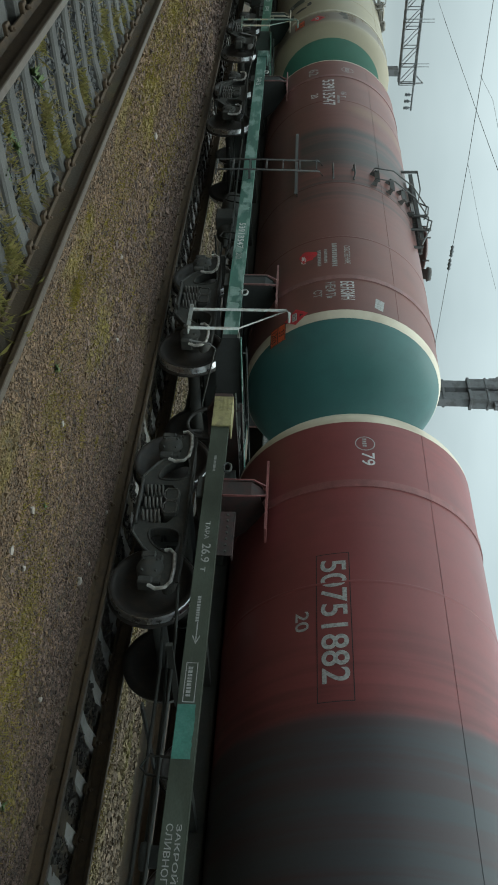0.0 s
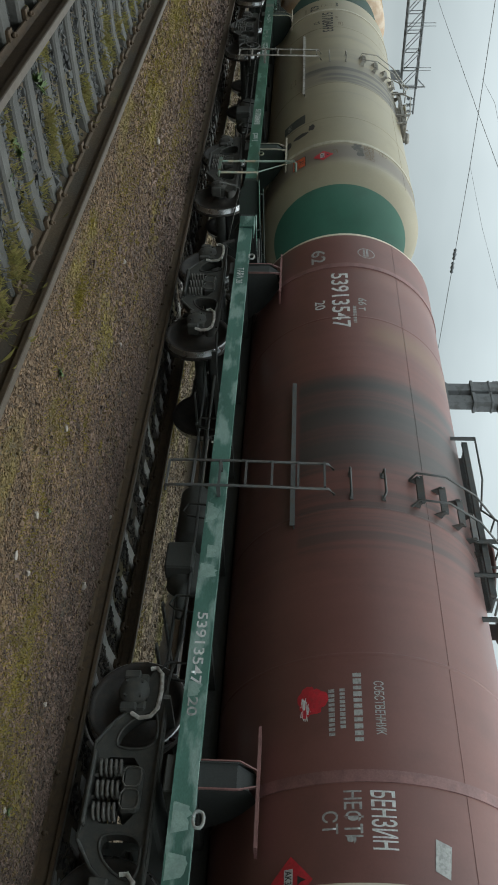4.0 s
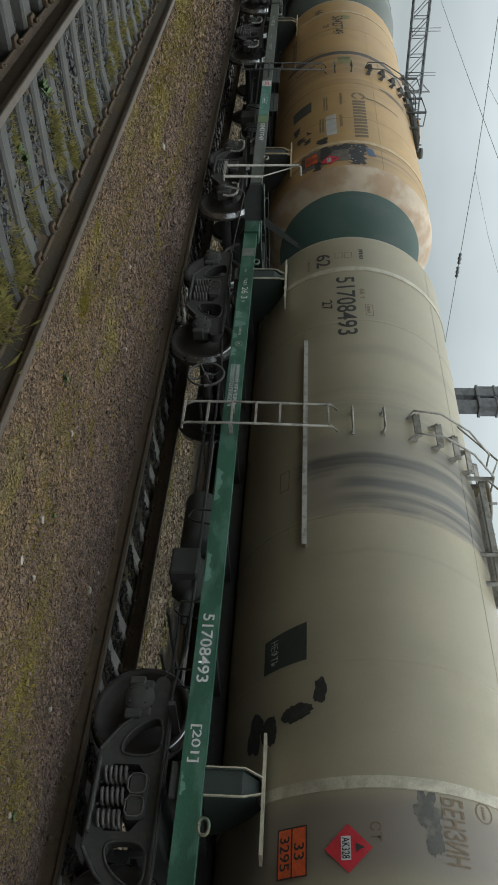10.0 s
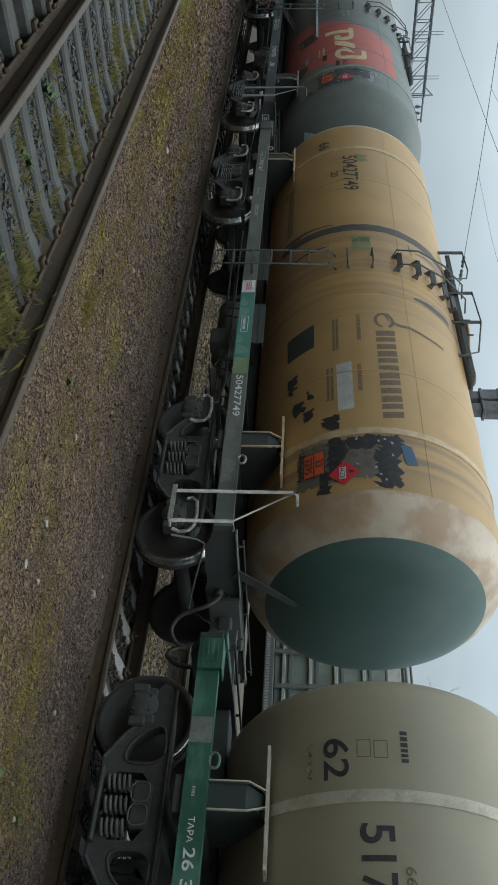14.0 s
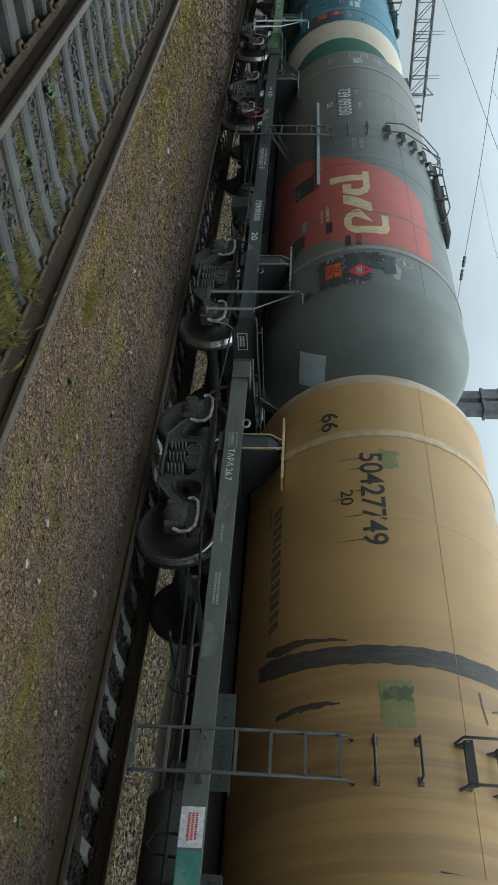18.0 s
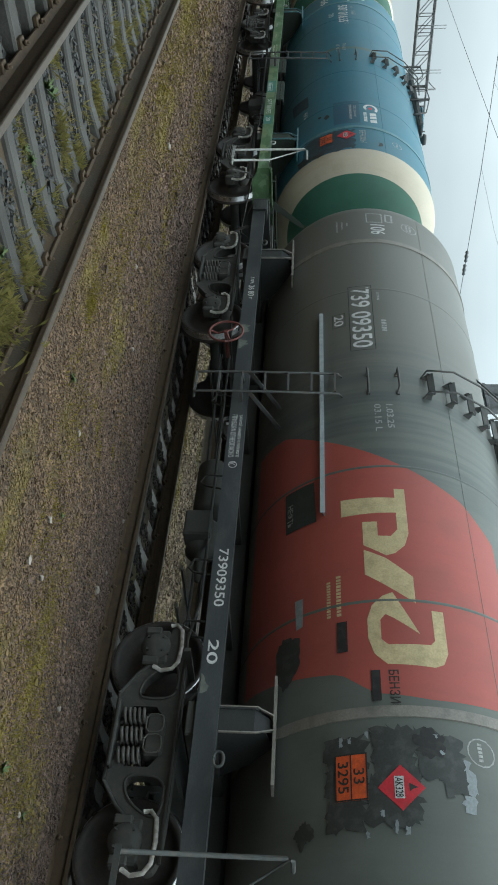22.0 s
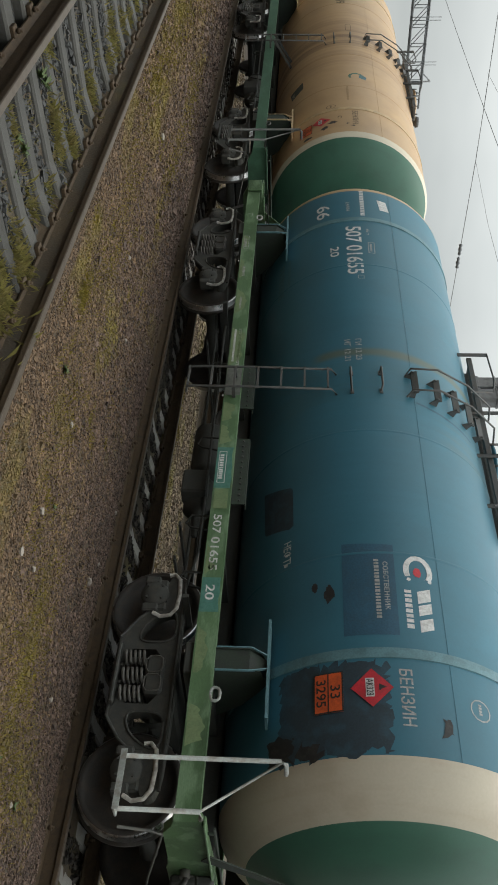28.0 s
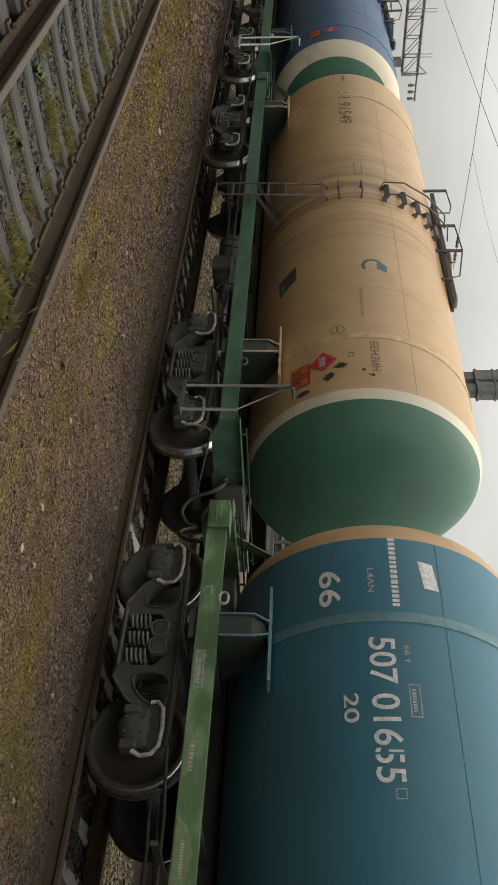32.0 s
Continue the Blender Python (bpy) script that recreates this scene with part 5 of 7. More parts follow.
zone(ochre, -0.1, 0.12, 0.08, (0.14, 0.085, 0.05), 0.6)
zone(ochre, -0.7, 0.9, 0.25, (0.21, 0.12, 0.055), 0.6)
zone(ochre, -1.2, 1.6, 0.5, (0.26, 0.155, 0.065), 0.5)
zone(ochre, -0.9, 1.0, 0.15, (0.1, 0.07, 0.05), 0.5, True, (3.75, 0.4))
zone(ochre, 3.95, 4.5, 0.2, (0.06, 0.05, 0.045), 0.6)
peach = tank_paint("peach_tank_paint", (0.47, 0.31, 0.165), (0.33, 0.2, 0.10), 0.35, 0.15)
zone(peach, -1.8, 1.6, 0.6, (0.27, 0.16, 0.085), 0.5)
zone(peach, -0.55, 0.35, 0.2, (0.13, 0.07, 0.04), 0.7)
blue = tank_paint("blue_tank_paint", (0.036, 0.146, 0.2), (0.035, 0.115, 0.16), 0.4, 0.12)
zone(blue, -1.9, 2.2, 0.7, (0.03, 0.12, 0.17), 0.35)
zone(blue, -0.4, 0.5, 0.3, (0.045, 0.13, 0.155), 0.35)
zone(blue, -0.59, -0.45, 0.05, (0.105, 0.115, 0.07), 0.75, False, (2.1, 0.3))
zone(blue, 0.3, 1.1, 0.2, (0.075, 0.14, 0.15), 0.5, True, (3.6, 0.5))
deep_blue = tank_paint("deep_blue_tank_paint", (0.035, 0.085, 0.17), (0.02, 0.045, 0.08))
chalky = tank_paint("chalky_cream_paint", (0.60, 0.54, 0.42), (0.30, 0.22, 0.14), 0.5, 0.3)
stained_cream = tank_paint("stained_cream_paint", (0.50, 0.44, 0.34), (0.36, 0.27, 0.18), 0.45, 0.3)
faded_red = tank_paint("faded_red_paint", (0.375, 0.082, 0.064), (0.26, 0.072, 0.06), 0.45, 0.3)
ochre_pale = surface("faded_ochre_paint", (0.46, 0.36, 0.26), 0.5, 0, (0.30, 0.18, 0.09), 0.7, 1.1, 40, 0.2, 0.05, mottle=0.2, edge=(0.45, 0.6), grain=0.08)


def sill_paint(name, base, patch, amount=0.6):
    return surface(name, base, 0.5, 0, patch, amount * 0.8, 1.5, 60, 0.0, 0.1, mottle=0.3, edge=(0.5, 0.6), stretch=(0.6, 1.6, 1.6))


sills = dict(
    r=sill_paint("olive_grey_sill_paint", (0.062, 0.072, 0.052), (0.085, 0.105, 0.08), 0.4),
    b=sill_paint("mint_sill_paint", (0.080, 0.184, 0.144), (0.336, 0.448, 0.400), 0.85),
    c=sill_paint("green_sill_paint", (0.036, 0.115, 0.07), (0.10, 0.20, 0.15), 0.7),
    d=sill_paint("grey_sill_paint", (0.136, 0.144, 0.120), (0.080, 0.088, 0.072), 0.6),
    g=sill_paint("black_sill_paint", (0.048, 0.054, 0.056), (0.080, 0.084, 0.080), 0.5),
    e=sill_paint("leaf_green_sill_paint", (0.096, 0.176, 0.080), (0.224, 0.336, 0.200), 0.75),
    f=sill_paint("dark_green_sill_paint", (0.048, 0.120, 0.072), (0.080, 0.176, 0.112), 0.5))
sills["h"] = sills["f"]
# bracket paints kept very dark: the shade under the tank is in their colour
brackets = {k: surface("sooty_bracket_paint_" + n, c, 0.75, 0, (0.028, 0.03, 0.028), 0.6, 4, 60) for k, n, c in (
    ("r", "red", (0.059, 0.032, 0.029)), ("b", "dull", (0.035, 0.038, 0.036)), ("c", "green", (0.025, 0.038, 0.029)), ("d", "grey", (0.038, 0.042, 0.036)),
    ("g", "black", (0.035, 0.037, 0.036)), ("e", "leaf", (0.029, 0.042, 0.029)), ("f", "dark_green", (0.027, 0.042, 0.032)))}
brackets["h"] = brackets["f"]
fit_dark = surface("dark_fitting_paint", (0.085, 0.088, 0.085), 0.6, 0, (0.1, 0.07, 0.05), 0.4, 5, 70)
fit_pale = surface("pale_fitting_paint", (0.33, 0.31, 0.27), 0.6, 0, (0.12, 0.09, 0.07), 0.5, 5, 70)
rail_pale = surface("grey_white_rail_paint", (0.36, 0.38, 0.36), 0.6, 0, (0.2, 0.15, 0.11), 0.5, 6, 70)
rail_dark = surface("dark_rail_paint", (0.06, 0.065, 0.062), 0.6, 0, (0.1, 0.08, 0.06), 0.4, 6, 70)
cream_mark = surface("cream_marking", (0.62, 0.50, 0.28), 0.65, 0, (0.4, 0.3, 0.17), 0.4, 5, 60, bump=0.02)
soot = surface("tarry_black_stain", (0.022, 0.021, 0.021), 0.6, 0, (0.05, 0.045, 0.04), 0.5, 7, 60, bump=0.05)
blue_grime = surface("sooty_blue_paint", (0.03, 0.05, 0.065), 0.6, 0, (0.035, 0.085, 0.115), 0.6, 3, 60, bump=0.02)
pale_patch = surface("pale_grey_repaint", (0.46, 0.50, 0.52), 0.6, 0, (0.38, 0.42, 0.43), 0.5, 4, 60, bump=0.02)
pale_panel = surface("dusty_pale_panel", (0.46, 0.45, 0.41), 0.65, 0, (0.36, 0.34, 0.30), 0.5, 5, 60, bump=0.02)
tar = surface("faded_tar_smear", (0.06, 0.052, 0.046), 0.6, 0, (0.1, 0.078, 0.058), 0.7, 2.5, 60, bump=0.03, stretch=(4, 0.6, 0.6))
green_dark = surface("dark_olive_repaint", (0.085, 0.1, 0.04), 0.6, 0, (0.17, 0.15, 0.06), 0.6, 5, 60, bump=0.02)
green_smear = surface("olive_repaint", (0.20, 0.20, 0.075), 0.6, 0, (0.26, 0.2, 0.09), 0.6, 6, 60, bump=0.02)
smudge = surface("sooty_beige_smudge", (0.085, 0.078, 0.065), 0.6, 0, (0.15, 0.13, 0.1), 0.7, 5, 60, bump=0.02)
wash = surface("thin_black_wash", (0.045, 0.048, 0.044), 0.55, 0, (0.085, 0.088, 0.08), 0.6, 5, 60, bump=0.03)
grime = surface("brown_grime", (0.15, 0.125, 0.10), 0.7, 0, (0.09, 0.075, 0.06), 0.6, 4, 50, bump=0.02)
soft_grey = surface("grey_repaint", (0.31, 0.34, 0.35), 0.65, 0, (0.22, 0.24, 0.245), 0.5, 5, 60, bump=0.02)
navy_mark = surface("dark_blue_panel", (0.03, 0.10, 0.155), 0.5, 0, (0.035, 0.09, 0.13), 0.5, 4, 60, bump=0.02)
dark_panel = surface("dark_green_panel", (0.03, 0.04, 0.035), 0.55, 0, (0.05, 0.055, 0.05), 0.5, 5, 60, bump=0.02)
grey_mark = surface("worn_grey_marking", (0.42, 0.42, 0.40), 0.7, 0, (0.2, 0.2, 0.19), 0.6, 14, 70, bump=0.02)
brown_mark = surface("worn_brown_marking", (0.17, 0.12, 0.07), 0.7, 0, (0.1, 0.07, 0.045), 0.5, 12, 70, bump=0.02)
faint_mark = surface("faded_tan_marking", (0.36, 0.23, 0.12), 0.7, 0, (0.28, 0.18, 0.09), 0.5, 12, 70, bump=0.02)
faint_teal = surface("faded_teal_marking", (0.10, 0.20, 0.23), 0.7, 0, (0.06, 0.14, 0.18), 0.5, 12, 70, bump=0.02)
red_wheel = surface("faded_red_hand_wheel", (0.20, 0.06, 0.05), 0.6, 0, (0.1, 0.06, 0.05), 0.5, 8, 70)
teal_mark = surface("teal_repaint", (0.07, 0.21, 0.165), 0.55, 0, (0.10, 0.24, 0.20), 0.5, 6, 60, bump=0.03)
lime_mark = surface("yellow_green_repaint", (0.19, 0.255, 0.125), 0.55, 0, (0.14, 0.21, 0.1), 0.5, 5, 60, bump=0.03)
bare_mark = surface("grey_bare_patch", (0.17, 0.18, 0.155), 0.65, 0, (0.10, 0.11, 0.09), 0.5, 6, 60, bump=0.03)
pale_mint = surface("pale_mint_paint", (0.27, 0.38, 0.33), 0.6, 0, (0.18, 0.29, 0.24), 0.5, 6, 60, bump=0.03)
mint_mark = surface("flaked_mint_paint", (0.15, 0.27, 0.21), 0.6, 0, (0.12, 0.25, 0.18), 0.5, 6, 60, bump=0.03)
yellow_plate = surface("dusty_yellow_plate", (0.38, 0.34, 0.16), 0.65, 0, (0.2, 0.17, 0.1), 0.5, 6, 60)

straps = {k: surface("strap_paint_" + n, c, 0.5, 0, tuple(v * 0.6 for v in c), 0.5, 3, 60) for k, n, c in (
    ("r", "red", (0.24, 0.085, 0.08)), ("b", "maroon", (0.24, 0.12, 0.11)), ("c", "beige", (0.46, 0.41, 0.31)), ("d", "ochre", (0.52, 0.38, 0.22)),
    ("g", "grey", (0.25, 0.23, 0.20)), ("e", "teal", (0.12, 0.24, 0.27)), ("f", "peach", (0.56, 0.40, 0.22)), ("h", "blue", (0.07, 0.14, 0.25)))}
CARS = {
    "r": dict(at=-2.53, paint=crimson, front=(chalky, green_cap, 1.3), rear=(chalky, green_cap, 1.30), rear_end=(4.92, 0.66), ladder=0.62, fitting=fit_dark, rails=rail_dark, bar=fit_dark,
              plate=yellow_plate, plate_long=0.5, label="crimson railway tank car with a blackened middle"),
    "b": dict(at=-14.53, paint=maroon, front=(chalky, teal_cap, 1.41), rear=(chalky, green_cap, 1.38), ladder=0.62, fitting=fit_dark, rails=rail_pale, bar=fit_dark, size=(2.66, 1.455, 4.72, 0.55), rear_end=(4.80, 0.50),
              guard=((-0.9, 1.5), ((-0.92, 4.22), (0.78, 4.24), (1.26, 4.25), (1.84, 4.06)), (((-0.92, 4.21), (-0.2, 4.2), (0.31, 4.11), (0.48, 4.28), (0.76, 4.24)), ((0.82, 4.13), (0.98, 4.29), (1.26, 4.23), (1.79, 4.04)))), label="dull maroon railway tank car with a teal end"),
    "c": dict(at=-26.6, paint=beige, seam=0.9, front=(beige, green_cap, 1.18), rear=(beige, green_cap, 1.3), ladder=-0.48, fitting=fit_pale, rails=surface("dull_green_rail_paint", (0.10, 0.15, 0.115), 0.6, 0, (0.28, 0.18, 0.09), 0.5, 2.2, 70), bar=fit_pale, size=(2.69, 1.48, 4.72, 0.55), rear_end=(4.80, 0.52),
              pale_arch=False, guard=((-0.3, 1.37), ((-0.3, 4.28), (0.89, 4.28), (1.3, 4.18)), (((-1.6, 3.72), (-0.62, 4.38), (-0.32, 4.26)), ((-0.28, 4.2), (-0.05, 4.36), (0.89, 4.28), (1.3, 4.16)))), label="beige railway tank car with a green end"),
    "d": dict(at=-38.72, paint=ochre, seam=0.366, front=(ochre_pale, dark_cap, 1.245), rear=(ochre_pale, green_cap, 1.3), ladder=0.08, fitting=fit_dark, rails=fit_pale, bar=fit_dark, size=(2.77, 1.55, 4.86, 0.72),
              label="ochre railway tank car with black stains and a dark end"),
    "g": dict(at=-50.68, paint=grey_paint, front=(grey_paint, grey_paint, 1.3), rear=(grey_paint, grey_paint, 1.3), ladder=-0.50, fitting=fit_dark, rails=rail_dark, bar=soft_grey,
              size=(2.83, 1.6, 4.86, 0.70), datum=2.83, end=5.5, struts=True, guard=((-0.83, 1.85), ((-0.36, 4.51), (0.64, 4.51), (1.56, 4.38)), (((-1.85, 3.96), (-1.9, 4.07), (-1.09, 4.54), (-0.83, 4.51), (-0.8, 4.3)), ((-0.74, 4.4), (-0.57, 4.54), (-0.36, 4.51), (1.0, 4.5), (1.56, 4.34)))), label="dark grey railway tank car with a faded red panel"),
    "e": dict(at=-62.86, paint=blue, seam=0.346, front=(stained_cream, green_cap, 1.255), rear=(peach, green_cap, 1.3), ladder=0.08, fitting=fit_dark, rails=rail_pale, bar=fit_dark, size=(2.77, 1.55, 4.86, 0.68), rear_end=(4.86, 0.65),
              green_beam=True, label="blue railway tank car with a cream and green end"),
    "f": dict(at=-75.0, paint=peach, seam=0.385, front=(chalky, green_cap, 1.495), rear=(peach, green_cap, 1.3), ladder=0.02, fitting=fit_dark, rails=rail_dark, bar=fit_dark,
              size=(2.77, 1.55, 4.95, 0.55), struts=True, green_beam=True, label="peach railway tank car with a green end"),
    "h": dict(at=-87.05, paint=deep_blue, front=(chalky, green_cap, 1.2), rear=(chalky, green_cap, 1.3), ladder=0.08, fitting=fit_dark, rails=rail_pale, bar=fit_dark,
              green_beam=True, label="deep blue railway tank car with a cream and green end"),
}


def tank_car(spec):
    car = thing("tank_car", Matrix(), spec["label"], "tank car", "tank cars of the moving train")
    tank_parts(car, spec)
    frame_parts(car, spec)
    bogie_parts(car, spec)
    ladder(car, spec)
    platform(car, spec)
    corner_step(car, spec)
    brake_gear(car, spec)
    couplers(car, spec)
    return car


TRAIN = {}
for key, spec in CARS.items():
    spec["sill"], spec["bracket"], spec["strap"] = sills[key], brackets[key], straps[key]
    TRAIN[key] = tank_car(spec)
    for s in dict(e=(1, -1), d=(1, -1), h=(1,)).get(key, ()):
        end_brace(TRAIN[key], spec, s)


for key, spans in (("e", ((-0.45, 0.37), (0.91, 1.95))), ("d", ((0.95, 1.9), (-0.6, 0.3))), ("r", ((-3.6, -3.0),))):
    for x0, x1 in spans:
        tie_channel(TRAIN[key], x0, x1, brackets[key])


# ---- what is painted on each car ----
def numbered(car, spec, digits, x0, x1, a0, a1, mat, load, lx0, lx1, la0, la1):
    tank_words(car, spec, digits, x0, x1, a0, a1, mat, "wagon_number")
    tank_words(car, spec, load, lx0, lx1, la0, la1, mat, "country_code")


car, spec = TRAIN["r"], CARS["r"]
tank_shape(car, spec, "number_panel", outline_box(-2.96, -1.32, -0.52, -0.19, 0.008), soot)
numbered(car, spec, "50751882", -2.88, -1.50, -0.48, -0.22, grey_mark, "20", -2.31, -2.09, -0.74, -0.60)
tank_words(car, spec, "79", -4.40, -4.20, 0.0, 0.15, white_mark)
tank_shape(car, spec, "emblem", stroke([(-4.55 + 0.11 * math.cos(i * math.tau / 14), 0.05 + 0.11 * math.sin(i * math.tau / 14)) for i in range(15)], 0.012) + bars(-4.63, -4.47, 0.02, 0.09, 1, 4), grey_mark)
sill_words(car, spec, "ТАРА", -3.36, -3.12, 1.05, 1.10, grey_mark)
sill_words(car, spec, "26.9", -3.06, -2.82, 1.04, 1.13, grey_mark)
sill_words(car, spec, "т", -2.76, -2.70, 1.05, 1.10, grey_mark)
sill_marks(car, bars(-2.4, -2.1, 1.06, 1.11, 1, 5) + stroke([(-2.1, 1.085), (-1.87, 1.085)], 0.012) + stroke([(-1.95, 1.05), (-1.87, 1.085), (-1.95, 1.12)], 0.012) + outline_box(-1.66, -1.27, 1.03, 1.13, 0.008) + bars(-1.62, -1.32, 1.05, 1.11, 1, 6) + bars(-4.35, -4.1, 1.06, 1.10, 1, 7), grey_mark)
sill_patch(car, "repainted_stretch", wavy(-1.25, -0.75, 0.99, 1.15, 8, 0.006), teal_mark, "teal repainted stretch of the sill")
sill_words(car, spec, "ЗАКРОЙ КРЫШКУ", -0.22, 0.75, 1.10, 1.155, grey_mark)
sill_words(car, spec, "СЛИВНОГО ПРИБОРА", -0.22, 0.78, 1.02, 1.075, grey_mark)

car, spec = TRAIN["b"], CARS["b"]
numbered(car, spec, "53913547", -3.70, -2.34, -0.31, -0.06, white_mark, "20", -3.04, -2.83, -0.55, -0.40)
tank_words(car, spec, "62", -4.42, -4.06, -0.60, -0.38, grey_mark)
tank_words(car, spec, "66 т", -3.05, -2.75, 0.06, 0.18, grey_mark)
tank_shape(car, spec, "small_writing", bars(-2.85, -2.45, -0.02, 0.05, 1, 3), grey_mark)
tank_shape(car, spec, "emblem", stroke([(-4.3 + 0.13 * math.cos(i * math.tau / 16), 0.24 + 0.13 * math.sin(i * math.tau / 16)) for i in range(17)], 0.012) + bars(-4.4, -4.2, 0.19, 0.29, 2, 4), grey_mark)
warning_plates(car, spec, 4.70, -1.22, 4.68, -0.79, digits=("33", "1203"))
tank_words(car, spec, "БЕНЗИН", 4.02, 4.48, -0.14, 0.06, white_mark)
tank_words(car, spec, "НЕФТЬ", 4.02, 4.44, -0.36, -0.2, grey_mark)
tank_words(car, spec, "СТ", 4.18, 4.36, -0.53, -0.4, grey_mark)
tank_words(car, spec, "СОБСТВЕННИК", 3.03, 3.54, -0.06, 0.03, grey_mark)
tank_shape(car, spec, "small_writing", bars(2.95, 3.6, -0.24, -0.13, 1, 8) + bars(3.1, 3.5, -0.36, -0.29, 1, 9) + bars(3.1, 3.55, -0.46, -0.38, 1, 10), grey_mark)
tank_shape(car, spec, "torn_sticker", [blotch(3.19, -0.61, 0.16, 0.12, 6, 0.3)], red_mark)
tank_shape(car, spec, "torn_paper", [blotch(3.26, -0.68, 0.1, 0.04, 7, 0.7)], white_mark)
tank_shape(car, spec, "white_patch", [[(4.36, 0.36), (4.6, 0.33), (4.65, 0.45), (4.40, 0.49)]], grey_mark)
tank_bar(car, spec, -1.3, 1.1, -0.82)
sill_words(car, spec, "53913547", 2.34, 3.12, 1.03, 1.13)
sill_words(car, spec, "20", 3.24, 3.42, 1.03, 1.12, grey_mark)
for k, (x0, x1, z0, z1) in enumerate(((4.17, 4.42, 1.01, 1.165), (4.56, 4.77, 1.0, 1.15), (3.08, 3.24, 1.02, 1.13), (1.74, 1.93, 1.0, 1.165), (1.5, 1.67, 1.05, 1.16), (0.9, 1.2, 1.0, 1.1))):
    sill_patch(car, "flaked_patch", wavy(x0, x1, z0, z1, 380 + k, 0.03), pale_mint, "pale flaked patch of older paint")
sill_words(car, spec, "ТАРА 26", -3.84, -3.42, 1.03, 1.13)

car, spec = TRAIN["c"], CARS["c"]
numbered(car, spec, "51708493", -3.70, -2.26, -0.31, -0.04, black_mark, "27", -3.14, -2.92, -0.52, -0.37)
tank_words(car, spec, "62", -4.43, -4.07, -0.60, -0.38, black_mark)
tank_words(car, spec, "66 т", -3.38, -3.12, 0.02, 0.1, brown_mark)
tank_shape(car, spec, "small_frame", outline_box(-4.40, -4.25, -0.31, -0.2, 0.008) + outline_box(-4.39, -4.24, -0.17, -0.06, 0.008) + outline_box(-2.98, -2.72, 0.09, 0.19, 0.009) + bars(-2.94, -2.76, 0.11, 0.17, 1, 3), brown_mark)
tank_words(car, spec, "L4AN", -4.41, -4.1, -0.75, -0.70, brown_mark)
tank_shape(car, spec, "company_line", bars(-4.48, -4.18, 0.05, 0.14, 1, 12), black_mark)
tank_words(car, spec, "СТ", 4.22, 4.37, -0.2, -0.11, brown_mark)
tank_shape(car, spec, "soft_smudge", [blotch(4.1, 0.26, 0.16, 0.1, 15, 0.35), blotch(4.32, 0.3, 0.14, 0.07, 16, 0.4)], smudge, 0.002)
tank_shape(car, spec, "emblem", stroke([(4.03 + 0.08 * math.cos(i * math.tau / 14), 0.78 + 0.08 * math.sin(i * math.tau / 14)) for i in range(15)], 0.01) + bars(3.98, 4.08, 0.76, 0.8, 1, 3), brown_mark)
warning_plates(car, spec, 4.21, -0.97, 4.42, -0.37)
tank_words(car, spec, "БЕНЗИН", 3.98, 4.50, 0.38, 0.58, brown_mark)
tank_shape(car, spec, "dark_panel", [[(2.33, -1.22), (2.70, -1.22), (2.68, -0.72), (2.26, -0.72)]], dark_panel)
tank_words(car, spec, "НЕФТЬ", 2.36, 2.64, -1.14, -1.04, grey_mark)
tank_shape(car, spec, "black_spill", [blotch(3.02, -0.60, 0.13, 0.06, 2, 0.3), blotch(3.2, -0.82, 0.09, 0.15, 3, 0.3), blotch(3.3, -1.12, 0.14, 0.1, 4, 0.3), blotch(3.24, -1.3, 0.2, 0.1, 5, 0.3)], soot)
tank_shape(car, spec, "small_sign", outline_box(0.06, 0.36, -1.1, -0.97, 0.012), brown_mark)
tank_bar(car, spec, -2.27, 1.32)
sill_words(car, spec, "51708493", 2.29, 3.03, 1.03, 1.14)
sill_words(car, spec, "ЗАКРОЙ КРЫШКУ", -1.62, -0.82, 1.09, 1.15)
sill_words(car, spec, "СЛИВНОГО ПРИБОРА", -1.62, -0.78, 1.02, 1.075)
sill_words(car, spec, "ТАРА", -3.70, -3.50, 1.06, 1.11)
sill_words(car, spec, "26 3", -3.46, -3.16, 1.045, 1.14)
sill_words(car, spec, "т", -3.12, -3.06, 1.06, 1.10)
sill_marks(car, stroke([(-2.07 + 0.055 * math.cos(i * math.tau / 14), 1.09 + 0.045 * math.sin(i * math.tau / 14)) for i in range(15)], 0.008) + bars(-2.46, -2.27, 1.07, 1.12, 1, 14) + bars(-3.95, -3.85, 1.06, 1.10, 1, 15), grey_mark)
sill_words(car, spec, "К", -2.09, -2.05, 1.07, 1.11)
sill_words(car, spec, "[201]", 3.44, 3.78, 1.03, 1.13)
for k, (x0, x1, z0, z1) in enumerate(((-2.84, -2.66, 1.0, 1.10), (-2.62, -2.46, 1.0, 1.13), (-2.4, -2.2, 1.0, 1.04), (-2.0, -1.8, 1.0, 1.05), (4.9, 5.12, 1.0, 1.14), (3.86, 4.06, 1.0, 1.03), (1.5, 1.9, 1.0, 1.05), (0.3, 0.8, 1.0, 1.07))):
    sill_patch(car, "flaked_patch", wavy(x0, x1, z0, z1, 300 + k, 0.03), mint_mark, "pale flaked patch of older paint")
sill_patch(car, "repainted_stretch", wavy(-4.57, -4.33, 0.99, 1.18, 9, 0.0), bare_mark, "dull grey repainted stretch")
hand_wheel(car, -1.41, 0.71, iron)

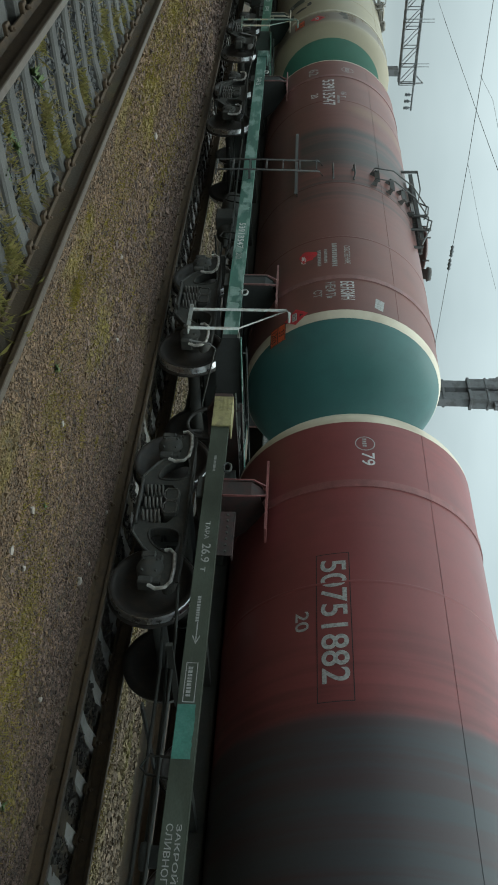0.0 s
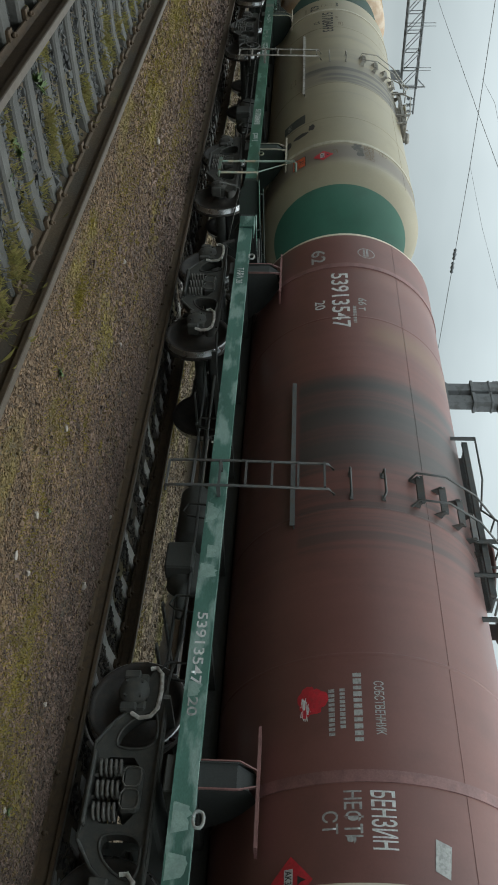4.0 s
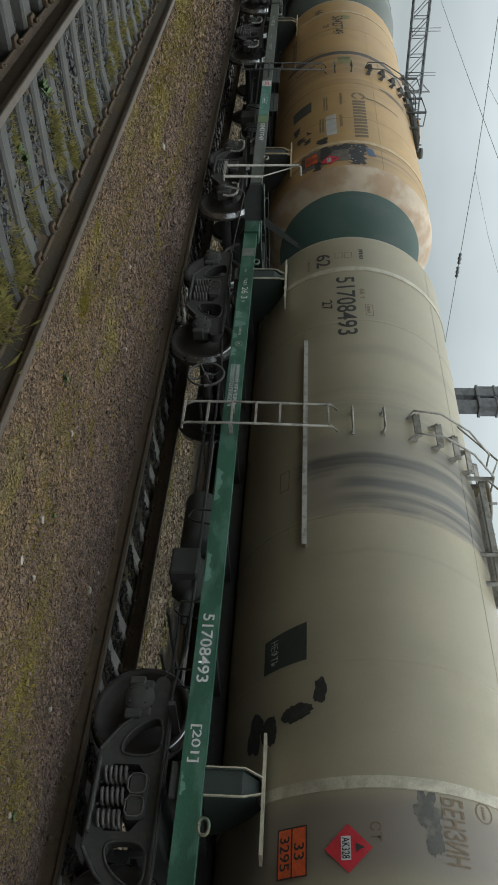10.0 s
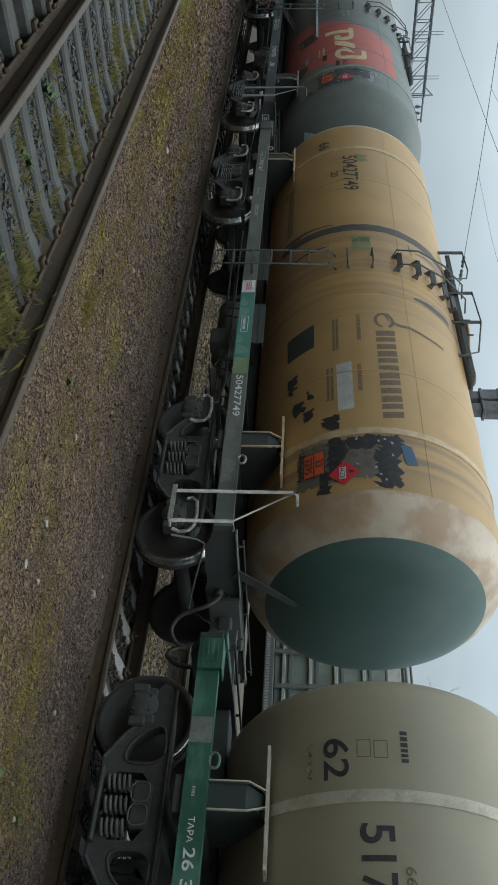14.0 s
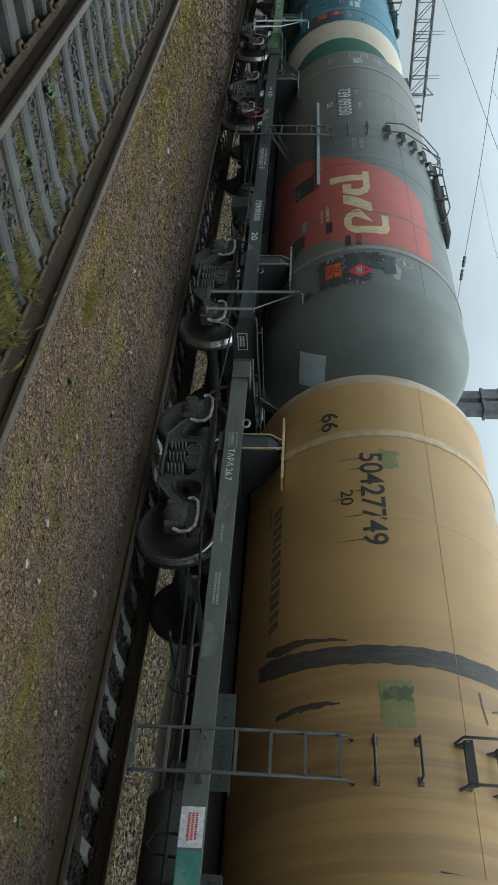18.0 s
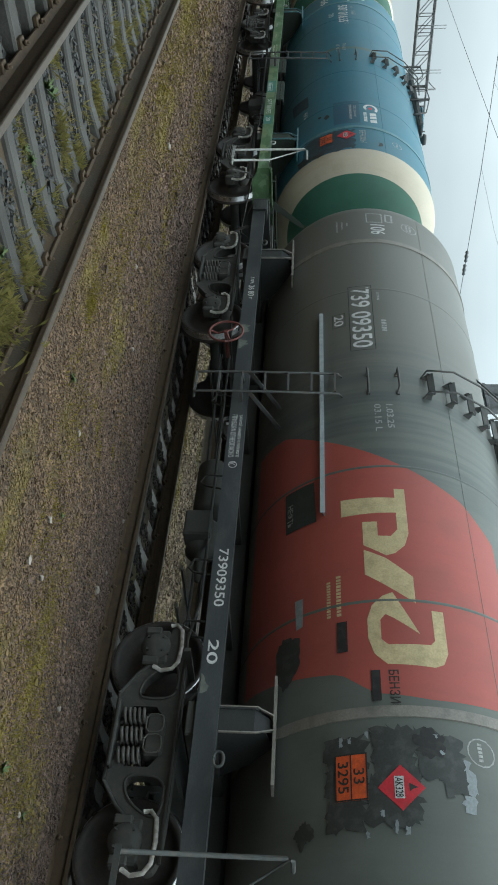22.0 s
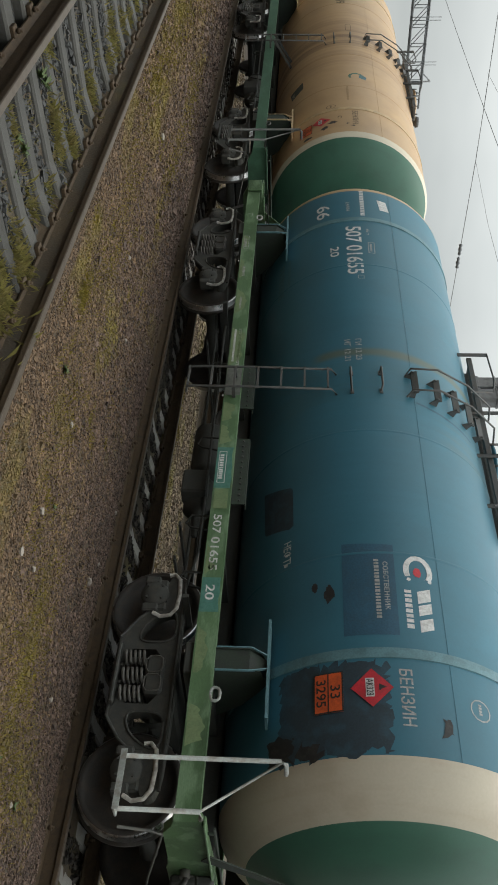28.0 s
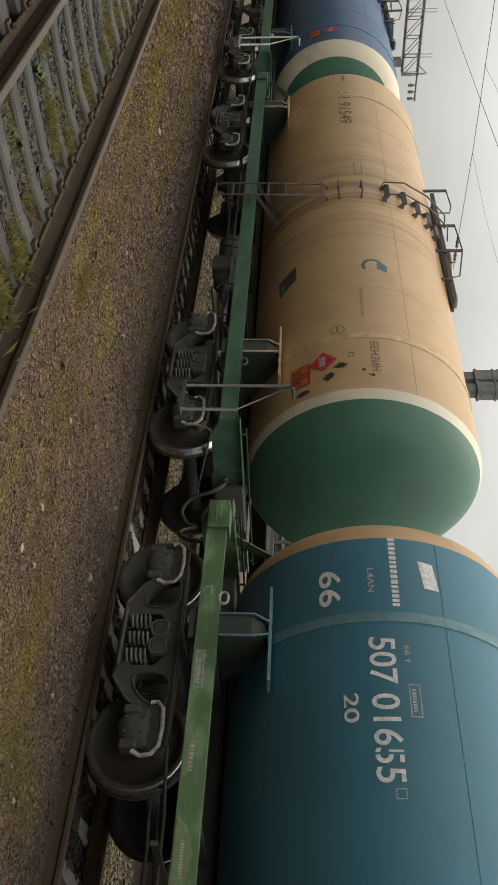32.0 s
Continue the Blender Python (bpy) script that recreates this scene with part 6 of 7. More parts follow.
car, spec = TRAIN["d"], CARS["d"]
numbered(car, spec, "50427749", -3.58, -2.22, -0.18, 0.08, black_mark, "20", -3.02, -2.80, -0.40, -0.26)
tank_words(car, spec, "66", -4.36, -4.04, -0.61, -0.40, black_mark)
tank_shape(car, spec, "drips", [[(x, a0), (x + 0.012, a0), (x + 0.008, a0 - l), (x + 0.004, a0 - l)] for x, a0, l in ((-3.5, -0.17, 0.25), (-3.34, -0.17, 0.16), (-3.0, -0.17, 0.12), (-2.64, -0.17, 0.2), (-2.3, -0.17, 0.28), (-4.28, -0.6, 0.14), (-4.12, -0.6, 0.1), (-2.9, -0.4, 0.12))], black_mark)
warning_plates(car, spec, 4.13, -0.83, 4.57, -0.34)
tank_shape(car, spec, "dark_panel", [[(1.58, -1.16), (2.10, -1.14), (2.04, -0.70), (1.51, -0.70)]], dark_panel)
tank_shape(car, spec, "white_panel", [[(2.57, -0.40), (3.49, -0.39), (3.48, -0.19), (2.55, -0.20)]], pale_panel)
tank_shape(car, spec, "emblem", stroke([(1.64 + 0.16 * math.cos(0.5 + i * math.tau / 16), 0.27 + 0.12 * math.sin(0.5 + i * math.tau / 16)) for i in range(15)], 0.045) + stroke([(1.66, 0.36), (1.70, 0.5), (1.68, 0.62), (1.74, 0.9), (1.76, 1.2)], 0.06) + stroke([(1.46, 0.28), (1.64, 0.34)], 0.02) + stroke([(1.44, 0.33), (1.62, 0.38)], 0.02), brown_mark)
tank_shape(car, spec, "green_smudge", [ragged(-0.66, -0.23, -0.1, 0.18, 33, 0.025)], green_smear, 0.003)
tank_shape(car, spec, "green_smudge", [ragged(-0.6, -0.47, -0.08, 0.17, 36, 0.02)], green_dark, 0.0045)
tank_shape(car, spec, "tar_band", band([(-1.4, -1.13, -0.97), (-1.2, -1.14, -0.92), (-0.9, -1.1, -0.89), (-0.4, -1.04, -0.85), (0.03, -1.02, -0.82), (0.45, -1.02, -0.82), (0.9, -1.01, -0.8), (1.45, -1.02, -0.79), (2.0, -1.03, -0.8)], 12), tar, 0.002, "broad black tar band round the tank")
tank_shape(car, spec, "tar_smear", band([(-1.3, -1.26, -1.2), (-1.09, -1.25, -1.13), (-0.8, -1.22, -1.16), (-0.38, -1.11, -1.09)], 14), tar, 0.003)
tank_shape(car, spec, "tar_smear", band([(-1.12, -0.5, -0.46), (-0.9, -0.53, -0.46), (-0.7, -0.52, -0.46), (-0.46, -0.48, -0.46)], 16), tar, 0.003)
tank_shape(car, spec, "tar_smear", band([(0.77, 0.84, 0.88), (0.9, 0.8, 0.9), (1.13, 0.77, 0.91), (1.5, 0.8, 0.9)], 18), tar, 0.003)
tank_shape(car, spec, "thin_scratch", stroke([(-0.68, 0.82), (-0.55, 0.83), (-0.38, 0.86)], 0.02) + stroke([(-0.52, 0.93), (-0.58, 1.1), (-0.65, 1.34)], 0.02), tar, 0.003)
tank_shape(car, spec, "long_scratch", stroke([(0.93, 0.26), (0.95, 0.5), (0.95, 0.8), (0.96, 1.4)], 0.016), soot)
tank_shape(car, spec, "green_smudge", [ragged(-3.62, -3.34, 0.06, 0.26, 34, 0.03)], green_smear, 0.0025)
tank_shape(car, spec, "company_line", [q for k in range(12) for q in block(1.90 + 0.152 * k, 0.118, 0.14, 0.40, k)], brown_mark)
tank_shape(car, spec, "small_writing", bars(1.51, 2.11, -0.11, -0.03, 1, 32) + bars(2.62, 3.16, -0.13, -0.05, 1, 33) + bars(2.61, 3.27, -0.53, -0.42, 2, 34) + bars(1.55, 2.26, -0.44, -0.34, 2, 35), brown_mark)
tank_shape(car, spec, "company_line", [q for k in range(13) for q in block(-3.1 + 0.13 * k, 0.1, -1.28, -1.14, k)] + bars(-3.2, -2.9, -1.36, -1.3, 1, 37), brown_mark)
tank_shape(car, spec, "black_spill", [ragged(4.18, 4.82, 0.03, 0.29, 41, 0.05), ragged(3.98, 4.2, -0.3, 0.33, 42, 0.05), ragged(4.0, 4.62, -0.52, -0.32, 43, 0.05), ragged(4.05, 4.5, -0.9, -0.84, 44, 0.05), ragged(4.5, 4.83, -0.64, -0.5, 45, 0.04),
                                      ragged(3.56, 3.76, -0.58, -0.38, 46, 0.05), ragged(3.1, 3.3, -1.02, -0.84, 47, 0.06), ragged(2.5, 2.85, -1.1, -0.98, 48, 0.06), ragged(3.35, 3.5, -0.85, -0.72, 49, 0.05), ragged(2.95, 3.1, -0.8, -0.74, 50, 0.04)], soot, 0.003)
tank_shape(car, spec, "grimy_patch", [ragged(4.0, 4.66, -0.92, 0.05, 51, 0.06)], grime, 0.002)
tank_shape(car, spec, "blue_patch", [[(4.12, 0.31), (4.44, 0.36), (4.42, 0.5), (4.13, 0.44)]], deep_blue, 0.008)
tank_shape(car, spec, "light_scuffs", [ragged(x, x + 0.03, a, a + 0.025, 60 + i, 0.012) for i, (x, a) in enumerate(((4.02, -0.2), (4.08, 0.05), (4.1, 0.2), (4.3, 0.2), (4.5, 0.0), (4.62, 0.05), (4.7, 0.1), (4.04, 0.12), (4.8, 0.0), (4.45, -0.2)))], grey_mark, 0.0105)
for name, x0, x1, mt in (("repainted_stretch", 0.82, 2.36, teal_mark), ("white_label", 0.48, 0.80, white_mark), ("repainted_stretch", 2.37, 2.72, lime_mark)):
    bm = bmesh.new()
    box(bm, x0, x1, -1.444, -1.438, 0.99, 1.18)
    part(name, bm, mt, car)
for k, (x0, x1, z0, z1) in enumerate(((0.95, 1.15, 1.0, 1.08), (1.2, 1.42, 1.0, 1.13), (1.85, 2.05, 1.0, 1.06), (2.08, 2.3, 1.0, 1.14), (3.7, 4.0, 1.0, 1.1), (4.3, 4.7, 1.0, 1.13), (-1.3, -0.9, 1.0, 1.12), (-3.0, -2.6, 1.0, 1.08))):
    sill_patch(car, "flaked_patch", wavy(x0, x1, z0, z1, 320 + k, 0.03), mint_mark if 0 < x0 < 2.5 else bare_mark, "pale flaked patch of older paint", 0.0065)
sill_marks(car, [[(x, z - 0.001) for x, z in o] for o in outline_box(1.42, 1.79, 1.04, 1.13, 0.008) + bars(1.46, 1.75, 1.06, 1.11, 1, 41)], white_mark)
sill_marks(car, bars(0.53, 0.75, 1.05, 1.14, 3, 42), red_mark)
sill_marks(car, outline_box(-4.0, -3.75, 1.04, 1.13, 0.008) + bars(-3.97, -3.78, 1.06, 1.11, 1, 43) + bars(-2.55, -2.3, 1.06, 1.1, 1, 44) + bars(-1.9, -1.5, 1.05, 1.12, 2, 45), grey_mark)
sill_words(car, spec, "50427749", 2.75, 3.55, 1.05, 1.14)
sill_words(car, spec, "ТАРА 26.7", -3.72, -3.2, 1.04, 1.12)

car, spec = TRAIN["g"], CARS["g"]


def red_edge(a):
    """Leading edge of the red panel: it slants as it climbs."""
    return float(np.interp(a, (-1.9, -1.3, -0.8, -0.3, 0.2, 0.8, 1.15), (-0.1, 0.0, 0.35, 0.67, 0.98, 1.33, 1.75)))


rows = [-1.9 + 0.095 * i for i in range(33)]
bm = bmesh.new()
grid = [[bm.verts.new(on_tank(spec, red_edge(a) + (float(np.interp(a, (-1.9, -0.6, -0.3, 0.2, 1.15), (3.3, 3.5, 3.72, 3.78, 3.75))) - red_edge(a)) * k / 8, a, 0.0015)) for k in range(9)] for a in rows]
for a, b in zip(grid, grid[1:]):
    for k in range(8):
        bm.faces.new((a[k], a[k + 1], b[k + 1], b[k])).smooth = True
part("red_panel", bm, faded_red, car, "faded red painted panel")
for outline in ([(1.40, -0.55), (1.43, 0.02), (1.30, 0.02), (1.30, 0.13), (1.92, 0.13), (2.08, 0.08), (2.18, -0.02), (2.21, -0.11), (2.06, -0.33), (1.75, -0.33), (1.76, -0.18), (1.95, -0.18), (1.96, -0.05), (1.87, 0.02), (1.64, 0.02), (1.64, -0.55)],
                [(2.12, -0.33), (2.24, -0.12), (2.47, 0.13), (2.78, 0.13), (2.43, -0.33)],
                [(3.12, 0.14), (2.66, -0.08), (2.70, -0.18), (2.80, -0.28), (2.95, -0.33), (3.16, -0.33), (3.33, -0.28), (3.44, -0.17), (3.46, 0.25), (3.42, 0.33), (3.30, 0.38), (2.85, 0.38), (2.85, 0.27), (3.18, 0.27), (3.23, 0.23), (3.24, -0.15), (3.18, -0.21), (2.97, -0.21), (2.91, -0.16), (2.95, -0.09)]):
    bm = drawn([outline])
    bmesh.ops.triangulate(bm, faces=bm.faces)
    wrap(bm, spec, 0.0035)
    part("emblem", bm, cream_mark, car, "faded cream emblem shape")
tank_shape(car, spec, "number_frame", outline_box(-2.68, -1.19, -0.36, -0.04, 0.01), dark_panel)
tank_shape(car, spec, "number_frame", outline_box(-2.07, -1.77, -0.59, -0.42, 0.008), dark_panel)
numbered(car, spec, "739 09350", -2.63, -1.24, -0.33, -0.07, white_mark, "20", -2.04, -1.80, -0.57, -0.44)
tank_words(car, spec, "106", -4.43, -4.13, 0.03, 0.26, white_mark)
tank_shape(car, spec, "small_frame", outline_box(-4.77, -4.5, -0.02, 0.22, 0.02) + outline_box(-4.77, -4.55, 0.28, 0.38, 0.03) + stroke([(-4.5 + 0.13 * math.cos(i * math.tau / 16), 0.66 + 0.13 * math.sin(i * math.tau / 16)) for i in range(17)], 0.012) + bars(-4.6, -4.4, 0.6, 0.72, 2, 3) + bars(-4.66, -4.3, -0.5, -0.46, 1, 4) + bars(-4.6, -4.36, -0.42, -0.38, 1, 5) + bars(-4.53, -4.44, -0.34, -0.3, 1, 6), grey_mark)
tank_words(car, spec, "1.03.25", -0.1, 0.32, 0.02, 0.1, grey_mark)
tank_words(car, spec, "03.15 L", -0.1, 0.38, -0.12, -0.04, grey_mark)
tank_shape(car, spec, "small_writing", bars(-1.85, -1.55, 0.06, 0.16, 1, 8) + bars(-2.5, -2.3, 0.03, 0.08, 1, 9), grey_mark)
tank_shape(car, spec, "dark_panel", [[(1.0, -1.26), (1.6, -1.23), (1.6, -0.83), (1.0, -0.86)]], dark_panel, 0.008)
tank_words(car, spec, "НЕФТЬ", 1.2, 1.52, -1.22, -1.13, grey_mark, off=0.012)
tank_shape(car, spec, "black_spill", [ragged(4.04, 4.62, -0.34, 0.02, 171, 0.05), ragged(4.06, 4.5, 0.0, 0.22, 172, 0.06), ragged(4.12, 4.6, 0.2, 0.40, 175, 0.05), ragged(4.5, 4.86, -0.42, 0.0, 176, 0.06), ragged(4.1, 4.9, -0.74, -0.4, 177, 0.04), blotch(3.18, -1.16, 0.3, 0.14, 173, 0.3), blotch(4.85, -0.95, 0.1, 0.08, 74, 0.4)], wash, 0.006)
tank_shape(car, spec, "black_spill", [blotch(4.2, 0.1, 0.12, 0.13, 178, 0.3)], soot, 0.0105)
tank_shape(car, spec, "light_scuffs", [ragged(x, x + dx, a, a + 0.03, 180 + i, 0.012) for i, (x, dx, a) in enumerate(((4.1, 0.09, -0.62), (4.12, 0.05, -0.55), (4.08, 0.06, -0.4), (4.82, 0.1, -0.2), (4.86, 0.06, -0.12), (4.74, 0.05, -0.3), (4.9, 0.05, -0.42), (4.24, 0.03, 0.2), (4.1, 0.04, 0.16)))], soft_grey, 0.0115)
tank_shape(car, spec, "grey_patch", [ragged(4.3, 4.74, 0.36, 0.46, 190, 0.03)], soft_grey, 0.005)
warning_plates(car, spec, 4.26, -0.66, 4.56, -0.13)
tank_words(car, spec, "БЕНЗИН", 3.50, 3.90, -0.17, -0.08, black_mark)
tank_shape(car, spec, "small_writing", bars(2.4, 2.9, -0.62, -0.55, 1, 75) + bars(2.45, 2.9, -0.72, -0.66, 1, 76), cream_mark)
tank_shape(car, spec, "dark_patch", [[(2.95, -0.62), (3.28, -0.62), (3.28, -0.52), (2.95, -0.52)], [(3.5, -0.32), (3.8, -0.32), (3.8, -0.24), (3.5, -0.24)]], soot, 0.008)
tank_shape(car, spec, "grey_patch", [[(2.55, -1.08), (2.9, -1.06), (2.88, -0.98), (2.55, -0.98)]], soft_grey, 0.008)
tank_shape(car, spec, "emblem", stroke([(4.2 + 0.12 * math.cos(i * math.tau / 14), 0.56 + 0.12 * math.sin(i * math.tau / 14)) for i in range(15)], 0.012) + bars(4.12, 4.28, 0.53, 0.59, 1, 3), grey_mark)
tank_bar(car, spec, -2.15, 1.55)
sill_words(car, spec, "73909350", 2.04, 2.76, 1.04, 1.14)
sill_words(car, spec, "20", 3.14, 3.40, 1.03, 1.13)
sill_words(car, spec, "ПРИБОРА ОГНЕОПАСНО", -0.06, 0.68, 1.02, 1.085)
sill_words(car, spec, "ЗАКРОЙ КРЫШКУ СЛИВНОГО", -0.06, 0.68, 1.11, 1.155)
sill_words(car, spec, "К", 0.765, 0.805, 1.04, 1.11)
sill_words(car, spec, "ТАРА", -3.16, -2.98, 1.07, 1.12)
sill_words(car, spec, "26 80", -2.94, -2.66, 1.05, 1.14)
sill_words(car, spec, "т", -2.63, -2.58, 1.07, 1.11)
sill_marks(car, stroke([(0.8 + 0.05 * math.cos(i * math.tau / 14), 1.085 + 0.045 * math.sin(i * math.tau / 14)) for i in range(15)], 0.008), white_mark)
for k, (x0, x1, z0, z1) in enumerate(((-1.95, -1.75, 1.0, 1.13), (-1.6, -1.4, 1.0, 1.1), (3.5, 3.7, 1.0, 1.06))):
    sill_patch(car, "flaked_patch", wavy(x0, x1, z0, z1, 360 + k, 0.03), bare_mark, "grey scraped patch")
hand_wheel(car, -1.79, 0.81, red_wheel, 3)
bm = drawn(outline_box(-1.2, -0.92, 0.96, 1.09, 0.012) + bars(-1.15, -0.97, 0.985, 1.065, 2, 77))
for v in bm.verts:
    v.co = Vector((5.594, v.co.x, v.co.y))
part("framed_label", bm, white_mark, car)["kind"] = "stuff"
head_shape(car, spec, "grey_patch", [(-0.72, 1.84), (-0.72, 2.22), (-0.14, 2.20), (-0.18, 1.83)], pale_patch, "pale grey repainted patch")
head_shape(car, spec, "grey_patch", [(0.12, 2.22), (0.18, 2.62), (0.62, 2.60), (0.56, 2.20)], soft_grey, "grey repainted patch")
for pts in ([(-0.05, 2.72), (0.5, 2.74)], [(-0.05, 2.92), (0.5, 2.94)], [(0.0, 2.78), (0.3, 2.88)], [(0.0, 3.02), (0.36, 3.04)], [(0.05, 3.14), (0.4, 3.16)], [(-0.02, 3.36), (0.3, 3.4)], [(0.0, 3.5), (0.34, 3.52)]):
    head_shape(car, spec, "stencilled_line", stroke(pts, 0.035)[0], grey_mark)

car, spec = TRAIN["e"], CARS["e"]
numbered(car, spec, "507 01655", -3.70, -2.355, -0.15, 0.09, white_mark, "20", -3.15, -2.88, -0.39, -0.26)
tank_words(car, spec, "66", -4.50, -4.09, -0.60, -0.38, white_mark)
tank_shape(car, spec, "company_line", bars(-4.86, -4.0, 0.10, 0.20, 1, 81), white_mark)
tank_shape(car, spec, "white_patch", [[(-4.6, 0.38), (-4.28, 0.42), (-4.27, 0.57), (-4.58, 0.53)]], white_mark)
tank_shape(car, spec, "small_writing", outline_box(-3.23, -2.93, 0.18, 0.27, 0.01) + bars(-3.19, -2.97, 0.2, 0.25, 1, 84), grey_mark)
tank_words(car, spec, "ГИ 12 23", -0.80, -0.36, -0.1, -0.02, grey_mark)
tank_words(car, spec, "ИГ 12 21", -0.80, -0.36, -0.24, -0.16, grey_mark)
tank_shape(car, spec, "company_line", bars(-3.33, -2.53, -1.12, -1.04, 1, 85) + [q for k in range(8) for q in block(-3.3 + 0.115 * k, 0.085, -1.32, -1.2, k)], faint_teal)
warning_plates(car, spec, 4.07, -0.65, 4.25, -0.13)
tank_words(car, spec, "БЕНЗИН", 4.06, 4.60, 0.11, 0.23, grey_mark)
tank_shape(car, spec, "grimy_patch", [ragged(3.98, 4.84, -1.0, 0.02, 97, 0.05)], blue_grime, 0.002)
tank_shape(car, spec, "navy_panel", [[(2.62, -0.36), (3.71, -0.36), (3.71, 0.15), (2.65, 0.15)]], navy_mark)
tank_words(car, spec, "СОБСТВЕННИК", 2.87, 3.44, 0.035, 0.085, grey_mark, off=0.009)
tank_shape(car, spec, "small_writing", bars(2.84, 3.54, -0.05, 0.02, 1, 88), grey_mark, 0.009)
tank_shape(car, spec, "emblem", stroke([(2.95 + 0.16 * math.cos(a), 0.38 + 0.12 * math.sin(a)) for a in [0.9 + 0.33 * i for i in range(14)]], 0.055) + [blotch(3.06, 0.28, 0.02, 0.02, 3, 0.1), blotch(3.06, 0.49, 0.02, 0.02, 4, 0.1)], white_mark)
tank_shape(car, spec, "emblem_dot", [blotch(2.97, 0.37, 0.055, 0.04, 4, 0.2)], red_mark)
tank_shape(car, spec, "company_line", [q for k in range(3) for q in block(3.2 + 0.165 * k, 0.14, 0.35, 0.48, k)] + bars(3.19, 3.66, 0.225, 0.325, 1, 90), white_mark)
tank_words(car, spec, "НЕФТЬ", 2.38, 2.72, -1.03, -0.92, white_mark)
tank_shape(car, spec, "dark_panel", [[(1.45, -1.38), (2.06, -1.33), (2.11, -1.31), (2.21, -0.95), (2.18, -0.9), (1.64, -0.92), (1.6, -0.95)]], blue_grime, 0.004, "sooty dark rectangle of old paint")
tank_shape(car, spec, "thin_scratch", stroke([(0.35, 0.61), (0.38, 0.8), (0.4, 0.99), (0.43, 1.25), (0.46, 1.51)], 0.03), navy_mark, 0.002)
tank_words(car, spec, "L4AN", -4.48, -4.2, -0.12, -0.06, grey_mark)
tank_words(car, spec, "66 т", -3.62, -3.44, 0.165, 0.215, grey_mark)
tank_shape(car, spec, "small_frame", outline_box(-2.31, -2.23, 0.0, 0.08, 0.008), grey_mark)
tank_shape(car, spec, "black_spill", [blotch(3.2, -0.5, 0.1, 0.05, 92, 0.25), blotch(3.1, -0.64, 0.06, 0.03, 93, 0.3), ragged(4.5, 4.66, 0.46, 0.54, 94, 0.03), ragged(4.6, 4.84, -1.12, -0.86, 95, 0.05), ragged(4.7, 4.85, -0.8, -0.6, 96, 0.05)], soot)
tank_shape(car, spec, "emblem", stroke([(4.33 + 0.1 * math.cos(i * math.tau / 12), 0.85 + 0.1 * math.sin(i * math.tau / 12)) for i in range(13)], 0.012) + bars(4.27, 4.39, 0.83, 0.88, 1, 3), grey_mark)
sill_words(car, spec, "507 01655", 2.20, 2.94, 1.03, 1.12)
sill_words(car, spec, "20", 3.12, 3.30, 1.03, 1.12)
for k, (x0, x1, z0, z1) in enumerate(((0.37, 0.72, 1.0, 1.12), (0.78, 1.12, 1.0, 1.10), (-2.9, -2.4, 1.0, 1.07), (-2.1, -1.5, 1.0, 1.12), (-1.16, -0.34, 1.0, 1.15), (-3.6, -3.2, 1.0, 1.08), (2.6, 3.0, 1.0, 1.05), (3.6, 4.1, 1.0, 1.1), (4.4, 4.8, 1.0, 1.12))):
    sill_patch(car, "flaked_patch", wavy(x0, x1, z0, z1, 340 + k, 0.025), lime_mark, "yellow-green brushed patch of paint")
sill_patch(car, "repainted_stretch", wavy(1.17, 1.81, 0.99, 1.17, 351, 0.006), teal_mark, "teal repainted stretch of the sill")
sill_patch(car, "repainted_stretch", wavy(-0.32, 0.24, 0.99, 1.18, 352, 0.0), bare_mark, "dull grey repainted stretch")
sill_patch(car, "repainted_stretch", wavy(3.03, 3.44, 0.99, 1.17, 353, 0.006), teal_mark, "teal repainted stretch of the sill", 0.0025)
sill_patch(car, "raised_panel", [(1.84, 1.01), (2.12, 1.01), (2.12, 1.16), (1.84, 1.16)], lime_mark, "yellow-green plate on the sill", 0.012)
sill_marks(car, outline_box(1.24, 1.73, 1.02, 1.10, 0.007) + bars(1.29, 1.69, 1.03, 1.095, 1, 95), white_mark)
sill_words(car, spec, "ЗАКРОЙ КРЫШКУ СЛИВНОГО", -1.15, -0.34, 1.09, 1.135)
sill_marks(car, bars(-1.12, -0.42, 1.03, 1.07, 1, 99), white_mark)
sill_marks(car, outline_box(-3.58, -3.21, 1.02, 1.09, 0.008) + bars(-3.5, -3.25, 1.03, 1.08, 1, 96) + bars(-2.71, -2.43, 1.04, 1.1, 1, 97) + bars(-1.9, -1.6, 1.05, 1.09, 1, 98) + stroke([(-4.3, 1.03), (-4.3, 1.1), (-4.22, 1.1)], 0.01), grey_mark)

car, spec = TRAIN["f"], CARS["f"]
tank_words(car, spec, "51 91549", -4.05, -2.60, -0.09, 0.14, brown_mark, "wagon_number")
tank_shape(car, spec, "small_frame", outline_box(-1.0, -0.6, 0.1, 0.22, 0.012) + bars(-4.9, -4.6, 0.0, 0.1, 1, 3), brown_mark)
warning_plates(car, spec, 4.29, -0.95, 4.34, -0.50)
tank_words(car, spec, "БЕНЗИН", 4.03, 4.62, 0.10, 0.21, brown_mark)
tank_shape(car, spec, "dark_panel", [[(1.97, -1.26), (2.35, -1.21), (2.16, -0.90), (1.80, -0.92)]], dark_panel)
tank_shape(car, spec, "emblem", stroke([(2.24 + 0.17 * math.cos(i * math.tau / 12), 0.25 + 0.15 * math.sin(i * math.tau / 12)) for i in range(3, 11)], 0.05), green_cap)
tank_shape(car, spec, "emblem_drop", [[(2.3, 0.3), (2.36, 0.44), (2.2, 0.46), (2.12, 0.38), (2.16, 0.3)]], faint_teal)
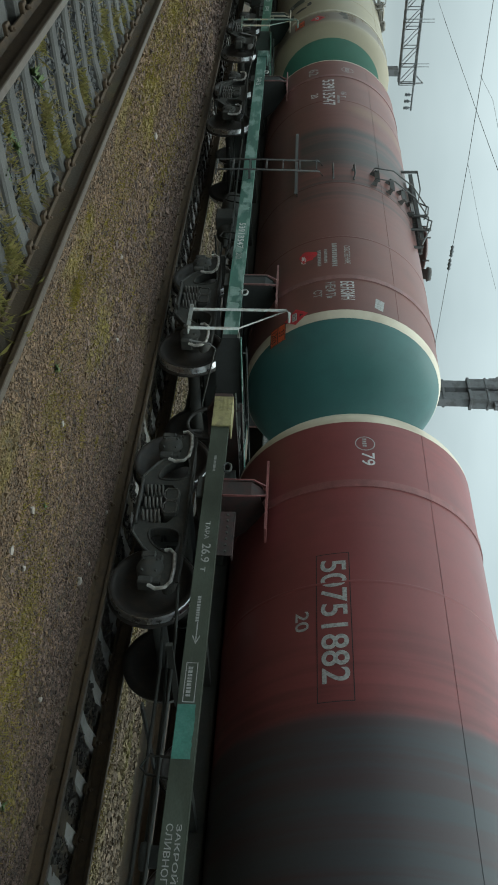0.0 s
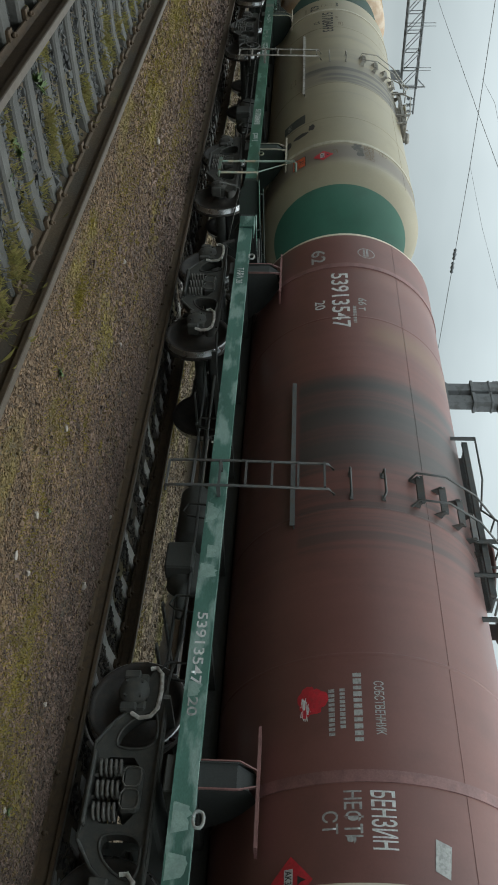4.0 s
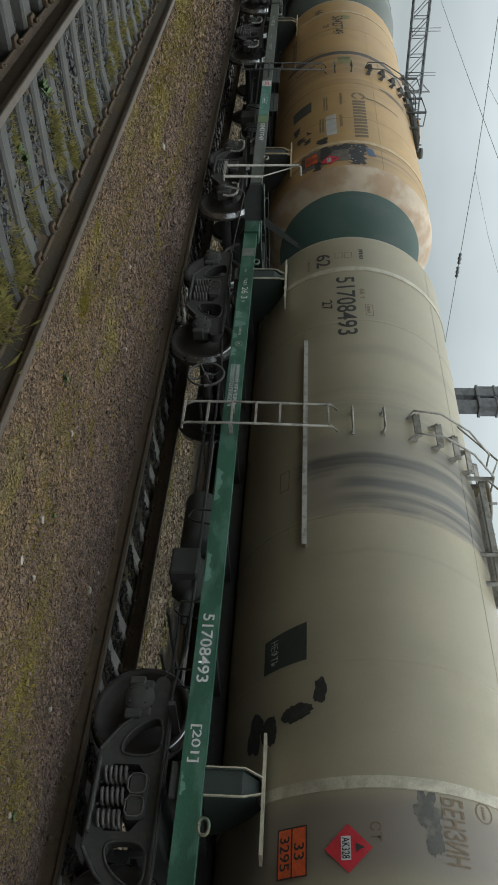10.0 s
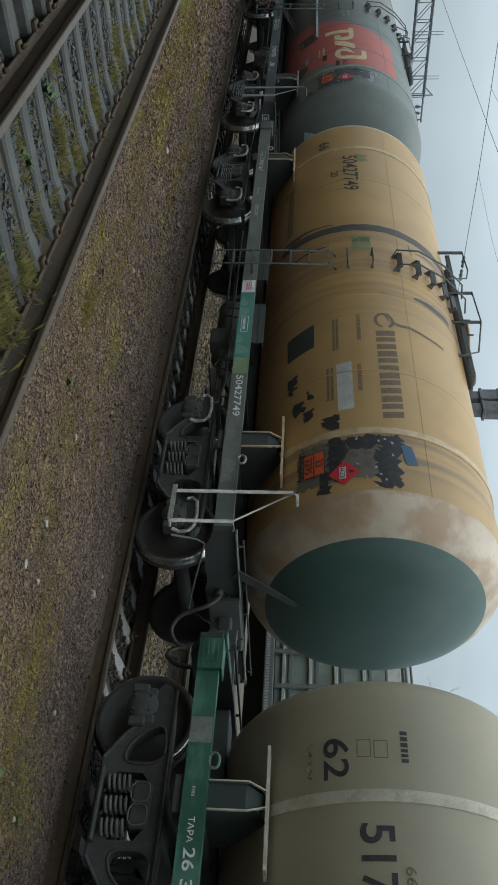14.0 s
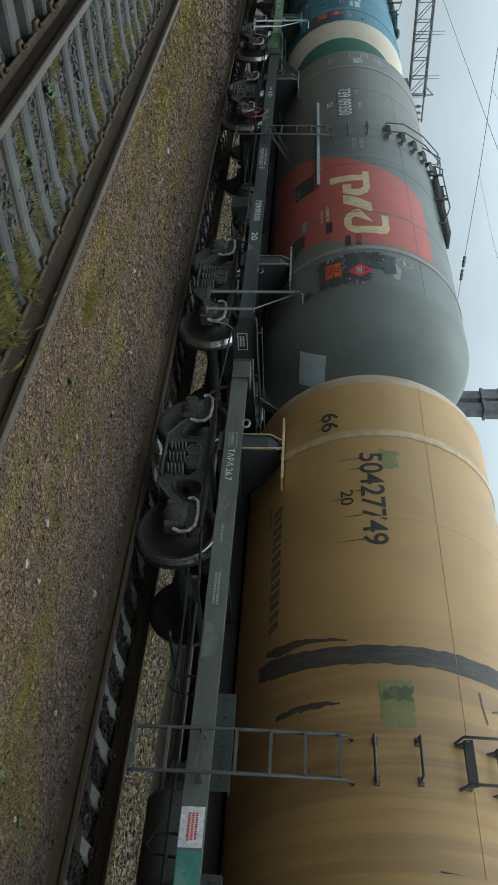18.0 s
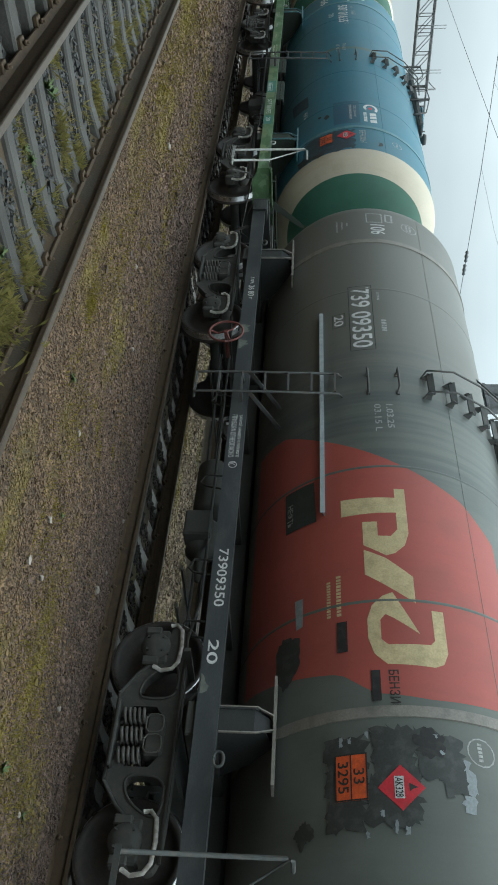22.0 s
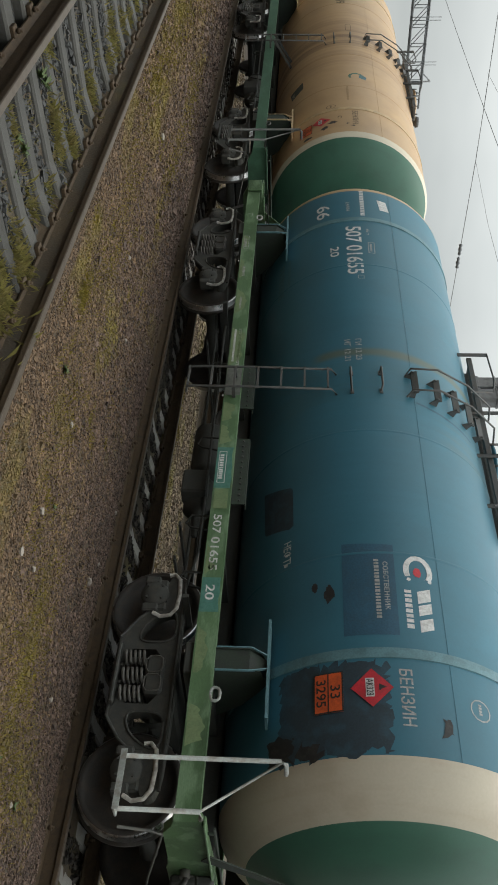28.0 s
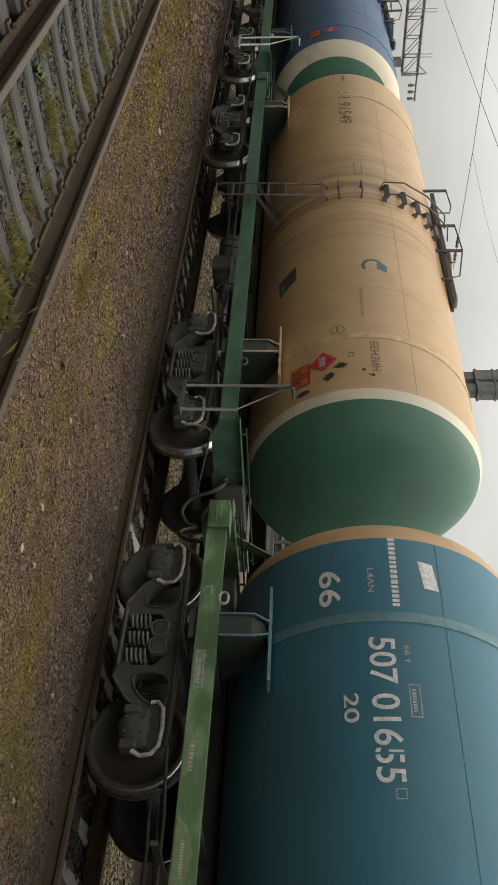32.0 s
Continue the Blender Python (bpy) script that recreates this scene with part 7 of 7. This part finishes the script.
tank_shape(car, spec, "emblem", stroke([(3.73 + 0.09 * math.cos(i * math.tau / 14), -0.3 + 0.09 * math.sin(i * math.tau / 14)) for i in range(15)], 0.012) + bars(3.67, 3.79, -0.32, -0.27, 1, 3), brown_mark)
tank_words(car, spec, "С", 4.23, 4.35, -0.18, -0.1, brown_mark)
tank_words(car, spec, "НЕФТЬ", 2.08, 2.3, -1.21, -1.12, grey_mark, off=0.008)
tank_shape(car, spec, "company_line", bars(2.8, 3.5, 0.02, 0.08, 1, 104), faint_mark)
tank_shape(car, spec, "black_spill", [blotch(4.48, -0.28, 0.05, 0.08, 105, 0.4), blotch(4.65, -0.43, 0.06, 0.07, 106, 0.4), blotch(4.82, -0.78, 0.05, 0.08, 107, 0.4), blotch(4.6, 0.0, 0.02, 0.03, 108, 0.4), blotch(4.7, 0.1, 0.02, 0.04, 109, 0.4)], soot)

car, spec = TRAIN["h"], CARS["h"]
warning_plates(car, spec, 4.07, -0.65, 4.25, -0.13)


# ---- what stands behind the train ----
wagon_wall = surface("grey_green_wagon_steel", (0.235, 0.29, 0.25), 0.6, 0, (0.18, 0.17, 0.15), 0.5, 1.3, 50, 0.3, 0.08)
wagon_rib = surface("pale_wagon_rib", (0.42, 0.45, 0.43), 0.6, 0, (0.25, 0.23, 0.2), 0.5, 3, 50)
wagon_post = surface("dark_wagon_post", (0.16, 0.18, 0.175), 0.6, 0, (0.16, 0.14, 0.12), 0.4, 3, 50)
wagon_white = surface("white_wagon_top", (0.56, 0.58, 0.55), 0.6, 0, (0.4, 0.38, 0.34), 0.4, 2, 50)


def freight_wagon(x0, x1):
    """A standing covered wagon with a ribbed steel side, vertical posts and a lettered sill."""
    mid = (x0 + x1) / 2
    w = thing("freight_wagon", pose(mid, 13.5, 0), "standing grey-green covered freight wagon with ribbed steel sides", "freight wagon", "standing freight wagons")
    h = (x1 - x0) / 2
    y = -1.5
    bm = bmesh.new()
    box(bm, -h, h, y + 0.06, 1.44, 1.5, 3.3, 0.02)
    part("body", bm, wagon_wall, w)
    bm = bmesh.new()
    box(bm, -h, h, y - 0.03, 1.53, 1.34, 1.5, 0.01)
    part("sill", bm, wagon_post, w)
    bm = bmesh.new()
    box(bm, -h + 0.02, h - 0.02, y + 0.03, 1.47, 3.3, 3.56, 0.03)
    part("top_band", bm, wagon_white, w)
    bm = bmesh.new()
    lathe(bm, [(-h + 0.02, 1.46), (h - 0.02, 1.46)], 40, "X", (0, 0, 0))
    for v in bm.verts:
        v.co.z = 3.55 + max(0.0, v.co.z) * 0.22
    part("roof", bm, wagon_post, w)
    for z in (1.66, 2.09, 2.50, 2.95):
        bm = bmesh.new()
        box(bm, -h, h, y + 0.005, y + 0.07, z - 0.03, z + 0.03, 0.008)
        part("rib", bm, wagon_rib, w)
        bm = bmesh.new()
        box(bm, -h, h, y + 0.03, y + 0.07, z + 0.08, z + 0.14, 0.005)
        part("rib", bm, wagon_post, w)
    n = int((x1 - x0) / 0.64)
    first = None
    for i in range(n):
        x = -h + 0.3 + i * 0.64
        if first is None:
            bm = bmesh.new()
            box(bm, -0.035, 0.035, y - 0.02, y + 0.065, 1.5, 3.28, 0.008)
            first = part("post", bm, wagon_post, w)
            first.matrix_basis = pose(x, 0, 0)
        else:
            again(first, pose(x, 0, 0))
    bm = drawn(bars(-h + 0.4, h - 0.4, 1.37, 1.46, 1, 17))
    for v in bm.verts:
        v.co = Vector((v.co.x, y - 0.034, v.co.y))
    part("stencilled_line", bm, grey_mark, w)
    for z in (3.62, 3.70):
        bm = bmesh.new()
        pipe(bm, [(-h + 0.2, y - 0.0, z), (h - 0.2, y - 0.0, z)], 0.022, 6)
        for x in [-h + 0.3 + 1.3 * k for k in range(int(2 * h / 1.3))]:
            rod(bm, (x, y, 3.5), (x, y, z), 0.015, 6)
        part("roof_rail", bm, wagon_post, w)
    bm = bmesh.new()
    box(bm, -h + 0.5, h - 0.5, -0.3, 0.3, 0.95, 1.34)
    part("underframe", bm, iron_dark, w)
    for s in (-1, 1):
        for x in (-0.93, 0.93):
            for side in (Matrix(), TURN):
                shared("wheel", wheel_mesh, [wheel_steel, tread_steel], w, pose(s * (h - 2.2) + x, 0, 0.478) @ side)
        for side in (Matrix(), TURN):
            shared("bogie_side_frame", side_frame_mesh, iron, w, pose(s * (h - 2.2), 0, 0) @ side)
    return w


freight_wagon(-17.25, -2.9)
freight_wagon(-32.4, -18.2)
for y in (12.7, 14.3):
    rail(y, 0.0, bpy.data.objects["railway_track_far"])

steel_grey = surface("galvanised_steel", (0.28, 0.29, 0.30), 0.6, 0.3, (0.1, 0.09, 0.08), 0.5, 3, 60)
pole_grey = surface("weathered_pole", (0.2, 0.205, 0.21), 0.8, 0, (0.09, 0.085, 0.08), 0.6, 2, 50)
wire_dark = surface("wire", (0.2, 0.2, 0.2), 0.5, 0.4, (0.05, 0.05, 0.05), 0.5, 2, 50)
glass_grey = surface("grey_insulator", (0.16, 0.17, 0.18), 0.3, 0, (0.1, 0.1, 0.1), 0.4, 5, 50)


def mast():
    m = thing("catenary_mast", pose(-18.72, 15.6, -0.25), "grey twin-legged catenary mast behind the wagons", "mast")
    for dx in (-0.26, 0.26):
        bm = bmesh.new()
        box(bm, dx - 0.16, dx + 0.16, -0.14, 0.14, 0, 9.6, 0.015)
        part("leg", bm, pole_grey, m)
    for z in (1.2, 2.6, 4.0, 5.4, 6.4, 7.6, 8.6, 9.2):
        bm = bmesh.new()
        box(bm, -0.42, 0.42, -0.17, -0.141, z, z + 0.07)
        box(bm, -0.42, 0.42, 0.141, 0.17, z, z + 0.07)
        part("batten", bm, pole_grey, m)
    for dx in (-0.26, 0.26):
        bm = bmesh.new()
        box(bm, dx - 0.205, dx + 0.205, -0.18, 0.18, 7.12, 8.5, 0.02)
        box(bm, dx - 0.23, dx + 0.23, -0.2, 0.2, 7.12, 7.2, 0.01)
        box(bm, dx - 0.23, dx + 0.23, -0.2, 0.2, 7.62, 7.68, 0.01)
        part("sleeve", bm, pole_grey, m)
    for s in (-1, 1):
        bm = bmesh.new()
        box(bm, s * 0.5 - 0.1, s * 0.5 + 0.1, -0.1, 0.1, 7.8, 8.1, 0.01)
        pipe(bm, [(s * 0.5, 0, 7.85), (s * 0.75, 0, 8.1), (s * 1.1, 0, 8.9)], 0.035, 6)
        part("side_bracket", bm, steel_grey, m)
    bm = bmesh.new()
    pipe(bm, [(0.0, 0, 8.0), (0.9, -1.6, 8.35), (1.6, -2.8, 8.4)], 0.03, 6)
    part("bracket_arm", bm, steel_grey, m)


mast()


def gantry():
    """A tapering lattice beam that reaches over the tracks, with a row of insulators at its tip."""
    g = thing("catenary_gantry", pose(-40, 0, -0.25), "grey steel lattice gantry with insulators over the tracks", "gantry")

    def top(y):
        return 7.44

    def low(y):
        return 6.74
    for dx in (-0.22, 0.22):
        for f in (top, low):
            bm = bmesh.new()
            pipe(bm, [(dx, 3.0, f(3.0)), (dx, 11.4, f(11.4)), (dx, 14.9, f(14.9))], 0.045, 6)
            part("chord", bm, steel_grey, g)
    ys = [2.9 + 0.8 * i for i in range(16)]
    for i, y in enumerate(ys):
        for dx in (-0.22, 0.22):
            bm = bmesh.new()
            rod(bm, (dx, y, low(y)), (dx, y, top(y)), 0.02, 5)
            part("lacing", bm, steel_grey, g)
            if i + 1 < len(ys):
                bm = bmesh.new()
                rod(bm, (dx, y, top(y)), (dx, ys[i + 1], low(ys[i + 1])), 0.02, 5)
                part("lacing", bm, steel_grey, g)
        bm = bmesh.new()
        rod(bm, (-0.22, y, top(y)), (0.22, y, top(y)), 0.018, 5)
        part("tie", bm, steel_grey, g)
    for y in (12.05, 13.93):
        for dz in (0.0, 0.13):
            bm = bmesh.new()
            rod(bm, (0.3, y + dz, low(y) - 0.1), (0.3, y + dz, top(y) + 0.55), 0.018, 5)
            part("stay", bm, steel_grey, g)
    bm = bmesh.new()
    rod(bm, (0, 14.9, top(14.9)), (0, 16.15, top(16.15)), 0.045, 6)
    rod(bm, (0, 14.9, low(14.9)), (0, 14.9, top(14.9) + 0.42), 0.04, 6)
    rod(bm, (0, 14.5, top(14.5)), (0, 14.9, top(14.9) + 0.42), 0.03, 6)
    part("tip_bracket", bm, steel_grey, g)
    for y in (15.42, 15.72, 16.03):
        bm = bmesh.new()
        lathe(bm, [(7.08, 0.02), (7.10, 0.09), (7.13, 0.035), (7.17, 0.1), (7.2, 0.035), (7.24, 0.1), (7.27, 0.035), (7.3, 0.08), (7.33, 0.03), (7.44, 0.02)], 12, "Z", (0.0, y, 0))
        part("insulator", bm, glass_grey, g)
    for y, high in ((2.8, 9.0), (14.36, 6.66)):
        bm = bmesh.new()
        box(bm, -0.25, 0.25, y - 0.15, y + 0.15, 0, high, 0.02)
        part("column", bm, pole_grey, g)


gantry()


def wire(name, pts, r, label):
    bm = bmesh.new()
    pipe(bm, pts, r * 0.7, 5)
    return tagged(part(name, bm, wire_dark), label, "wire", "overhead wires")


wire("overhead_wire", [(-30, -2 + i * 2.0, 8.0 + 0.012 * (14 - abs((-2 + i * 2.0) - 13.5))) for i in range(20)], 0.018, "dark overhead cross-span wire against the sky")
wire("overhead_wire", [(-110 + i * 8.0, 12.0, 8.1 + 0.00025 * (i * 8.0 - 80) ** 2) for i in range(21)], 0.014, "thin overhead line wire along the tracks")
wire("dropper_wire", [(-30, 14.0, 8.15), (-28.2, 15.6, 8.6), (-26.5, 17.2, 9.2)], 0.008, "thin stay wire tied to the overhead wire")
wire("dropper_wire", [(-30, 10.9, 8.09), (-28.6, 11.2, 8.35), (-27, 12, 8.5)], 0.008, "thin stay wire tied to the overhead wire")
for y in (17.7, 18.3):
    bm = bmesh.new()
    lathe(bm, [(y - 0.25, 0.03), (y - 0.2, 0.075), (y - 0.1, 0.05), (y, 0.085), (y + 0.1, 0.05), (y + 0.2, 0.075), (y + 0.25, 0.03)], 10, "Y", (-30, 0, 8.0 + 0.012 * (14 - (y - 13.5))))
    tagged(part("wire_insulator", bm, glass_grey), "grey rod insulator in the overhead wire", "insulator", "wire insulators")

bark = surface("grey_bark", (0.11, 0.10, 0.09), 0.9, 0, (0.06, 0.055, 0.05), 0.5, 6, 60, stretch=(3, 3, 1))


def bare_tree(x, y, high, seed):
    rng = random.Random(seed)
    t = thing("bare_tree", pose(x, y, -0.27), "leafless grey tree with fine twigs behind the wagons", "tree", "bare trees")
    trunk, limbs, twigs = bmesh.new(), bmesh.new(), bmesh.new()
    pipe(trunk, [(0, 0, 0), (0.06, 0.03, high * 0.2), (-0.04, 0.05, high * 0.42)], 0.13, 8)

    def grow(bm_of, p, d, length, r, depth):
        pts = [p]
        for _ in range(3):
            d = (d + Vector((rng.gauss(0, 0.16), rng.gauss(0, 0.16), rng.gauss(0.04, 0.12)))).normalized()
            pts.append(pts[-1] + d * length / 3)
        pipe(limbs if depth < 2 else twigs, pts, r * (0.9, 0.8, 0.65, 0.6, 0.6)[depth], 5 if depth < 2 else 3)
        if depth < 4:
            for k in range(4 if depth < 3 else 3):
                q = pts[rng.choice((1, 2, 3))]
                nd = (d + Vector((rng.gauss(0, 0.62), rng.gauss(0, 0.62), rng.gauss(0.1, 0.42)))).normalized()
                grow(bm_of, q, nd, length * rng.uniform(0.55, 0.78), r * 0.56, depth + 1)
    for k in range(8):
        a = k * 1.05 + rng.uniform(-0.3, 0.3)
        grow(None, Vector((0, 0, high * (0.2 + 0.04 * k))), Vector((math.cos(a), math.sin(a), rng.uniform(0.35, 1.1))).normalized(), high * 0.3, 0.045, 0)
    part("trunk", trunk, bark, t)
    part("crown", limbs, bark, t)
    part("fine_crown", twigs, bark, t)


for i, (x, y, h) in enumerate(((-8.3, 21.5, 8.0), (-6.2, 23.0, 8.5), (-10.4, 23.5, 8.0), (-4.0, 21.0, 7.5))):
    bare_tree(x, y, h, 50 + i)

# a plain unseen wall, added behind the eye to keep low sky off the train's near side
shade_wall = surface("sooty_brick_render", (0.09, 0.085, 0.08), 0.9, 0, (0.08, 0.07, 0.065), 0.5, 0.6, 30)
bm = bmesh.new()
box(bm, -140, 60, -1.3, -1.0, -1.2, 4.5)
tagged(part("wall_south", bm, shade_wall), "plain unseen wall added along the tracks to block the low sky", "wall", kind="structure")


# ---- the train rolls by ----
def motions():
    times = [i * 0.25 for i in range(129)]
    for key, car in TRAIN.items():
        walk(car, [(t, pose(CARS[key]["at"] + gone(t), YC, 0)) for t in times])
    for ws, x in WHEELSETS:
        walk(ws, [(t, pose(x, 0, 0.478, 0, math.degrees(gone(t) / 0.478), 0)) for t in times])


motions()
